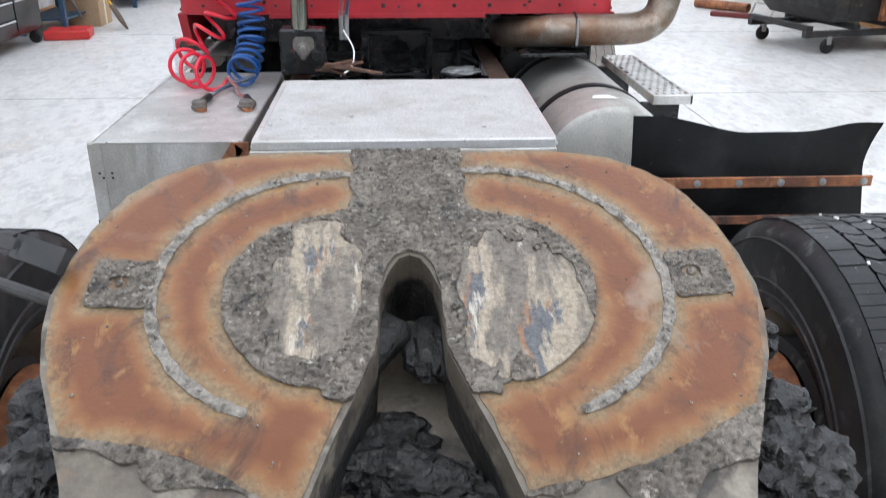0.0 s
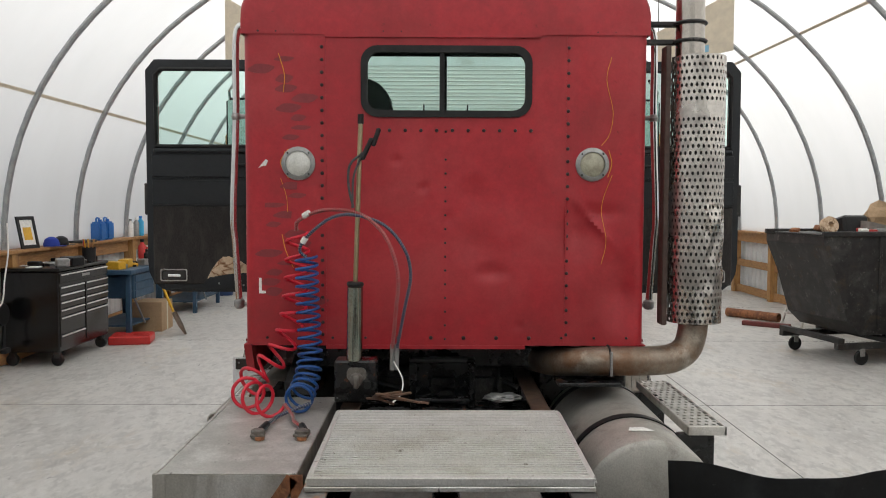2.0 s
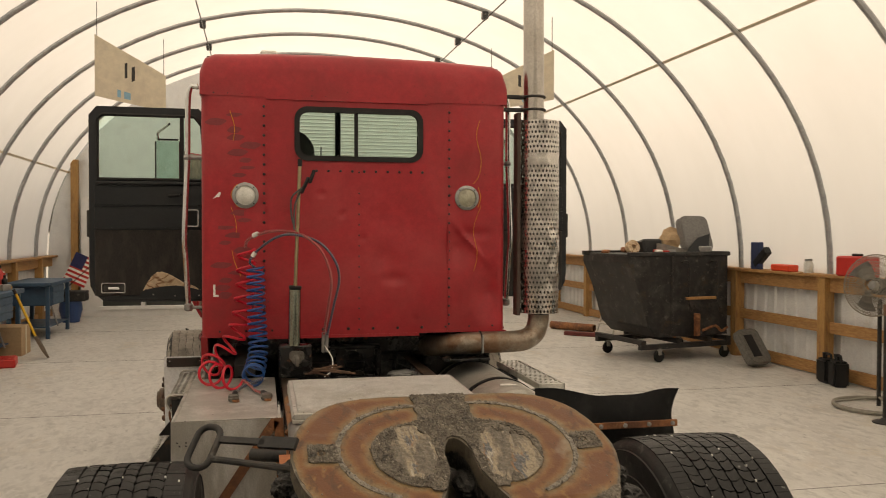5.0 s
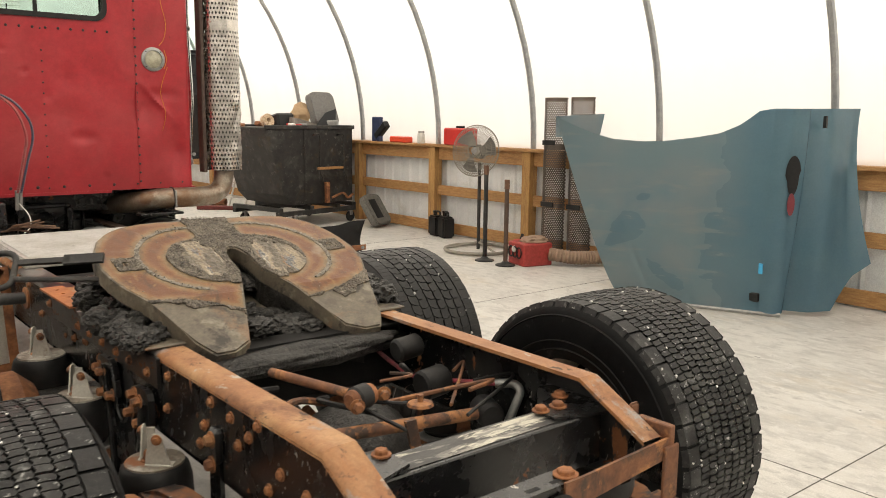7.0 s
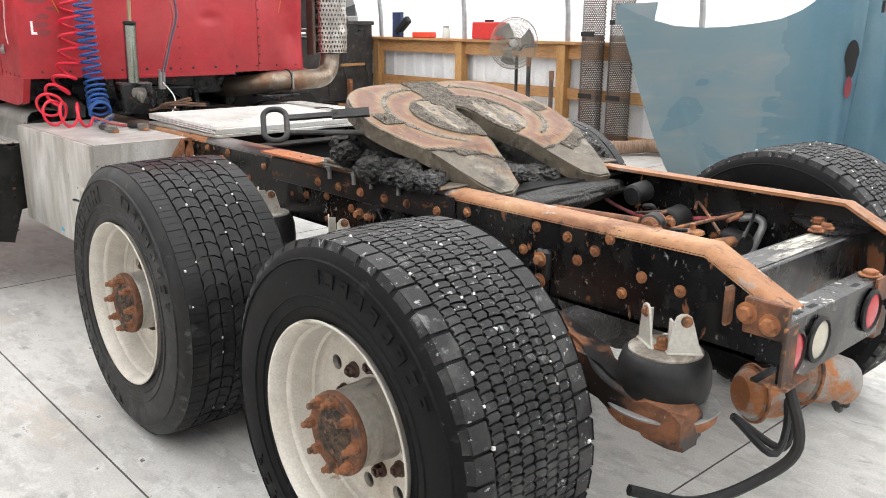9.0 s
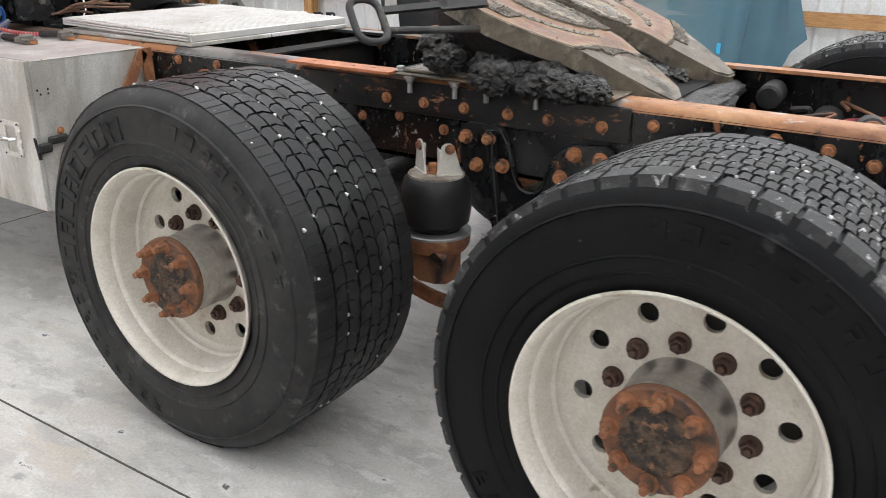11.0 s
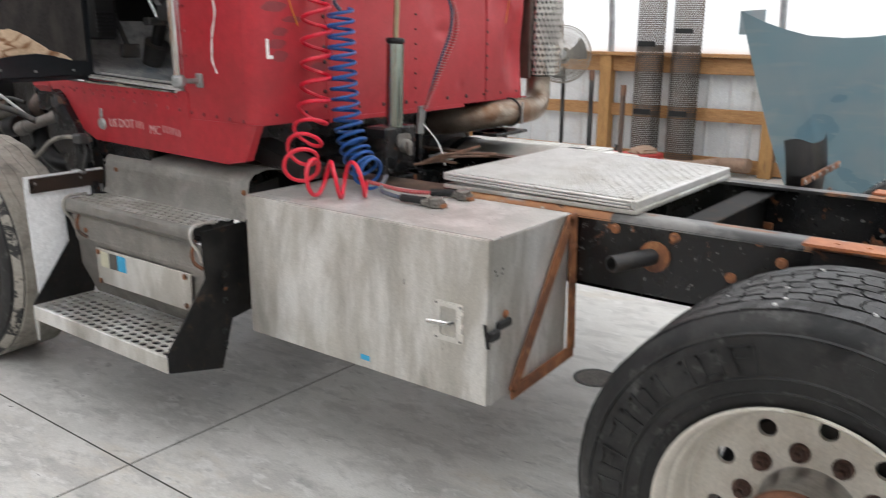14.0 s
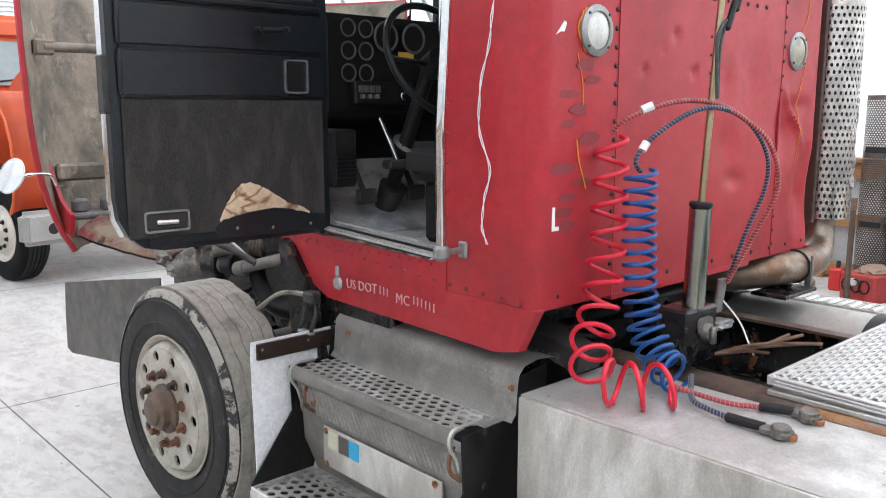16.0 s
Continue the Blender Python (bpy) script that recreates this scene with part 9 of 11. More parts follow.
part("front_axle", ax, m_black, truck)
en = B()
box(en, -0.44, 0.44, 3.46, 4.75, 0.66, 1.60, 0.05)
box(en, -0.50, -0.40, 3.6, 4.5, 1.0, 1.35, 0.04)
for k in range(7):
    lump(en, (-0.46 + 0.05 * math.sin(3.1 * k), 3.55 + 0.17 * k, 0.66 + 0.03 * math.sin(2.3 * k)), 0.075, 30 + k, 0.4, 9, (1, 1.3, 0.9), 2)
eng = part("engine", en, m_grease, truck, "dark greasy diesel engine block")
part("radiator", box(B(), -0.60, 0.60, 4.96, 5.10, 0.70, 1.45, 0.015), m_black, eng, "black radiator behind the engine")
m_gear = surface("grimy_cast_iron", (0.29, 0.27, 0.235), (0.19, 0.175, 0.15), 0.6, 0.2, 16, 0.4, 80, [((0.04, 0.035, 0.03), 7, 0.56, 0.68, 0.6), ((0.40, 0.375, 0.33), 11, 0.62, 0.74, 0.7), ((0.19, 0.11, 0.06), 9, 0.68, 0.76, 0.7)])
gb = B()
lathe(gb, [(0, -0.10), (0.045, -0.10), (0.075, -0.085), (0.088, -0.04), (0.088, 0.05), (0.078, 0.07), (0.055, 0.08), (0.05, 0.12), (0.03, 0.13), (0, 0.13)], 24, Matrix.Translation((-0.82, 4.32, 0.965)) @ Matrix.Rotation(radians(72), 4, "X") @ Matrix.Rotation(radians(20), 4, "Y"))
gear = part("steering_gear", gb, m_gear, eng, "grimy cast steering gear", True)
for dx, dy, dz, r, L in ((0.0, -0.13, 0.015, 0.062, 0.10), (0.02, -0.20, 0.02, 0.045, 0.08), (0.02, -0.27, 0.03, 0.055, 0.07)):
    b = B()
    cyl(b, (-0.82 + dx, 4.32 + dy, 0.965 + dz), (-0.80 + dx, 4.32 + dy - L, 0.975 + dz), r, 16, bev=0.008)
    part("flange", b, m_bin if r > 0.05 else m_gear, gear, "", True)
for k in range(6):
    a = radians(60 * k + 15)
    part("bolt", hexbolt(B(), (-0.82 + 0.05 * math.cos(a), 4.188, 0.985 + 0.05 * math.sin(a)), (0, -1, 0), 0.009, 0.010), m_gear, gear)
for y, z, r in ((4.24, 1.085, 0.036), (4.12, 1.10, 0.042), (4.05, 1.065, 0.03)):
    b = B()
    cyl(b, (-0.86, y + 0.02, z), (-0.78, y - 0.03, z + 0.004), r, 14, bev=0.006)
    cyl(b, (-0.82, y, z), (-0.82, y, z - 0.07), r * 0.6, 10)
    part("valve_body", b, m_gear, gear, "", True)
for ctrl, r in (([(-0.82, 4.16, 1.09), (-0.84, 4.02, 1.10), (-0.83, 3.88, 1.08), (-0.80, 3.76, 1.04)], 0.016), ([(-0.80, 4.20, 0.90), (-0.80, 4.05, 0.855), (-0.76, 3.96, 0.875), (-0.70, 3.90, 0.93)], 0.017), ([(-0.82, 4.12, 1.12), (-0.80, 4.02, 1.14), (-0.76, 3.94, 1.12)], 0.011)):
    b = B()
    tube(b, curve_pts(ctrl, 8), r, 10)
    part("steering_hose", b, m_bin, gear, "dusty rubber steering hose", True)
b = B()
cyl(b, (-0.785, 3.90, 1.0), (-0.775, 3.52, 1.098), 0.027, 18)
cyl(b, (-0.79, 3.96, 0.985), (-0.785, 3.88, 1.005), 0.036, 14, bev=0.006)
part("steering_shaft", b, surface("dusty_steel_tube", (0.27, 0.25, 0.225), (0.20, 0.185, 0.165), 0.55, 0.3, 14, 0.15, 90), gear, "dusty grey steering shaft", True)
b = B()
cyl(b, (-0.84, 4.02, 1.16), (-0.80, 3.82, 1.055), 0.008, 10)
part("brace_rod", b, m_zinc, eng, "bright thin brace rod", True)
b = B()
tube(b, curve_pts([(-0.66, 3.90, 1.22), (-0.69, 3.94, 1.08), (-0.70, 3.94, 0.96), (-0.70, 3.88, 0.87), (-0.70, 3.76, 0.82), (-0.66, 3.62, 0.81)], 8), 0.043, 14)
part("intake_hose", b, m_rubber, eng, "thick black rubber hose", True)
b = B()
for k in range(4):
    tube(b, curve_pts([(-0.74 + 0.012 * k, 3.80 + 0.03 * k, 1.17), (-0.76, 3.79 + 0.03 * k, 1.11), (-0.73, 3.83 + 0.02 * k, 1.06)], 5), 0.012, 8)
part("wiring_loom", b, surface("brown_loom_tape", (0.13, 0.095, 0.075), (0.07, 0.055, 0.045), 0.7), eng, "brown taped wiring loom", True)
cyl_ = B()
cyl(cyl_, (-0.70, 3.70, 1.10), (-0.70, 3.70, 1.26), 0.10, 20, bev=0.01)
cyl(cyl_, (-0.70, 3.70, 1.18), (-0.70, 3.70, 1.21), 0.112, 20, bev=0.005)
part("reservoir", cyl_, m_black, eng, "black round reservoir under the door", True)
scr = B()
perforated(scr, 16, 14, lambda a, b, t=0.0: (-0.73 + 0.13 * a / 16.5, 4.90 + t, 0.86 + 0.20 * b / 14), 0.34, 8, 0.0, 0.5, 1.0)
part("mesh_screen", scr, surface("tan_mesh", (0.27, 0.235, 0.18), None, 0.7), eng, "tan wire mesh screen")
knk = B()
lump(knk, (-0.90, 4.52, 0.98), 0.05, 41, 0.5, 10, (0.7, 1.2, 1.0))
lump(knk, (-0.88, 4.42, 0.93), 0.055, 42, 0.5, 10, (0.8, 1.5, 0.7))
tube(knk, curve_pts([(-0.93, 4.60, 1.06), (-0.92, 4.55, 1.01), (-0.90, 4.48, 0.94)], 5), 0.016, 8)
part("hood_hinge", knk, m_gear, eng, "dirty hood hinge knuckle", True)
ffr = B()
plate(ffr, [(3.345, 1.205), (3.315, 1.225), (3.265, 1.20), (3.15, 1.07), (3.02, 0.70), (3.02, 0.55), (3.20, 0.55), (3.285, 0.95), (3.33, 1.10)], [], 0.03, side_m(-0.905))
part("cab_support", ffr, m_black, truck, "black cab corner support plate")
tie_rod = B()
tube(tie_rod, curve_pts([(-0.97, 3.62, 0.82), (-0.97, 3.45, 0.92), (-0.97, 3.29, 1.005), (-0.97, 3.14, 1.03), (-0.97, 3.05, 1.025)], 6), 0.0095, 10)
bbk = part("bent_bracket", tie_rod, m_gear, truck, "bent black fender bracket", True)
for y in (3.15, 3.075):
    b = B()
    tube(b, curve_pts([(-0.965, y, 1.03), (-0.95, y - 0.012, 0.98), (-0.965, y - 0.02, 0.93), (-0.97, y, 0.885)], 5), 0.008, 8)
    part("link", b, m_bin, bbk, "", True)
part("clamp", box(B(), -0.985, -0.955, 3.06, 3.15, 0.876, 0.890, 0.005), m_zinc, bbk)
part("clamp", box(B(), -0.99, -0.945, 3.03, 3.10, 1.005, 1.05, 0.008), m_bin, bbk)
ff = B()
plate(ff, [(4.30, 0.50), (5.24, 0.362), (5.31, 0.378), (5.30, 0.56), (5.275, 0.765), (4.60, 0.885), (4.0, 0.985), (4.0, 0.60)], [], 0.008, side_m(-1.15))
part("splash_flap", ff, surface("grey_rubber_flap", (0.105, 0.098, 0.086), (0.07, 0.066, 0.058), 0.5, 0, 12, 0.15, 80, [((0.17, 0.16, 0.14), 2.5, 0.55, 0.72, 0.6), ((0.035, 0.033, 0.03), 4, 0.6, 0.74, 0.5)]), truck, "grey metal splash flap ahead of the front wheel")


def hood_pt(u, v, off=0.0):
    """Tilted hood: u across from the driver side, v from the lower lip to its rear rim, now on top."""
    n = 2 * u - 1
    x = n * (1.10 + 0.20 * (1 - math.exp(-5 * v))) * (1 + off)
    side = abs(n) ** 5
    y = 5.75 + 0.25 * v - side * (0.55 + 0.25 * v) + off * 1.0
    z = 0.95 + 1.55 * v - 0.10 * (1 - abs(n)) * (1 - v)
    return x, y, z


hi_ = grid(B(), 36, 16, hood_pt)
hood = part("hood", hi_, m_hoodin, truck, "red hood tilted open showing bare fibreglass inside", True)
part("hood_skin", grid(B(), 36, 16, lambda u, v: hood_pt(u, v, 0.02)), m_red, hood, "red painted outer skin", True)
rim = B()
tube(rim, [Vector(hood_pt(i / 36, 1.0, 0.01)) for i in range(37)], 0.016, 6)
tube(rim, [Vector(hood_pt(0.0, j / 16, 0.01)) for j in range(17)], 0.016, 6)
tube(rim, [Vector(hood_pt(1.0, j / 16, 0.01)) for j in range(17)], 0.016, 6)
part("hood_rim", rim, m_red, hood, "", True)
LIP = [(-1.135, 5.10, 1.06), (-1.07, 4.97, 1.02), (-1.0, 4.80, 0.99), (-0.95, 4.64, 0.975), (-0.92, 4.47, 0.972)]


def lip_fn(u, v):
    f = u * (len(LIP) - 1)
    i = min(int(f), len(LIP) - 2)
    p = Vector(LIP[i]).lerp(Vector(LIP[i + 1]), f - i)
    h = 0.115 * math.sin(math.pi * (0.18 + 0.66 * min(1.0, u * 1.02))) ** 0.7 * (1.0 - 0.55 * u ** 3)
    return p.x + 0.16 * v + 0.02 * v * v, p.y + 0.13 * v, p.z + h * v ** 0.7 + 0.004 * noise.noise(Vector((u * 9, v * 3, 0)))


lipb = grid(B(), 24, 8, lip_fn)
thicken(lipb, 0.012)
part("hood_lip", lipb, surface("worn_red_fibreglass", (0.26, 0.045, 0.045), (0.20, 0.04, 0.042), 0.55, 0, 9, 0.15, 70, [((0.42, 0.34, 0.25), 2.2, 0.50, 0.60, 0.75), ((0.34, 0.20, 0.15), 7, 0.58, 0.68, 0.7), ((0.10, 0.07, 0.06), 14, 0.66, 0.74, 0.7)]), hood, "worn red and tan lower lip of the hood", True)
# dark sheet painting the shadow beneath the hood lip
under = grid(B(), 24, 4, lambda u, v: (lip_fn(u, 0)[0] + 0.25 * v, lip_fn(u, 0)[1] + 0.30 * v, lip_fn(u, 0)[2] - 0.012 - 0.02 * v))
part("lip_shade_sheet", under, m_shade_dk, hood)
chk = B()
plate(chk, [(5.60, 1.52), (5.53, 1.535), (5.46, 1.455), (5.40, 1.385), (5.33, 1.315), (5.26, 1.235), (5.16, 1.185), (5.10, 1.165), (5.11, 1.10), (5.135, 1.04), (5.27, 1.09), (5.43, 1.155), (5.50, 1.235), (5.53, 1.295)], [], 0.02, side_m(-1.135))
part("hood_cheek", chk, m_red, hood, "scuffed red lower corner of the hood")
part("cheek_catch", box(B(), -1.163, -1.15, 5.40, 5.44, 1.19, 1.25, 0.004), m_rubber, hood, "black rubber hood catch")
m_stop = surface("dusty_rubber_stop", (0.17, 0.165, 0.155), (0.11, 0.107, 0.10), 0.8, 0, 20, 0.3)
part("stop_ledge", box(B(), -1.10, -0.55, 5.25, 5.45, 1.115, 1.150, 0.01), m_stop, hood)
for x in (-1.02, -0.855):
    part("rubber_stop", cyl(B(), (x, 5.35, 1.148), (x, 5.35, 1.225), 0.048, 16, bev=0.012), m_stop, hood, "grey dusty rubber stop", True)
part("hood_brace", box(B(), -1.09, -0.3, 5.46, 5.52, 1.32, 1.42, 0.015), m_hoodin, hood)
part("hood_brace", cyl(B(), (-1.12, 5.46, 2.075), (-0.3, 5.50, 2.085), 0.028, 12), m_hoodin, hood, "", True)
part("brace_foot", box(B(), -1.17, -1.06, 5.44, 5.50, 2.03, 2.12, 0.012), m_hoodin, hood)
mm = B()
lathe(mm, [(0, -0.035), (0.05, -0.03), (0.085, -0.012), (0.096, 0.0), (0.096, 0.005), (0.090, 0.006)], 28, Matrix.Translation((-1.435, 5.10, 1.392)) @ Vector((-0.86, -0.34, 0.38)).to_track_quat("Z", "Y").to_matrix().to_4x4())
fm = part("fender_mirror", mm, m_white, hood, "round white fender mirror on a chrome arm", True)
part("mirror_glass", lathe(B(), [(0.0, 0.007), (0.06, 0.0062), (0.091, 0.004)], 28, Matrix.Translation((-1.435, 5.10, 1.392)) @ Vector((-0.86, -0.34, 0.38)).to_track_quat("Z", "Y").to_matrix().to_4x4()), m_chrome, fm, "", True)
ma = B()
tube(ma, curve_pts([(-1.15, 5.20, 1.315), (-1.20, 5.15, 1.325), (-1.24, 5.12, 1.385), (-1.33, 5.10, 1.395), (-1.40, 5.10, 1.385)], 5), 0.009, 8)
part("mirror_arm", ma, m_chrome, hood, "", True)


# ---- things along the east wall ----
def rotm(x, y, z, a):
    return Matrix.Translation((x, y, z)) @ Matrix.Rotation(radians(a), 4, "Z")


def dumpster():
    t = thing("hopper_bin", "dark steel tipping hopper on casters, heaped with scrap", "dumpster", rotm(4.77, 7.64, 0, 11))
    b = B()
    prof = [(1.27, 0.34), (1.27, 1.52), (-0.45, 1.47), (-0.45, 1.38), (-0.30, 1.05), (-0.12, 0.50), (0.05, 0.34)]
    R = Matrix.Translation((0, 1.15, 0)) @ Matrix.Rotation(radians(90), 4, "X")
    plate(b, prof, [], 0.006, R)
    plate(b, prof, [], 0.006, Matrix.Translation((0, -1.11, 0)) @ R)
    for (x0, z0), (x1, z1) in zip(prof[2:] + prof[:2], prof[3:] + prof[:2]):
        q = [b.verts.new(p) for p in ((x0, 0.03, z0), (x1, 0.03, z1), (x1, 1.15, z1), (x0, 1.15, z0))]
        b.faces.new(q)
    body = part("body", b, m_bin, t, "scuffed dark steel hopper")
    rim = B()
    for x0, x1, y0, y1 in ((-0.47, 1.29, 0.0, 0.05), (-0.47, 1.29, 1.12, 1.17), (1.25, 1.30, 0.0, 1.17)):
        box(rim, x0, x1, y0, y1, 1.47, 1.53, 0.008)
    part("rim", rim, m_bin, t)
    part("corner_seam", box(B(), 0.26, 0.30, 0.018, 0.03, 0.4, 1.47, 0.004), m_bin, t)
    for x in (0.45, 0.95):
        h = B()
        tube(h, curve_pts([(x, 0.03, 1.38), (x, -0.04, 1.40), (x + 0.06, -0.06, 1.34), (x + 0.05, -0.06, 0.86), (x + 0.10, -0.06, 0.74), (x + 0.12, -0.05, 0.68)], 4), 0.014, 8)
        part("handle", h, m_bin, t, "bent steel handle", True)
    part("wood_bar", box(B(), 0.46, 0.98, -0.08, -0.04, 0.86, 0.90, 0.006), m_wood, t, "wooden push bar")
    fr = B()
    for y in (0.0, 1.05):
        box(fr, -0.25, 1.32, y, y + 0.08, 0.18, 0.25, 0.004)
    for x in (-0.25, 0.35, 0.9, 1.24):
        box(fr, x, x + 0.08, 0.0, 1.13, 0.25, 0.31, 0.004)
    part("base_frame", fr, m_bin, t, "rusty fork frame")
    lt = B()
    box(lt, 0.66, 0.72, -0.05, 0.02, 0.34, 0.66, 0.005)
    tube(lt, curve_pts([(0.75, -0.06, 0.42), (0.95, -0.09, 0.48), (1.1, -0.05, 0.40), (1.2, -0.06, 0.45)], 5), 0.02, 6)
    part("latch", lt, m_rust, t)
    for x, y in ((-0.08, 1.05), (0.06, 0.02), (1.24, 0.05), (1.24, 1.05)):
        c = B()
        lathe(c, [(0, -0.022), (0.075, -0.022), (0.085, -0.012), (0.085, 0.012), (0.075, 0.022), (0, 0.022)], 20, Matrix.Translation((x, y, 0.085)) @ Matrix.Rotation(radians(90), 4, "X"))
        w = part("caster", c, m_rubber, t, "", True)
        part("fork", box(B(), x - 0.03, x + 0.03, y - 0.035, y + 0.035, 0.10, 0.19, 0.006), m_zinc, t)
    return t


dumpster()


def scrap(name, label, cat, bm, mat, smooth=False):
    return tagged(part(name, bm, mat, None, "", smooth), label, cat, "scrap heaped in the hopper")


DM = rotm(4.77, 7.64, 1.47, 11)
q = B()
plate(q, rounded(0.50, 0.55, 0.10, 4, 0, 0.27), [], 0.14, DM @ Matrix.Translation((1.0, 0.40, 0.02)) @ Matrix.Rotation(radians(70), 4, "X"))
bmesh.ops.bevel(q, geom=q.edges[:], offset=0.012, segments=2, affect="EDGES")
scrap("seat_cushion", "worn grey seat back thrown on the scrap heap", "cushion", q, surface("grey_vinyl", (0.20, 0.195, 0.185), (0.15, 0.145, 0.14), 0.6))
q = B()
plate(q, rounded(0.55, 0.34, 0.08, 4, 0, 0.0), [], 0.10, DM @ Matrix.Translation((0.55, 0.45, 0.02)) @ Matrix.Rotation(radians(12), 4, "Y"))
scrap("seat_cushion", "flat grey seat cushion on the scrap heap", "cushion", q, surface("tan_grey_vinyl", (0.22, 0.20, 0.175), (0.17, 0.155, 0.135), 0.6))
scrap("plastic_crate", "black plastic crate tipped on the scrap heap", "crate", box(B(), 0.08, 0.42, 0.35, 0.75, 0.04, 0.34, 0.03, DM @ Matrix.Rotation(radians(-14), 4, "X")), m_blackp)
q = B()
lump(q, DM @ Vector((0.70, 0.6, 0.22)), 0.17, 4, 0.5, 8, (1, 1, 1.0), 2)
scrap("cardboard_wad", "crumpled brown cardboard on the scrap heap", "cardboard", q, m_cardboard)
q = B()
plate(q, [(-0.22, 0), (0.2, 0.03), (0.28, 0.30), (0.05, 0.24), (-0.1, 0.12)], [], 0.02, DM @ Matrix.Translation((0.86, 0.2, 0.02)) @ Matrix.Rotation(radians(75), 4, "X"))
scrap("trim_panel", "torn black trim panel on the scrap heap", "panel", q, m_vinyl)
for k in range(14):
    q = B()
    x, y = random.uniform(-0.3, 1.1), random.uniform(0.1, 0.9)
    s = random.uniform(0.05, 0.12)
    box(q, -s, s, -s * 0.7, s * 0.7, 0, s * 0.8, s * 0.15, DM @ Matrix.Translation((x, y, 0.02 + 0.03 * random.random())) @ Matrix.Rotation(random.uniform(0, 3), 4, "Z") @ Matrix.Rotation(random.uniform(-0.5, 0.5), 4, "X"))
    m, nm, lb, ct = random.choice(((m_redp, "scrap_part", "red plastic scrap part on the heap", "scrap"), (m_blackp, "scrap_part", "black plastic scrap part on the heap", "scrap"), (m_zinc, "scrap_part", "grey metal scrap part on the heap", "scrap"), (m_mark, "paper_wad", "crumpled white paper on the heap", "paper"), (m_rust, "scrap_part", "rusty metal scrap part on the heap", "scrap")))
    scrap(nm, lb, ct, q, m)
q = B()
lathe(q, [(0.035, -0.04), (0.10, -0.04), (0.10, 0.04), (0.035, 0.04), (0.035, -0.04)], 20, DM @ Matrix.Translation((-0.12, 0.4, 0.12)) @ Matrix.Rotation(radians(70), 4, "X"))
scrap("filter_element", "brown round filter element on the heap", "filter", q, m_foam, True)
part_fill = part("scrap_bed", box(B(), -0.38, 1.22, 0.06, 1.1, -0.2, 0.03, 0.01, DM), m_grease)
tagged(part_fill, "dark loose rubbish filling the hopper", "rubbish", kind="stuff")


m_blade = plain("grey_fan_blade", (0.17, 0.165, 0.155), 0.5)


def pedestal_fan():
    t = thing("pedestal_fan", "grey wire pedestal fan on a ring base", "fan", Matrix.Translation((5.62, 4.42, 0)))
    ring = B()
    tube(ring, [(0.42 * math.cos(a), 0.42 * math.sin(a), 0.03) for a in [2 * math.pi * i / 40 for i in range(40)]], 0.022, 8, True)
    m_dull = surface("dusty_fan_paint", (0.26, 0.24, 0.20), (0.20, 0.185, 0.155), 0.6)
    part("base_ring", ring, m_dull, t, "", True)
    for k in range(3):
        a = radians(120 * k + 20)
        part("base_leg", tube(B(), [(0, 0, 0.12), (0.42 * math.cos(a), 0.42 * math.sin(a), 0.035)], 0.014, 6), m_dull, t)
    part("pole", cyl(B(), (0, 0, 0.03), (0, 0, 1.12), 0.022, 12), m_bin, t)
    H = Matrix.Translation((-0.10, -0.03, 1.27)) @ Matrix.Rotation(radians(-68), 4, "Z") @ Matrix.Rotation(radians(82), 4, "X")
    cage = B()
    R = 0.315
    for rr, h in ((0.06, 0.075), (0.12, 0.073), (0.18, 0.066), (0.24, 0.052), (0.285, 0.03), (R, 0.0), (0.30, -0.045), (0.22, -0.075), (0.12, -0.085)):
        tube(cage, [H @ Vector((rr * math.cos(a), rr * math.sin(a), h)) for a in [2 * math.pi * i / 36 for i in range(36)]], 0.0028 if rr < R else 0.007, 4, True)
    for k in range(72):
        a = 2 * math.pi * k / 72
        tube(cage, [H @ Vector((r * math.cos(a + tw), r * math.sin(a + tw), h)) for r, h, tw in ((0.06, 0.075, 0), (0.18, 0.066, 0.10), (0.27, 0.038, 0.16), (R, 0.0, 0.18), (0.28, -0.05, 0.18), (0.12, -0.085, 0.18))], 0.0026, 3)
    part("cage", cage, m_dull, t, "grey wire guard")
    for k in range(3):
        bl = B()
        A = H @ Matrix.Rotation(radians(120 * k), 4, "Z")
        grid(bl, 6, 4, lambda u, v: ((0.06 + 0.21 * u) * math.cos(0.9 * (v - 0.5) + 0.3 * u), (0.06 + 0.21 * u) * math.sin(0.9 * (v - 0.5) + 0.3 * u), 0.03 * (v - 0.5) * 2), A)
        thicken(bl, 0.002)
        part("blade", bl, m_blade, t, "grey fan blade", True)
    part("hub", lathe(B(), [(0, 0.04), (0.045, 0.035), (0.05, -0.02), (0, -0.02)], 18, H), m_zinc, t, "", True)
    part("motor", lathe(B(), [(0, -0.20), (0.06, -0.20), (0.085, -0.16), (0.085, -0.06), (0.06, -0.04), (0, -0.04)], 20, H), m_bin, t, "", True)
    return t


pedestal_fan()
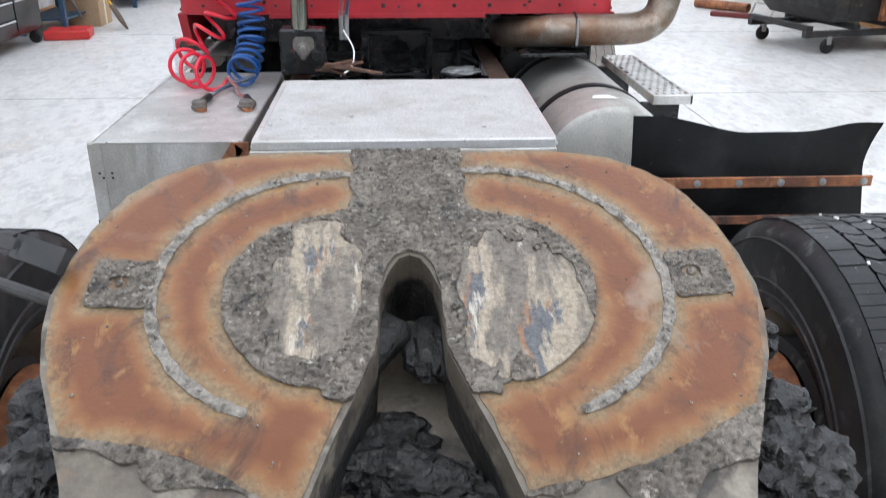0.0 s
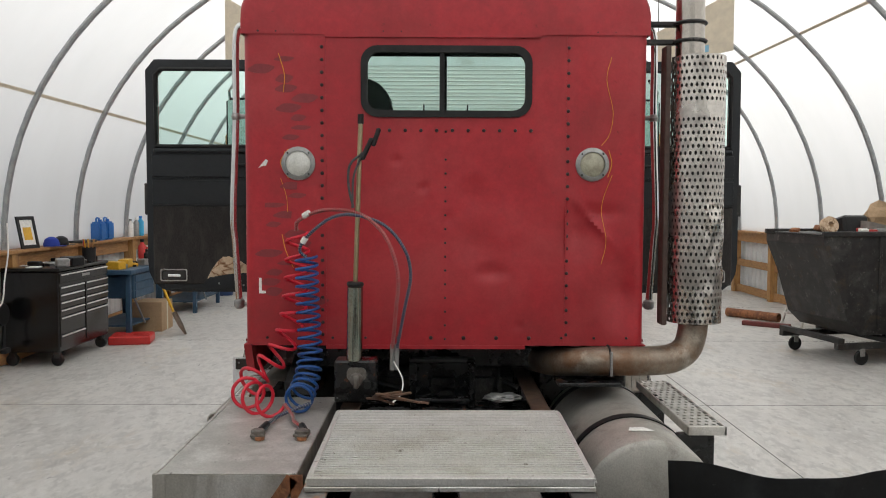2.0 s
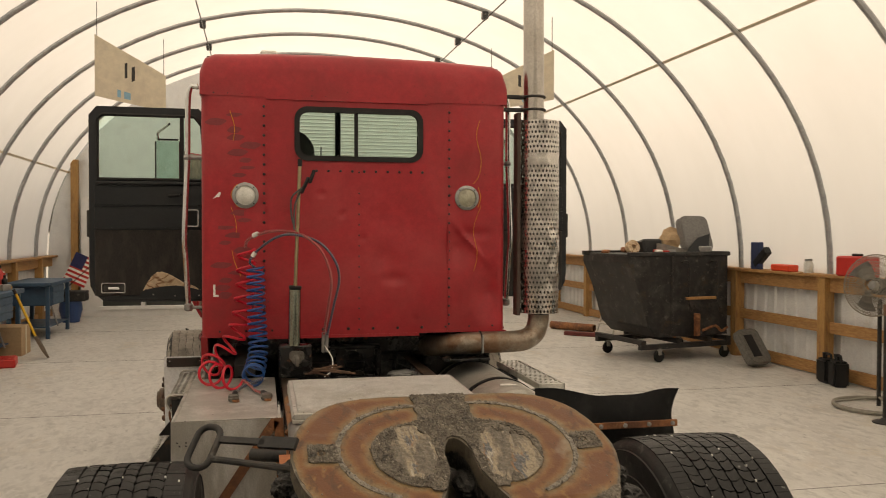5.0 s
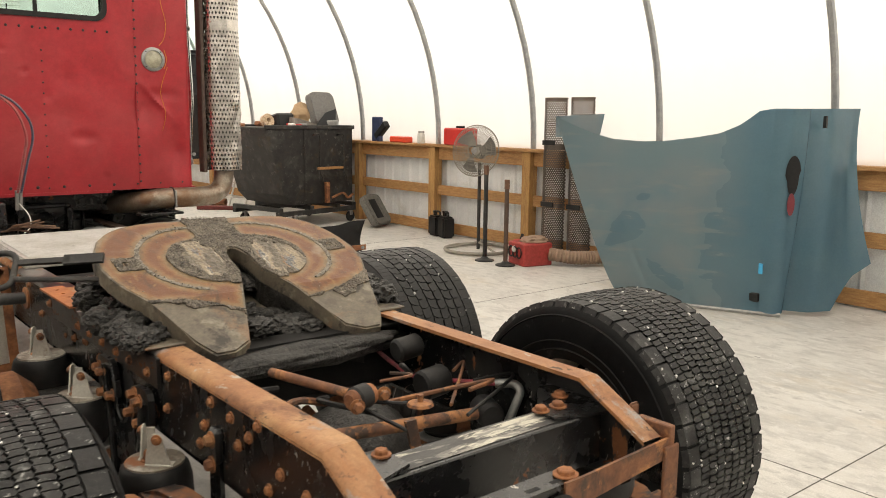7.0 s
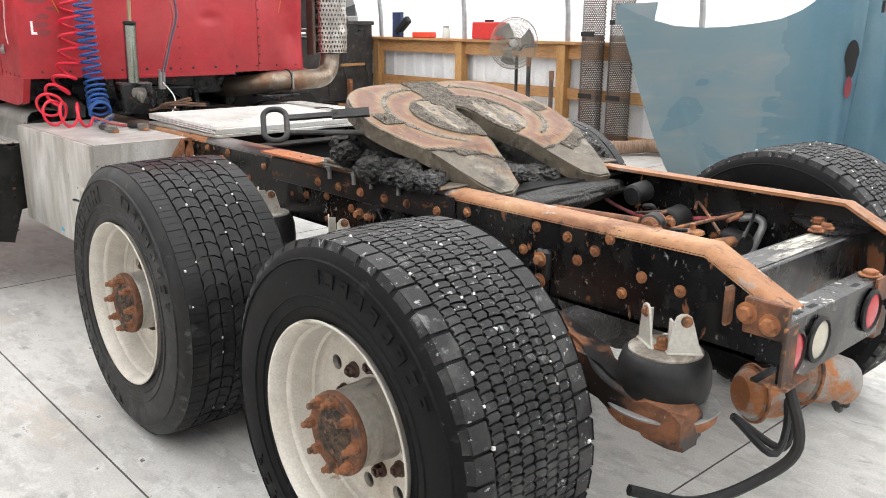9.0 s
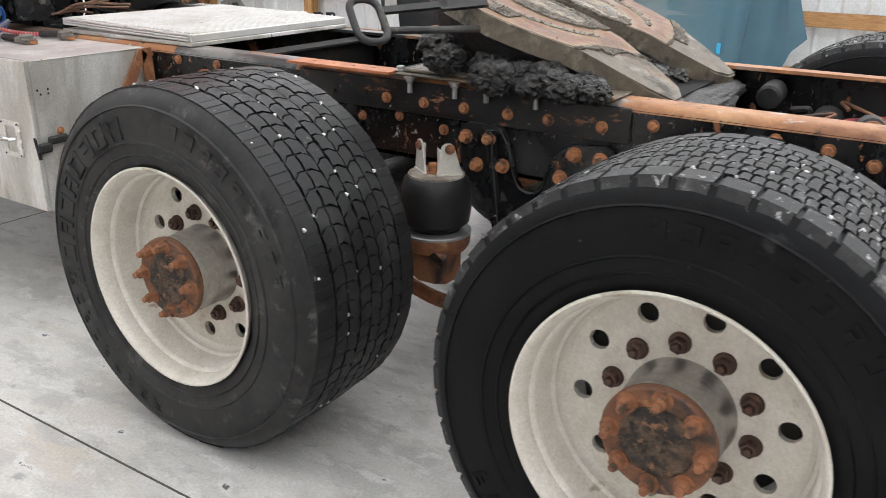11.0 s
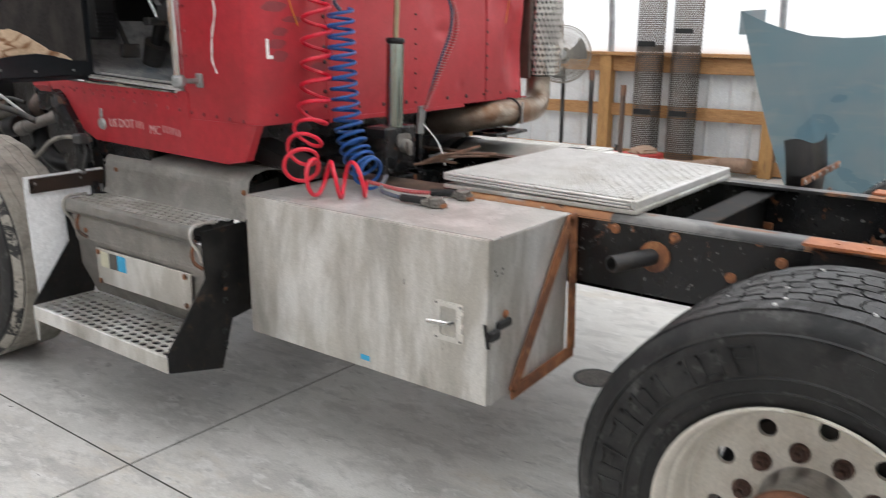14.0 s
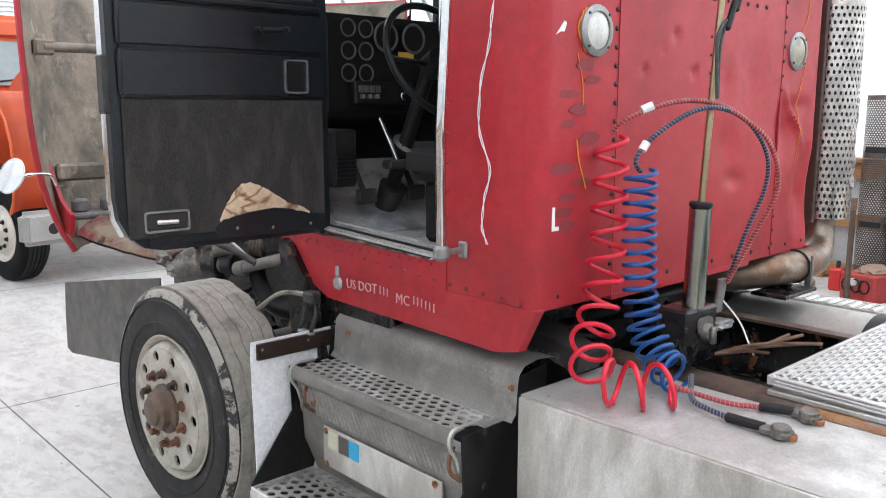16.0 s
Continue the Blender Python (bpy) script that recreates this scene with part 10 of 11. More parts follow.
for (x, y, h, lab) in ((5.215, 3.85, 1.12, "tall black steel stand with taped top"), (5.19, 3.47, 0.98, "short brown steel stand on a round foot")):
    t = thing("post_stand", lab, "stand", Matrix.Translation((x, y, 0)), "steel post stands")
    part("foot", lathe(B(), [(0, 0), (0.115, 0), (0.115, 0.012), (0.05, 0.03), (0.03, 0.05), (0, 0.05)], 24), m_bin, t, "", True)
    part("post", cyl(B(), (0, 0, 0.03), (0, 0, h), 0.026, 14), m_bin if h > 1 else surface("dark_rust_post", (0.09, 0.055, 0.04), None, 0.7), t, "", True)
    part("tape", cyl(B(), (0, 0, h - 0.10), (0, 0, h + 0.004), 0.03, 14), surface("brown_tape", (0.17, 0.085, 0.05), None, 0.6), t, "", True)


def jug(x, y, z, mat, lab, s=1.0, name="fluid_jug", a=0, group=""):
    t = thing(name, lab, "jug", rotm(x, y, z, a), group)
    b = box(B(), -0.10 * s, 0.10 * s, -0.07 * s, 0.07 * s, 0, 0.24 * s, 0.02 * s, seg=2)
    part("body", b, mat, t)
    part("neck", cyl(B(), (0.04 * s, 0, 0.235 * s), (0.04 * s, 0, 0.275 * s), 0.024 * s, 12), mat, t, "", True)
    part("cap", cyl(B(), (0.04 * s, 0, 0.27 * s), (0.04 * s, 0, 0.295 * s), 0.028 * s, 12), m_blackp if mat is not m_bluep else m_mark, t, "", True)
    part("handle", tube(B(), curve_pts([(-0.08 * s, 0, 0.235 * s), (-0.07 * s, 0, 0.285 * s), (0.0, 0, 0.285 * s), (0.02 * s, 0, 0.24 * s)], 4), 0.012 * s, 6), mat, t, "", True)
    return t


jg = jug(6.06, 5.60, 0, m_blackp, "large black oil jug with pale label by the wall", 1.25, a=70)
part("label_patch", box(B(), -0.06, 0.07, -0.0895, -0.0880, 0.06, 0.2), m_pale, jg)
jug(6.10, 5.85, 0, m_blackp, "large black oil jug behind another jug", 1.2, a=80)
q = thing("seat_cushion", "grey ribbed seat back leaning on the wall", "cushion", rotm(5.93, 7.02, 0, 20))
b = B()
plate(b, rounded(0.42, 0.52, 0.09, 4, 0, 0.26), [], 0.13, Matrix.Translation((0, 0, 0)) @ Matrix.Rotation(radians(56), 4, "X"))
bmesh.ops.bevel(b, geom=b.edges[:], offset=0.02, segments=2, affect="EDGES")
part("pad", b, surface("grey_cloth", (0.16, 0.155, 0.14), (0.11, 0.105, 0.095), 0.9), q)
part("slot", box(B(), -0.14, 0.02, -0.005, 0.002, 0.10, 0.42, 0.0, Matrix.Rotation(radians(-34), 4, "X") @ Matrix.Translation((0, -0.135, 0))), m_shade_dk, q)

# things on the shelf
z = ZW + 0.038
q = thing("seat_bracket", "dark blue folded seat bracket standing on the shelf", "bracket", rotm(6.25, 7.55, z, 0))
part("plate", box(B(), -0.04, 0.04, -0.10, 0.10, 0, 0.38, 0.01), plain("navy_plastic", (0.02, 0.035, 0.10), 0.5), q)
part("arm", box(B(), -0.05, 0.05, -0.38, -0.02, 0, 0.12, 0.02, Matrix.Rotation(radians(-38), 4, "X")), m_blackp, q)
q = thing("tool_tray", "red plastic tray on the timber shelf", "tray", rotm(6.27, 6.95, z, 0))
part("body", box(B(), -0.08, 0.08, -0.20, 0.20, 0, 0.09, 0.015), plain("bright_red_plastic", (0.75, 0.07, 0.03), 0.4), q)
q = thing("jar", "small clear jar on the timber shelf", "jar", rotm(6.27, 6.45, z, 0))
part("body", lathe(B(), [(0, 0), (0.055, 0), (0.06, 0.02), (0.06, 0.12), (0.045, 0.14), (0.045, 0.16), (0, 0.16)], 18), plain("frosted_jar", (0.62, 0.62, 0.58), 0.3), q, "", True)
part("lid", cyl(B(), (0, 0, 0.155), (0, 0, 0.18), 0.048, 16), m_zinc, q, "", True)
q = thing("tool_case", "red plastic tool case on the shelf behind the fan", "case", rotm(6.27, 5.56, z, 0))
part("body", box(B(), -0.10, 0.10, -0.26, 0.26, 0, 0.24, 0.02), m_redp, q)
part("handle", box(B(), -0.02, 0.02, -0.08, 0.08, 0.24, 0.27, 0.008), m_blackp, q)

# perforated heat shields leaning on the wall
for k, y in enumerate((3.62, 3.20)):
    t = thing("heat_shield", "perforated bright steel heat shield leaning on the wall", "heat shield", Matrix.Translation((6.10, y, 0)), "spare heat shields")
    s = B()

    def sh_fn(a, c, d=0.0):
        an = radians(95 + 170 * a / 18.5)
        zz = 1.92 * c / 88
        return 0.06 + (0.165 + d) * math.cos(an), (0.165 + d) * math.sin(an), zz
    perforated(s, 18, 88, sh_fn, 0.27, 8, 0.0, 0.5, 1.0, lambda i, j: j < 2 or j > 85 or j in (28, 29, 60, 61, 62) or i in (0, 17))
    part("sheet", s, surface("spare_shield_steel", (0.16, 0.145, 0.13), (0.10, 0.088, 0.078), 0.35, 0.8, 5, 0.1, 60, [((0.14, 0.10, 0.075), 3, 0.52, 0.70, 0.6)]), t)
    for zz in ((1.50, 0.62) if k else (1.36, 0.62)):
        part("mount_slot", box(B(), -0.112, -0.100, -0.11, 0.09, zz, zz + 0.055), m_shade_dk, t)
    part("end_band", lathe(B(), [(0.166, 0.0), (0.168, 0.0), (0.168, 0.04), (0.166, 0.04)], 20, Matrix.Translation((0.06, 0, 0)), 95, 265), m_bin, t)

# red heater unit with tan duct
t = thing("blower_unit", "battered red blower box with tan flexible duct", "blower", rotm(5.48, 3.33, 0, -14))
part("body", box(B(), -0.18, 0.20, -0.12, 0.24, 0.0, 0.26, 0.012), surface("battered_red_paint", (0.42, 0.05, 0.045), (0.30, 0.035, 0.03), 0.5), t)
for k in range(3):
    part("hose_loop", tube(B(), [(-0.19, -0.02 + 0.09 * k + 0.05 * math.cos(a), 0.15 + 0.06 * math.sin(a)) for a in [2 * math.pi * i / 16 for i in range(16)]], 0.008, 6, True), m_rubber, t)
part("lamp", lathe(B(), [(0, 0.02), (0.035, 0.015), (0.04, 0)], 14, Matrix.Translation((-0.181, 0.10, 0.18)) @ Matrix.Rotation(radians(-90), 4, "Y")), m_lamp, t)
part("cover", lump(B(), (0.05, 0.05, 0.27), 0.14, 7, 0.3, 6, (1.2, 1, 0.45)), m_duct, t, "tan cloth cover", True)
db = B()
pts = curve_pts([(5.62, 3.2, 0.13), (5.8, 2.98, 0.10), (6.0, 2.85, 0.10), (6.15, 2.7, 0.12), (6.1, 2.4, 0.14)], 14)
tube(db, pts, [0.075 + (0.006 if i % 2 else -0.004) for i in range(len(pts))], 14)
dd = part("duct", db, m_duct, t, "tan flexible duct on the floor", True)
dd.matrix_parent_inverse = t.matrix_world.inverted()
q = thing("fuel_can", "small red can on the floor by the blower", "can", rotm(5.72, 3.78, 0, 10))
part("body", box(B(), -0.08, 0.08, -0.06, 0.06, 0, 0.22, 0.015), m_redp, q)
part("spout", cyl(B(), (0.03, 0, 0.21), (0.06, 0, 0.28), 0.02, 10), m_blackp, q)


# the blue hood standing on the floor
def blue_hood():
    t = thing("truck_hood", "chalky blue fibreglass truck hood standing on the floor", "truck hood", Matrix.Translation((5.3, 1.0, 0)))
    M = Matrix.Translation((-5.3, -1.0, 0))

    rim = ((0.0, 1.645), (0.1, 1.56), (0.2, 1.495), (0.3, 1.447), (0.44, 1.431), (0.55, 1.441), (0.68, 1.476), (0.78, 1.514), (0.86, 1.585), (0.905, 1.65), (0.94, 1.708), (1.0, 1.728))

    def top_z(k):
        for (a, za), (b, zb) in zip(rim, rim[1:]):
            if k <= b:
                return za + (zb - za) * (k - a) / (b - a) + 0.05
        return rim[-1][1] + 0.05

    def shell(u, v):
        """u runs along the nose, round the corner and down the fender; v goes up."""
        if u < 0.62:
            k = u / 0.62
            f = v ** 0.8
            xl, yl = 4.90 - 0.41 * f, 1.61 + 0.49 * f
            x, y = xl + (5.275 + 0.035 * v - xl) * k, yl + (0.375 - yl) * k
            x -= 0.07 * math.sin(math.pi * k) * (1 - 0.4 * v)
            x += 0.012 * math.exp(-((k - 0.30 + 0.1 * v) / 0.02) ** 2) * (1 - v) + 0.010 * math.exp(-((k - 0.58) / 0.018) ** 2) * max(0.0, 0.7 - v)
            zb, zt = 0.03, top_z(k)
        elif u < 0.74:
            a = radians(90 * (u - 0.62) / 0.12)
            x, y = 5.275 + 0.035 * v + 0.11 * (1 - math.cos(a)), 0.375 - 0.15 * math.sin(a)
            zb, zt = 0.03, 1.778
        else:
            w = (u - 0.74) / 0.26
            e = w * w * (3 - 2 * w)
            x = 5.385 + 0.035 * v * (1 - w) + (0.56 + 0.38 * v * v) * w
            y = 0.225 - 0.10 * min(1.0, w / 0.3) + 0.12 * math.exp(-((w - 0.16 - 0.12 * v) / 0.09) ** 2) - 0.27 * (1 - v) ** 1.3 * e - 0.07 * math.sin(math.pi * min(1.0, w / 0.9)) * math.sin(math.pi * v)
            y -= 0.10 * max(0.0, (w - 0.85) / 0.15) * (1 - v)
            zb = 0.03 + 0.05 * w + 0.40 * max(0.0, (w - 0.6) / 0.4) ** 0.7
            zt = 1.778 + 0.015 * w
        return x, y, zb + (zt - zb) * v
    g = grid(B(), 110, 30, shell, M)
    thicken(g, 0.012)
    part("shell", g, m_hood, t, "chalky blue fibreglass shell with faded patches and wheel arch", True)

    def far_side(u, v):
        return 4.50 + (0.70 - 0.10 * (1 - v)) * u, 2.11 - 0.03 * u * (1 - v), 1.50 + 0.195 * v + 0.03 * v * u
    g = grid(B(), 8, 6, far_side, M)
    thicken(g, 0.012)
    part("far_side", g, m_hood, t, "", True)
    ov = B()
    plate(ov, [(0.062 * math.cos(a) * (1.0 if math.sin(a) > 0 else 0.75), 0.17 * math.sin(a)) for a in [2 * math.pi * i / 20 for i in range(20)]], [], 0.006, M @ Matrix.Translation((5.372, 0.206, 1.22)) @ Matrix.Rotation(radians(-50), 4, "Z") @ Matrix.Rotation(radians(90), 4, "X"))
    part("lamp_hole", ov, m_blackp, t)
    rb_ = B()
    plate(rb_, [(0.030 * math.cos(a), 0.095 * math.sin(a)) for a in [2 * math.pi * i / 18 for i in range(18)]], [], 0.006, M @ Matrix.Translation((5.366, 0.204, 0.98)) @ Matrix.Rotation(radians(-50), 4, "Z") @ Matrix.Rotation(radians(90), 4, "X"))
    part("red_badge", rb_, plain("dark_red_badge", (0.16, 0.02, 0.03), 0.4), t)
    part("blue_sticker", box(B(), 5.262, 5.272, 0.36, 0.395, 0.37, 0.46, 0, M), m_skyblue, t)
    part("lower_lamp", box(B(), 5.24, 5.275, 0.37, 0.47, 0.12, 0.20, 0.01, M), m_blackp, t)
    part("slot", box(B(), 5.60, 5.63, 0.075, 0.10, 1.62, 1.72, 0, M), m_blackp, t)
    lip = B()
    tube(lip, [M @ Vector((x, y, 0.022)) for x, y in ((4.88, 1.61), (4.92, 1.32), (5.0, 1.02), (5.13, 0.70), (5.26, 0.38), (5.36, 0.22))], 0.018, 6)
    part("lower_trim", lip, m_zinc, t, "", True)
    part("prop", box(B(), 5.20, 5.95, 0.7, 0.78, 0.0, 0.03, 0.006, M), m_woodv, t)
    part("hinge_ear", box(B(), 4.84, 4.90, 1.16, 1.22, 0.0, 0.14, 0.02, M), m_wheel, t)
    return t


blue_hood()

# ladder, bucket, pipe near the far east wall
t = thing("step_ladder", "aluminium step ladder leaning at the wall", "ladder", rotm(5.55, 10.6, 0, 20))
for s in (-1, 1):
    part("rail", tube(B(), [(-0.35, 0.2 * s, 0), (0.05, 0.16 * s, 1.15)], 0.018, 6), m_alu, t)
for k in range(4):
    part("rung", box(B(), -0.29 + 0.085 * k - 0.03, -0.29 + 0.085 * k + 0.03, -0.19, 0.19, 0.2 + 0.25 * k, 0.225 + 0.25 * k, 0.004), m_alu, t)
t = thing("rubbish_bucket", "black plastic bucket by the wall", "bucket", Matrix.Translation((5.75, 10.35, 0)))
part("body", lathe(B(), [(0, 0.0), (0.2, 0.0), (0.26, 0.85), (0.28, 0.87), (0.28, 0.90), (0.25, 0.90), (0.19, 0.03), (0, 0.03)], 28), m_blackp, t, "", True)
t = thing("exhaust_tube", "rusty length of pipe lying on the floor", "pipe", rotm(5.0, 11.4, 0, -52))
part("tube", pipe(B(), (-0.45, 0, 0.075), (0.45, 0, 0.075), 0.07, 0.006), m_rust, t, "", True)
t = thing("floor_jack_bar", "dark red bar lying on the floor", "bar", rotm(4.9, 10.6, 0, -40))
part("bar", box(B(), -0.35, 0.35, -0.05, 0.05, 0, 0.07, 0.01), surface("dark_red_steel", (0.16, 0.03, 0.025), None, 0.6), t)


# ---- things along the west wall ----
m_pull = plain("bright_drawer_pull", (0.72, 0.72, 0.71), 0.3, 0.25)


def tool_chest():
    t = thing("tool_chest", "gloss black rolling tool chest with silver drawer pulls", "tool chest", Matrix.Translation((-4.86, 7.45, 0)))
    part("body", box(B(), 0, 0.64, 0, 1.35, 0.16, 1.06, 0.012), m_toolblack, t)
    part("top_tray", box(B(), -0.01, 0.655, -0.01, 1.36, 1.06, 1.10, 0.008), m_toolblack, t)
    rows = [(0.93, 1.035, 0, 1.35)]
    zz = 0.90
    for hgt in (0.085, 0.085, 0.085, 0.085):
        rows += [(zz - hgt, zz - 0.008, 0.0, 0.66), (zz - hgt, zz - 0.008, 0.67, 1.35)]
        zz -= hgt
    rows += [(0.36, zz - 0.008, 0.0, 0.66), (0.22, 0.352, 0.0, 0.66), (0.22, zz - 0.008, 0.67, 1.35)]
    for z0, z1, y0, y1 in rows:
        d = part("drawer", box(B(), 0.64, 0.655, y0 + 0.012, y1 - 0.012, z0, z1, 0.003), m_toolblack, t)
        part("pull", box(B(), 0.656, 0.668, y0 + 0.03, y1 - 0.03, z1 - 0.020, z1 - 0.006, 0.003), m_pull, d)
    part("maker_plate", box(B(), 0.656, 0.659, 0.58, 0.80, 0.965, 0.995), m_zinc, t)
    for x, y in ((0.08, 0.08), (0.58, 0.08), (0.08, 1.27), (0.58, 1.27)):
        part("caster", lathe(B(), [(0, -0.025), (0.06, -0.025), (0.07, -0.012), (0.07, 0.012), (0.06, 0.025), (0, 0.025)], 18, Matrix.Translation((x, y, 0.07)) @ Matrix.Rotation(radians(90), 4, "X")), m_rubber, t, "", True)
        part("caster_fork", box(B(), x - 0.03, x + 0.03, y - 0.035, y + 0.035, 0.09, 0.165, 0.005), m_bin, t)
    return t


tool_chest()


def bench(x, y, L, D, lab):
    t = thing("work_bench", lab, "workbench", Matrix.Translation((x, y, 0)), "blue steel benches")
    part("top", box(B(), 0, D, 0, L, 0.88, 0.94, 0.006), m_bluebench, t)
    for a in (0.05, D - 0.10):
        for b in (0.05, L - 0.12):
            part("leg", box(B(), a, a + 0.06, b, b + 0.07, 0, 0.88, 0.004), m_bluebench, t)
    part("drawer_box", box(B(), 0.1, D - 0.02, 0.15, L * 0.62, 0.55, 0.875, 0.01), m_bluebench, t)
    for k in range(3):
        part("drawer", box(B(), D - 0.02, D - 0.005, 0.17, L * 0.60, 0.56 + 0.105 * k, 0.655 + 0.105 * k, 0.003), m_bluebench, t)
    part("brace", tube(B(), [(D - 0.06, 0.08, 0.72), (D - 0.06, L * 0.45, 0.16)], 0.015, 6), m_steel, t)
    part("shelf", box(B(), 0.05, D - 0.06, 0.1, L - 0.1, 0.18, 0.20, 0.004), m_bluebench, t)
    return t


bench(-4.72, 9.15, 1.45, 0.68, "dark blue steel workbench covered with tools")
bench(-4.72, 11.9, 1.6, 0.75, "dark blue steel workbench further back")
t = thing("cardboard_box", "brown cardboard box under the bench", "box", Matrix.Translation((-4.35, 10.0, 0)))
part("body", box(B(), 0, 0.42, 0, 0.48, 0, 0.42, 0.006), m_cardboard, t)
part("tape", box(B(), 0.4205, 0.4215, 0.21, 0.27, 0.0, 0.42), m_pale, t)
t = thing("shovel", "shovel with yellow handle leaning on the bench", "shovel", Matrix.Translation((-3.62, 9.72, 0)))
part("handle", cyl(B(), (-0.32, 0.05, 0.92), (-0.06, 0.01, 0.32), 0.018, 10), m_yellow, t, "", True)
part("grip", cyl(B(), (-0.35, 0.05, 0.98), (-0.32, 0.05, 0.91), 0.022, 10), m_blackp, t)
bl = B()
grid(bl, 6, 8, lambda u, v: (-0.06 + 0.16 * v + 0.02 * (1 - (2 * u - 1) ** 2), 0.02 + (u - 0.5) * 0.22 * (1 - max(0, v - 0.6) * 1.6), 0.32 - 0.31 * v))
thicken(bl, 0.004)
part("blade", bl, surface("worn_shovel_steel", (0.30, 0.24, 0.18), (0.22, 0.17, 0.13), 0.5, 0.5), t, "", True)
t = thing("tool_case", "red plastic tool case lying on the floor", "case", rotm(-4.02, 9.08, 0, 10))
part("body", box(B(), -0.26, 0.26, -0.2, 0.2, 0, 0.11, 0.015), m_redp, t)
for k in range(4):
    part("rib", box(B(), -0.24, 0.24, -0.16 + 0.1 * k, -0.13 + 0.1 * k, 0.11, 0.118, 0.003), m_redp, t)

zs_ = ZW + 0.038
for k, y in enumerate((10.15, 10.42)):
    jug(-4.86, y, zs_, m_bluep, "blue washer fluid jug on the wall shelf", 1.1, a=90, group="blue fluid jugs")


def bottle(x, y, z, r, h, mat, capm, name, lab, cat):
    t = thing(name, lab, cat, Matrix.Translation((x, y, z)))
    part("body", lathe(B(), [(0, 0), (r, 0), (r, h * 0.72), (r * 0.45, h * 0.84), (r * 0.45, h * 0.9), (0, h * 0.9)], 16), mat, t, "", True)
    part("cap", cyl(B(), (0, 0, h * 0.88), (0, 0, h), r * 0.5, 12), capm, t, "", True)
    return t


bottle(-4.85, 11.35, zs_, 0.045, 0.28, m_mark, m_zinc, "spray_can", "white spray can on the wall shelf", "spray can")
bottle(-4.85, 11.6, zs_, 0.045, 0.30, m_zinc, m_mark, "spray_can", "grey spray can on the wall shelf", "spray can")
bottle(-4.85, 11.8, zs_, 0.05, 0.32, m_skyblue, m_bluep, "spray_can", "blue spray can on the wall shelf", "spray can")
bottle(-4.30, 10.3, 0.94, 0.055, 0.36, m_redp, m_blackp, "fire_extinguisher", "red extinguisher bottle on the bench", "extinguisher")
bottle(-4.28, 10.45, 0.94, 0.04, 0.24, m_pale, m_redp, "spray_can", "tan spray can on the bench", "spray can")
bottle(-4.2, 10.2, 0.94, 0.04, 0.22, m_blackp, m_blackp, "spray_can", "black bottle on the bench", "bottle")
bottle(-4.32, 10.55, 0.94, 0.045, 0.26, m_mark, m_mark, "spray_can", "white bottle on the bench", "bottle")
t = thing("picture_frame", "black framed certificate leaning on the shelf", "picture frame", rotm(-4.80, 8.02, zs_, -12))
RL = Matrix.Rotation(radians(-12), 4, "Y")
part("frame", plate(B(), [(-0.15, 0), (0.15, 0), (0.15, 0.38), (-0.15, 0.38)], [[(-0.11, 0.04), (0.11, 0.04), (0.11, 0.34), (-0.11, 0.34)]], 0.02, RL @ Matrix(((0, 0, 1, 0), (1, 0, 0, 0), (0, 1, 0, 0), (0, 0, 0, 1)))), m_blackp, t)
part("sheet", box(B(), 0.004, 0.010, -0.12, 0.12, 0.03, 0.35, 0, RL), m_mark, t)
part("colour_block", box(B(), 0.0105, 0.012, -0.07, 0.07, 0.10, 0.25, 0, RL), m_yellow, t)
for y, mt, lb in ((8.52, plain("royal_blue_cloth", (0.02, 0.05, 0.35), 0.8), "blue cloth cap on the wall shelf"), (8.78, m_blackp, "black cloth cap on the wall shelf")):
    t = thing("cap", lb, "cap", rotm(-4.78, y, zs_, 30))
    part("crown", lathe(B(), [(0.09, 0), (0.095, 0.03), (0.075, 0.09), (0.03, 0.115), (0, 0.118)], 18), mt, t, "", True)
    part("brim", plate(B(), [(0.05, -0.08), (0.13, -0.075), (0.17, 0), (0.13, 0.075), (0.05, 0.08)], [], 0.008), mt, t)
t = thing("clutter_tray", "dark tray with papers on the wall shelf", "tray", Matrix.Translation((-4.82, 9.5, zs_)))
part("tray", box(B(), -0.08, 0.10, -0.25, 0.25, 0, 0.03, 0.006), m_bin, t)
random.seed(11)
for k in range(22):
    y = 7.55 + 1.2 * random.random()
    x = -4.75 + 0.5 * random.random()
    s = random.uniform(0.03, 0.08)
    col, lb, ct, nm = random.choice(((m_blackp, "black hand tool on the tool chest", "tool", "hand_tool"), (m_zinc, "steel hand tool on the tool chest", "tool", "hand_tool"), (m_redp, "red handled tool on the tool chest", "tool", "hand_tool"), (m_mark, "white paper sheet on the tool chest", "paper", "paper_sheet")))
    hgt = 0.006 if nm == "paper_sheet" else s * random.uniform(0.5, 1.6)
    tagged(part(nm, box(B(), -s, s, -s * 1.6, s * 1.6, 0, hgt, min(0.01, hgt * 0.3), rotm(x, y, 1.10, random.uniform(0, 180))), col), lb, ct, "clutter on the tool chest")
for k in range(26):
    y = 9.25 + 1.2 * random.random()
    x = -4.65 + 0.5 * random.random()
    s = random.uniform(0.025, 0.07)
    col, lb = random.choice(((m_blackp, "black tool on the workbench"), (m_zinc, "steel tool on the workbench"), (m_redp, "red tool on the workbench"), (m_yellow, "yellow tool on the workbench")))
    tagged(part("hand_tool", box(B(), -s, s, -s * 1.8, s * 1.8, 0, s * random.uniform(0.5, 1.8), 0.006, rotm(x, y, 0.94, random.uniform(0, 180))), col), lb, "tool", "clutter on the bench")
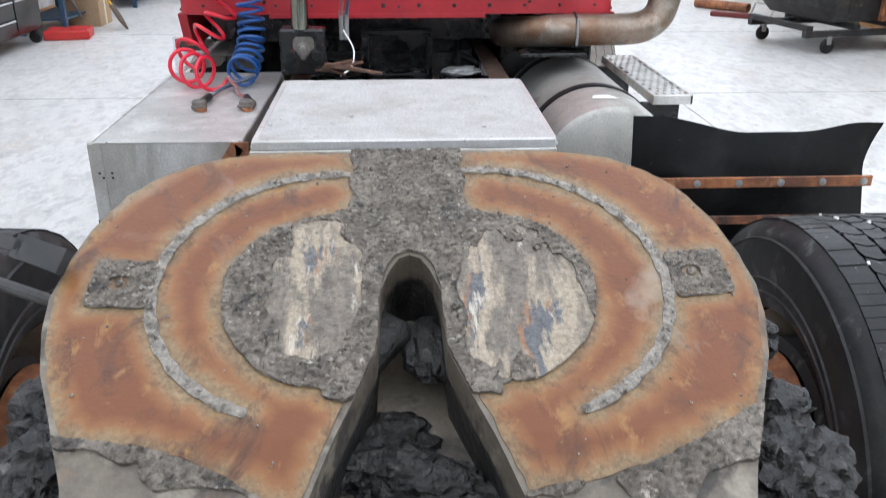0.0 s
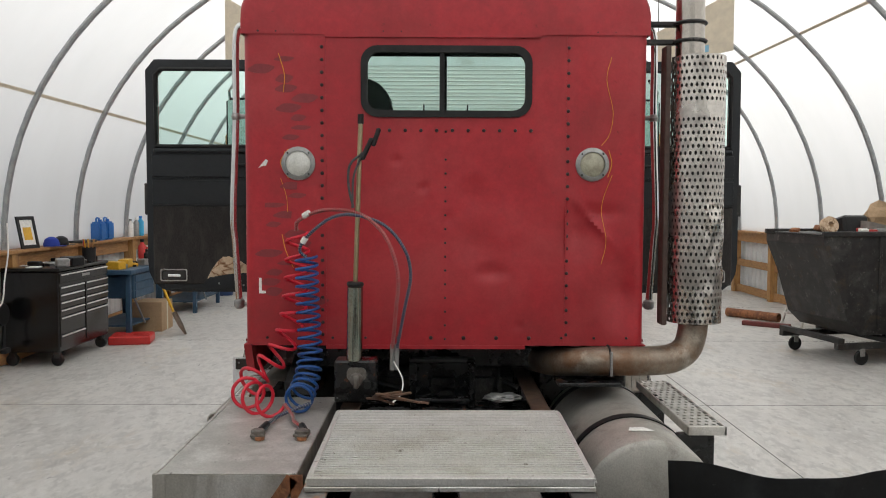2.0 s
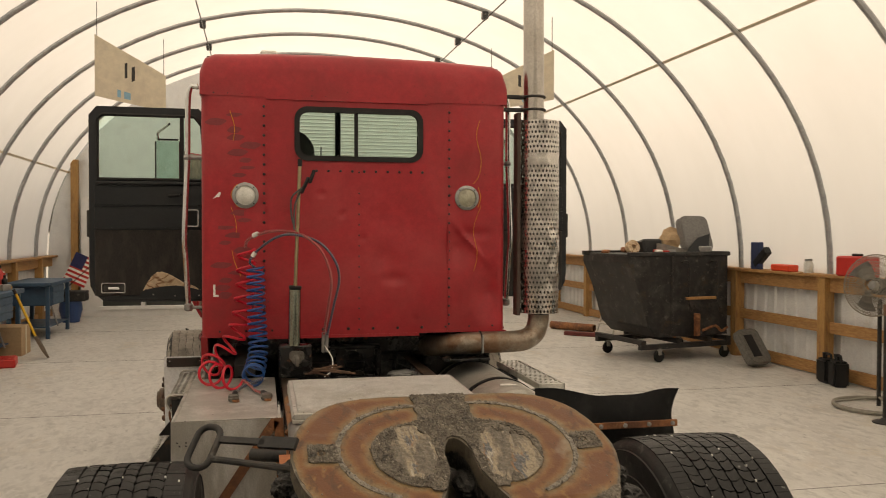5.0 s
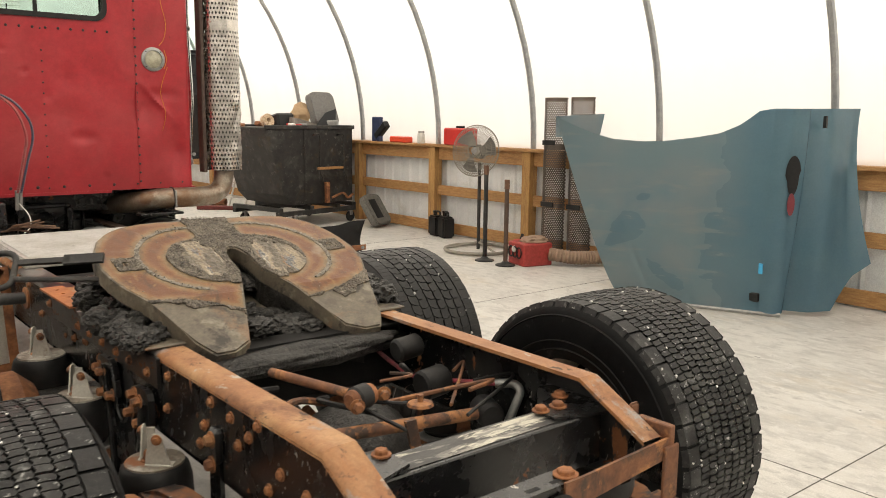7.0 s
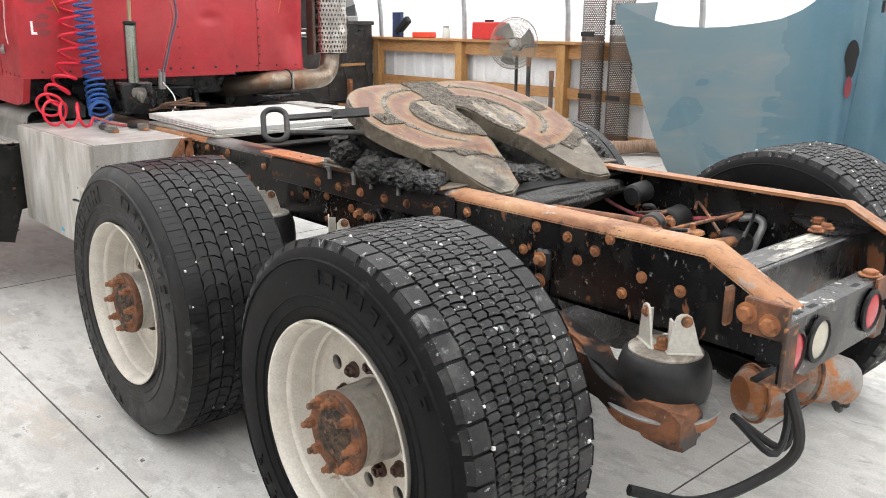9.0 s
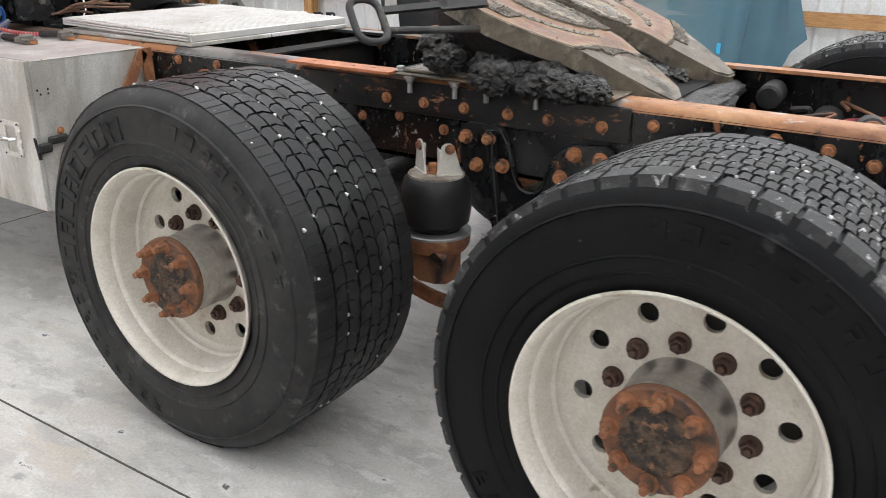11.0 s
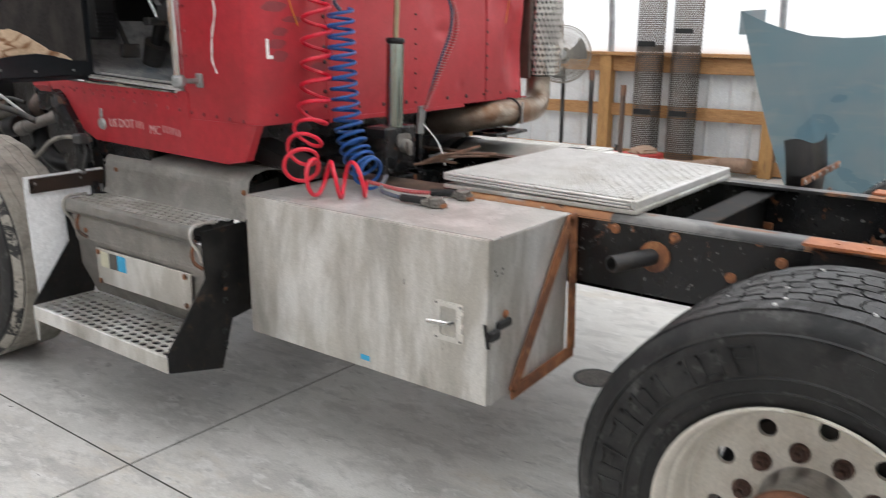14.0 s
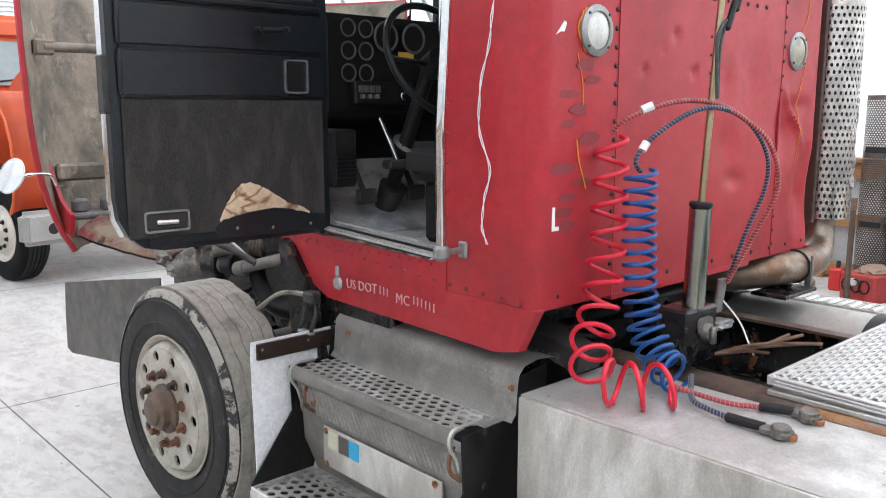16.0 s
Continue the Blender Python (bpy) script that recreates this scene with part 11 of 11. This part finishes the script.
t = thing("tool_cup", "black cup of pens and tools on the chest", "cup", Matrix.Translation((-4.38, 8.66, 1.10)))
part("cup", lathe(B(), [(0, 0), (0.075, 0), (0.085, 0.17), (0.08, 0.17), (0.07, 0.01), (0, 0.01)], 18), m_blackp, t, "", True)
for k in range(6):
    a = k * 1.05
    part("pen", cyl(B(), (0.03 * math.cos(a), 0.03 * math.sin(a), 0.02), (0.07 * math.cos(a), 0.07 * math.sin(a), 0.27), 0.008, 6), random.choice((m_wood, m_yellow, m_redp)), t)
t = thing("work_lamp_reel", "black cord reel hanging on the post", "cord reel", Matrix.Translation((-4.755, 7.20, 0.62)))
part("reel", lathe(B(), [(0, -0.06), (0.12, -0.06), (0.13, -0.04), (0.13, 0.04), (0.12, 0.06), (0, 0.06)], 20, Matrix.Rotation(radians(90), 4, "Y")), m_blackp, t, "", True)
part("cord", tube(B(), curve_pts([(0.06, 0.0, -0.12), (0.05, 0.02, -0.25), (0.06, 0.0, -0.36)], 4), 0.012, 6), m_rubber, t, "", True)
part("plug", box(B(), 0.02, 0.10, -0.06, 0.06, -0.42, -0.36, 0.012), m_blackp, t)
t = thing("white_cable", "loose white cable hanging down the wall", "cable", Matrix.Translation((-4.74, 7.30, 0)))
part("cable", tube(B(), curve_pts([(0.02, 0.06, 1.6), (0.03, 0.05, 1.3), (0.02, -0.02, 1.0), (0.05, -0.15, 0.75), (0.04, -0.4, 0.66)], 6), 0.009, 6), m_mark, t, "", True)
t = thing("warning_tag", "yellow tag hanging by the cord reel", "tag", rotm(-4.74, 6.95, 0.40, 70))
part("tag", box(B(), -0.06, 0.06, -0.003, 0.003, 0, 0.28, 0.002, Matrix.Rotation(radians(14), 4, "Y")), m_yellow, t)

# flag in a blue pot at the far end
t = thing("flag_pot", "blue pot with a small striped flag", "flag", Matrix.Translation((-4.25, 14.7, 0)))
part("pot", lathe(B(), [(0, 0), (0.16, 0), (0.22, 0.25), (0.2, 0.42), (0, 0.42)], 20), plain("dark_blue_pot", (0.02, 0.06, 0.18), 0.4), t, "", True)
part("stand", box(B(), -0.32, 0.3, -0.2, 0.2, 0.42, 0.62, 0.01), m_bin, t)
part("stick", cyl(B(), (-0.1, -0.22, 0.62), (0.55, -0.22, 1.25), 0.012, 8), m_blackp, t)
FM = Matrix.Translation((0.55, -0.225, 1.25)) @ Matrix.Rotation(radians(25), 4, "Y")
for k in range(13):
    part("stripe", box(B(), -0.42, 0.0, -0.003, 0.003, -0.62 + 0.045 * k, -0.62 + 0.045 * (k + 1), 0, FM), (m_redp if k % 2 == 0 else m_mark), t)
part("canton", box(B(), -0.42, -0.18, -0.005, 0.005, -0.32, -0.035, 0, FM), plain("navy_cloth", (0.015, 0.02, 0.09), 0.8), t)

# hanging canvas banners with unreadable script
m_stripe = plain("faded_blue_print", (0.22, 0.42, 0.55), 0.8)
for d, x0, z0, z1 in ((1, -2.74, 3.62, 4.44), (-1, 3.75, 3.80, 4.55)):
    def cloth(u, v, off=0.0):
        lo, hi = z0 - 0.12 * u, z1 - 0.42 * u
        return d * 0.85 * u + off, 0.55 * u - 0.5 * abs(off) + 0.02 * math.sin(u * 7), lo + (hi - lo) * v - 3.9
    t = thing("banner", "beige canvas banner with dark script and blue stripe", "banner", Matrix.Translation((x0, 9.0, 3.9)), "hanging banners")
    part("cloth", grid(B(), 12, 6, cloth), m_canvas, t, "", True)
    for k in range(6):
        a, b = 0.10 + 0.14 * k, 0.18 + 0.14 * k
        part("script_bar", grid(B(), 2, 2, lambda u, v: cloth(a + (b - a) * u, 0.42 + 0.04 * (k % 2) + 0.30 * v + 0.1 * u, -d * 0.012)), m_bin, t)
    part("blue_stripe", grid(B(), 8, 1, lambda u, v: cloth(0.02 + 0.96 * u, 0.08 + 0.14 * v, -d * 0.012)), m_stripe, t)
    for u in (0.03, 0.97):
        p = cloth(u, 1.0)
        part("cord", tube(B(), [p, (p[0], p[1], p[2] + 0.5)], 0.006, 4), m_bin, t)


# ---- the orange truck beyond ----
def orange_truck():
    t = thing("orange_truck", "orange conventional truck parked beyond the tractor", "truck", rotm(0.80, 10.03, 0, 191))
    # local: y forward, x to its right
    # tilted hood: its front edge low, its rear edge raised
    hd = B()
    HP = [(0.70, 0.95), (0.66, 1.35), (0.52, 1.75), (0.30, 2.08), (0.02, 2.30)]

    def hd_fn(u, v):
        n = 2 * u - 1
        f = v * (len(HP) - 1)
        i = min(int(f), len(HP) - 2)
        y = HP[i][0] + (HP[i + 1][0] - HP[i][0]) * (f - i)
        z = HP[i][1] + (HP[i + 1][1] - HP[i][1]) * (f - i)
        return n * (0.66 + 0.20 * v), y - 0.34 * abs(n) ** 4, z - (0.10 + 0.42 * v) * abs(n) ** 8
    grid(hd, 20, 12, hd_fn)
    thicken(hd, 0.02)
    part("hood", hd, m_orange, t, "orange hood tilted forward", True)
    part("cowl", box(B(), -0.98, 0.98, -1.06, -0.72, 1.15, 1.93, 0.03), m_orange, t)
    for s in (-1, 1):
        fb = B()
        FP = [(-0.40, 1.80), (-0.22, 1.90), (-0.02, 1.955), (0.16, 1.95), (0.33, 1.86), (0.46, 1.70), (0.54, 1.50), (0.57, 1.30), (0.57, 1.08), (0.53, 0.90), (0.46, 0.78)]

        def fen(u, v):
            f = u * (len(FP) - 1)
            i = min(int(f), len(FP) - 2)
            y = FP[i][0] + (FP[i + 1][0] - FP[i][0]) * (f - i)
            z = FP[i][1] + (FP[i + 1][1] - FP[i][1]) * (f - i)
            e = max(0.0, v - 0.85) / 0.15
            return s * (0.55 + 0.64 * v), y - 0.10 * e * e * u, z - 0.05 * e * e
        grid(fb, 30, 14, fen)
        thicken(fb, 0.02)
        f = part("fender", fb, m_orange, t, "orange front fender", True)
        part("fender_lip", tube(B(), [fen(k / 30, 1.0) for k in range(31)], 0.016, 6), m_orange, f, "", True)
        part("splash_guard", plate(B(), [(-0.62, 1.35), (-0.30, 1.40), (-0.12, 1.82), (-0.36, 1.78), (-0.62, 1.72)], [], 0.012, side_m(s * 1.02)), m_bin, t, "dark splash guard in the wheel arch")
        wM = Matrix.Translation((s * 1.13, 0, 0.50)) @ Matrix.Rotation(radians(90 * s), 4, "Y")
        w = part("wheel", lathe(B(), [(0.28, -0.05), (0.30, 0.0), (0.28, 0.0), (0.24, -0.03), (0.20, 0.0), (0.10, 0.02), (0.08, 0.07), (0, 0.08)], 30, wM), m_wheel, t, "cream front wheel", True)
        prof = [(0.298, -0.02), (0.31, 0.0), (0.40, 0.015), (0.47, 0.0), (0.50, -0.03), (0.50, -0.24), (0.47, -0.27), (0.31, -0.27)]
        part("tyre", lathe(B(), prof, 40, wM), m_tyre, w, "", True)
        tr = B()
        for r in range(5):
            lathe(tr, [(0.498, -0.035 - 0.042 * r), (0.508, -0.037 - 0.042 * r), (0.508, -0.067 - 0.042 * r), (0.498, -0.069 - 0.042 * r)], 40, wM)
        part("tread", tr, m_tread, w)
        for k in range(10):
            a = radians(36 * k)
            part("lug_nut", hexbolt(B(), wM @ Vector((0.15 * math.cos(a), 0.15 * math.sin(a), 0.012)), (s, 0, 0), 0.018, 0.025), m_bin, w)
        part("side_window", box(B(), s * 1.062 - 0.004, s * 1.062 + 0.004, -2.05, -1.12, 2.04, 2.50, 0.0), plain("dark_cab_glass", (0.05, 0.07, 0.075), 0.06), t)
        part("mirror", box(B(), s * 1.30 - 0.05, s * 1.30 + 0.05, -0.95, -0.91, 1.75, 2.15, 0.01), m_chrome, t)
        part("mirror_arm", tube(B(), [(s * 1.05, -1.05, 2.2), (s * 1.3, -0.93, 2.12)], 0.012, 6), m_chrome, t)
        part("door_seam", box(B(), s * 1.062 - 0.003, s * 1.062 + 0.003, -1.08, -1.06, 1.0, 2.4), m_blackp, t)
        part("door_handle", box(B(), s * 1.07 - 0.012, s * 1.07 + 0.012, -2.0, -1.86, 1.55, 1.58, 0.004), m_chrome, t)
    cabm = B()
    box(cabm, -1.06, 1.06, -2.4, -1.0, 1.10, 2.04, 0.04, seg=2)
    box(cabm, -1.04, 1.04, -2.4, -1.0, 2.52, 2.82, 0.08, seg=3)
    for x in (-1.0, 1.0):
        for y in (-2.3, -1.02):
            box(cabm, x - 0.09, x + 0.06, y - 0.07, y + 0.02, 2.0, 2.56, 0.02)
    box(cabm, -1.03, 1.03, -2.4, -2.3, 2.0, 2.56, 0.02)
    part("cab", cabm, m_orange, t, "orange cab")
    # pale base colour stands in for the fabric wall reflected in the glass
    part("windshield", plate(B(), [(-0.93, 0), (0.93, 0), (0.90, 0.50), (-0.90, 0.50)], [], 0.01, Matrix.Translation((0, -1.0, 2.035)) @ Matrix.Rotation(radians(98), 4, "X")), surface("painted_reflection_glass", (0.30, 0.37, 0.37), (0.26, 0.33, 0.33), 0.05, 0, 3, 0, 60), t)
    part("wiper", tube(B(), [(0.70, -0.985, 2.06), (0.35, -1.0, 2.10), (0.15, -1.0, 2.085)], 0.009, 6), m_blackp, t)
    part("bumper", box(B(), -1.27, 1.27, 0.60, 0.78, 0.44, 0.78, 0.05, seg=3), surface("scuffed_white_bumper", (0.34, 0.335, 0.315), (0.29, 0.285, 0.265), 0.5, 0, 6, 0.05, 60, [((0.26, 0.235, 0.20), 5, 0.58, 0.74, 0.7)]), t, "scuffed white front bumper")
    part("bumper_hole", lathe(B(), [(0, 0.004), (0.05, 0.004), (0.056, 0.0)], 20, Matrix.Translation((0.98, 0.78, 0.60)) @ Matrix.Rotation(radians(-90), 4, "X")), m_shade_dk, t)
    part("underside", box(B(), -0.95, 0.95, -2.35, -0.75, 0.78, 1.10, 0.02), m_black, t)
    part("grille", box(B(), -0.42, 0.42, 0.70, 0.73, 0.85, 1.30, 0.02), m_chrome, t)
    part("frame", box(B(), -0.43, 0.43, -5.0, 0.62, 0.55, 0.775), m_black, t)
    part("fuel_tank", cyl(B(), (0.85, -2.3, 0.7), (0.85, -1.1, 0.7), 0.3, 24, bev=0.02), m_alu, t, "", True)
    return t


orange_truck()
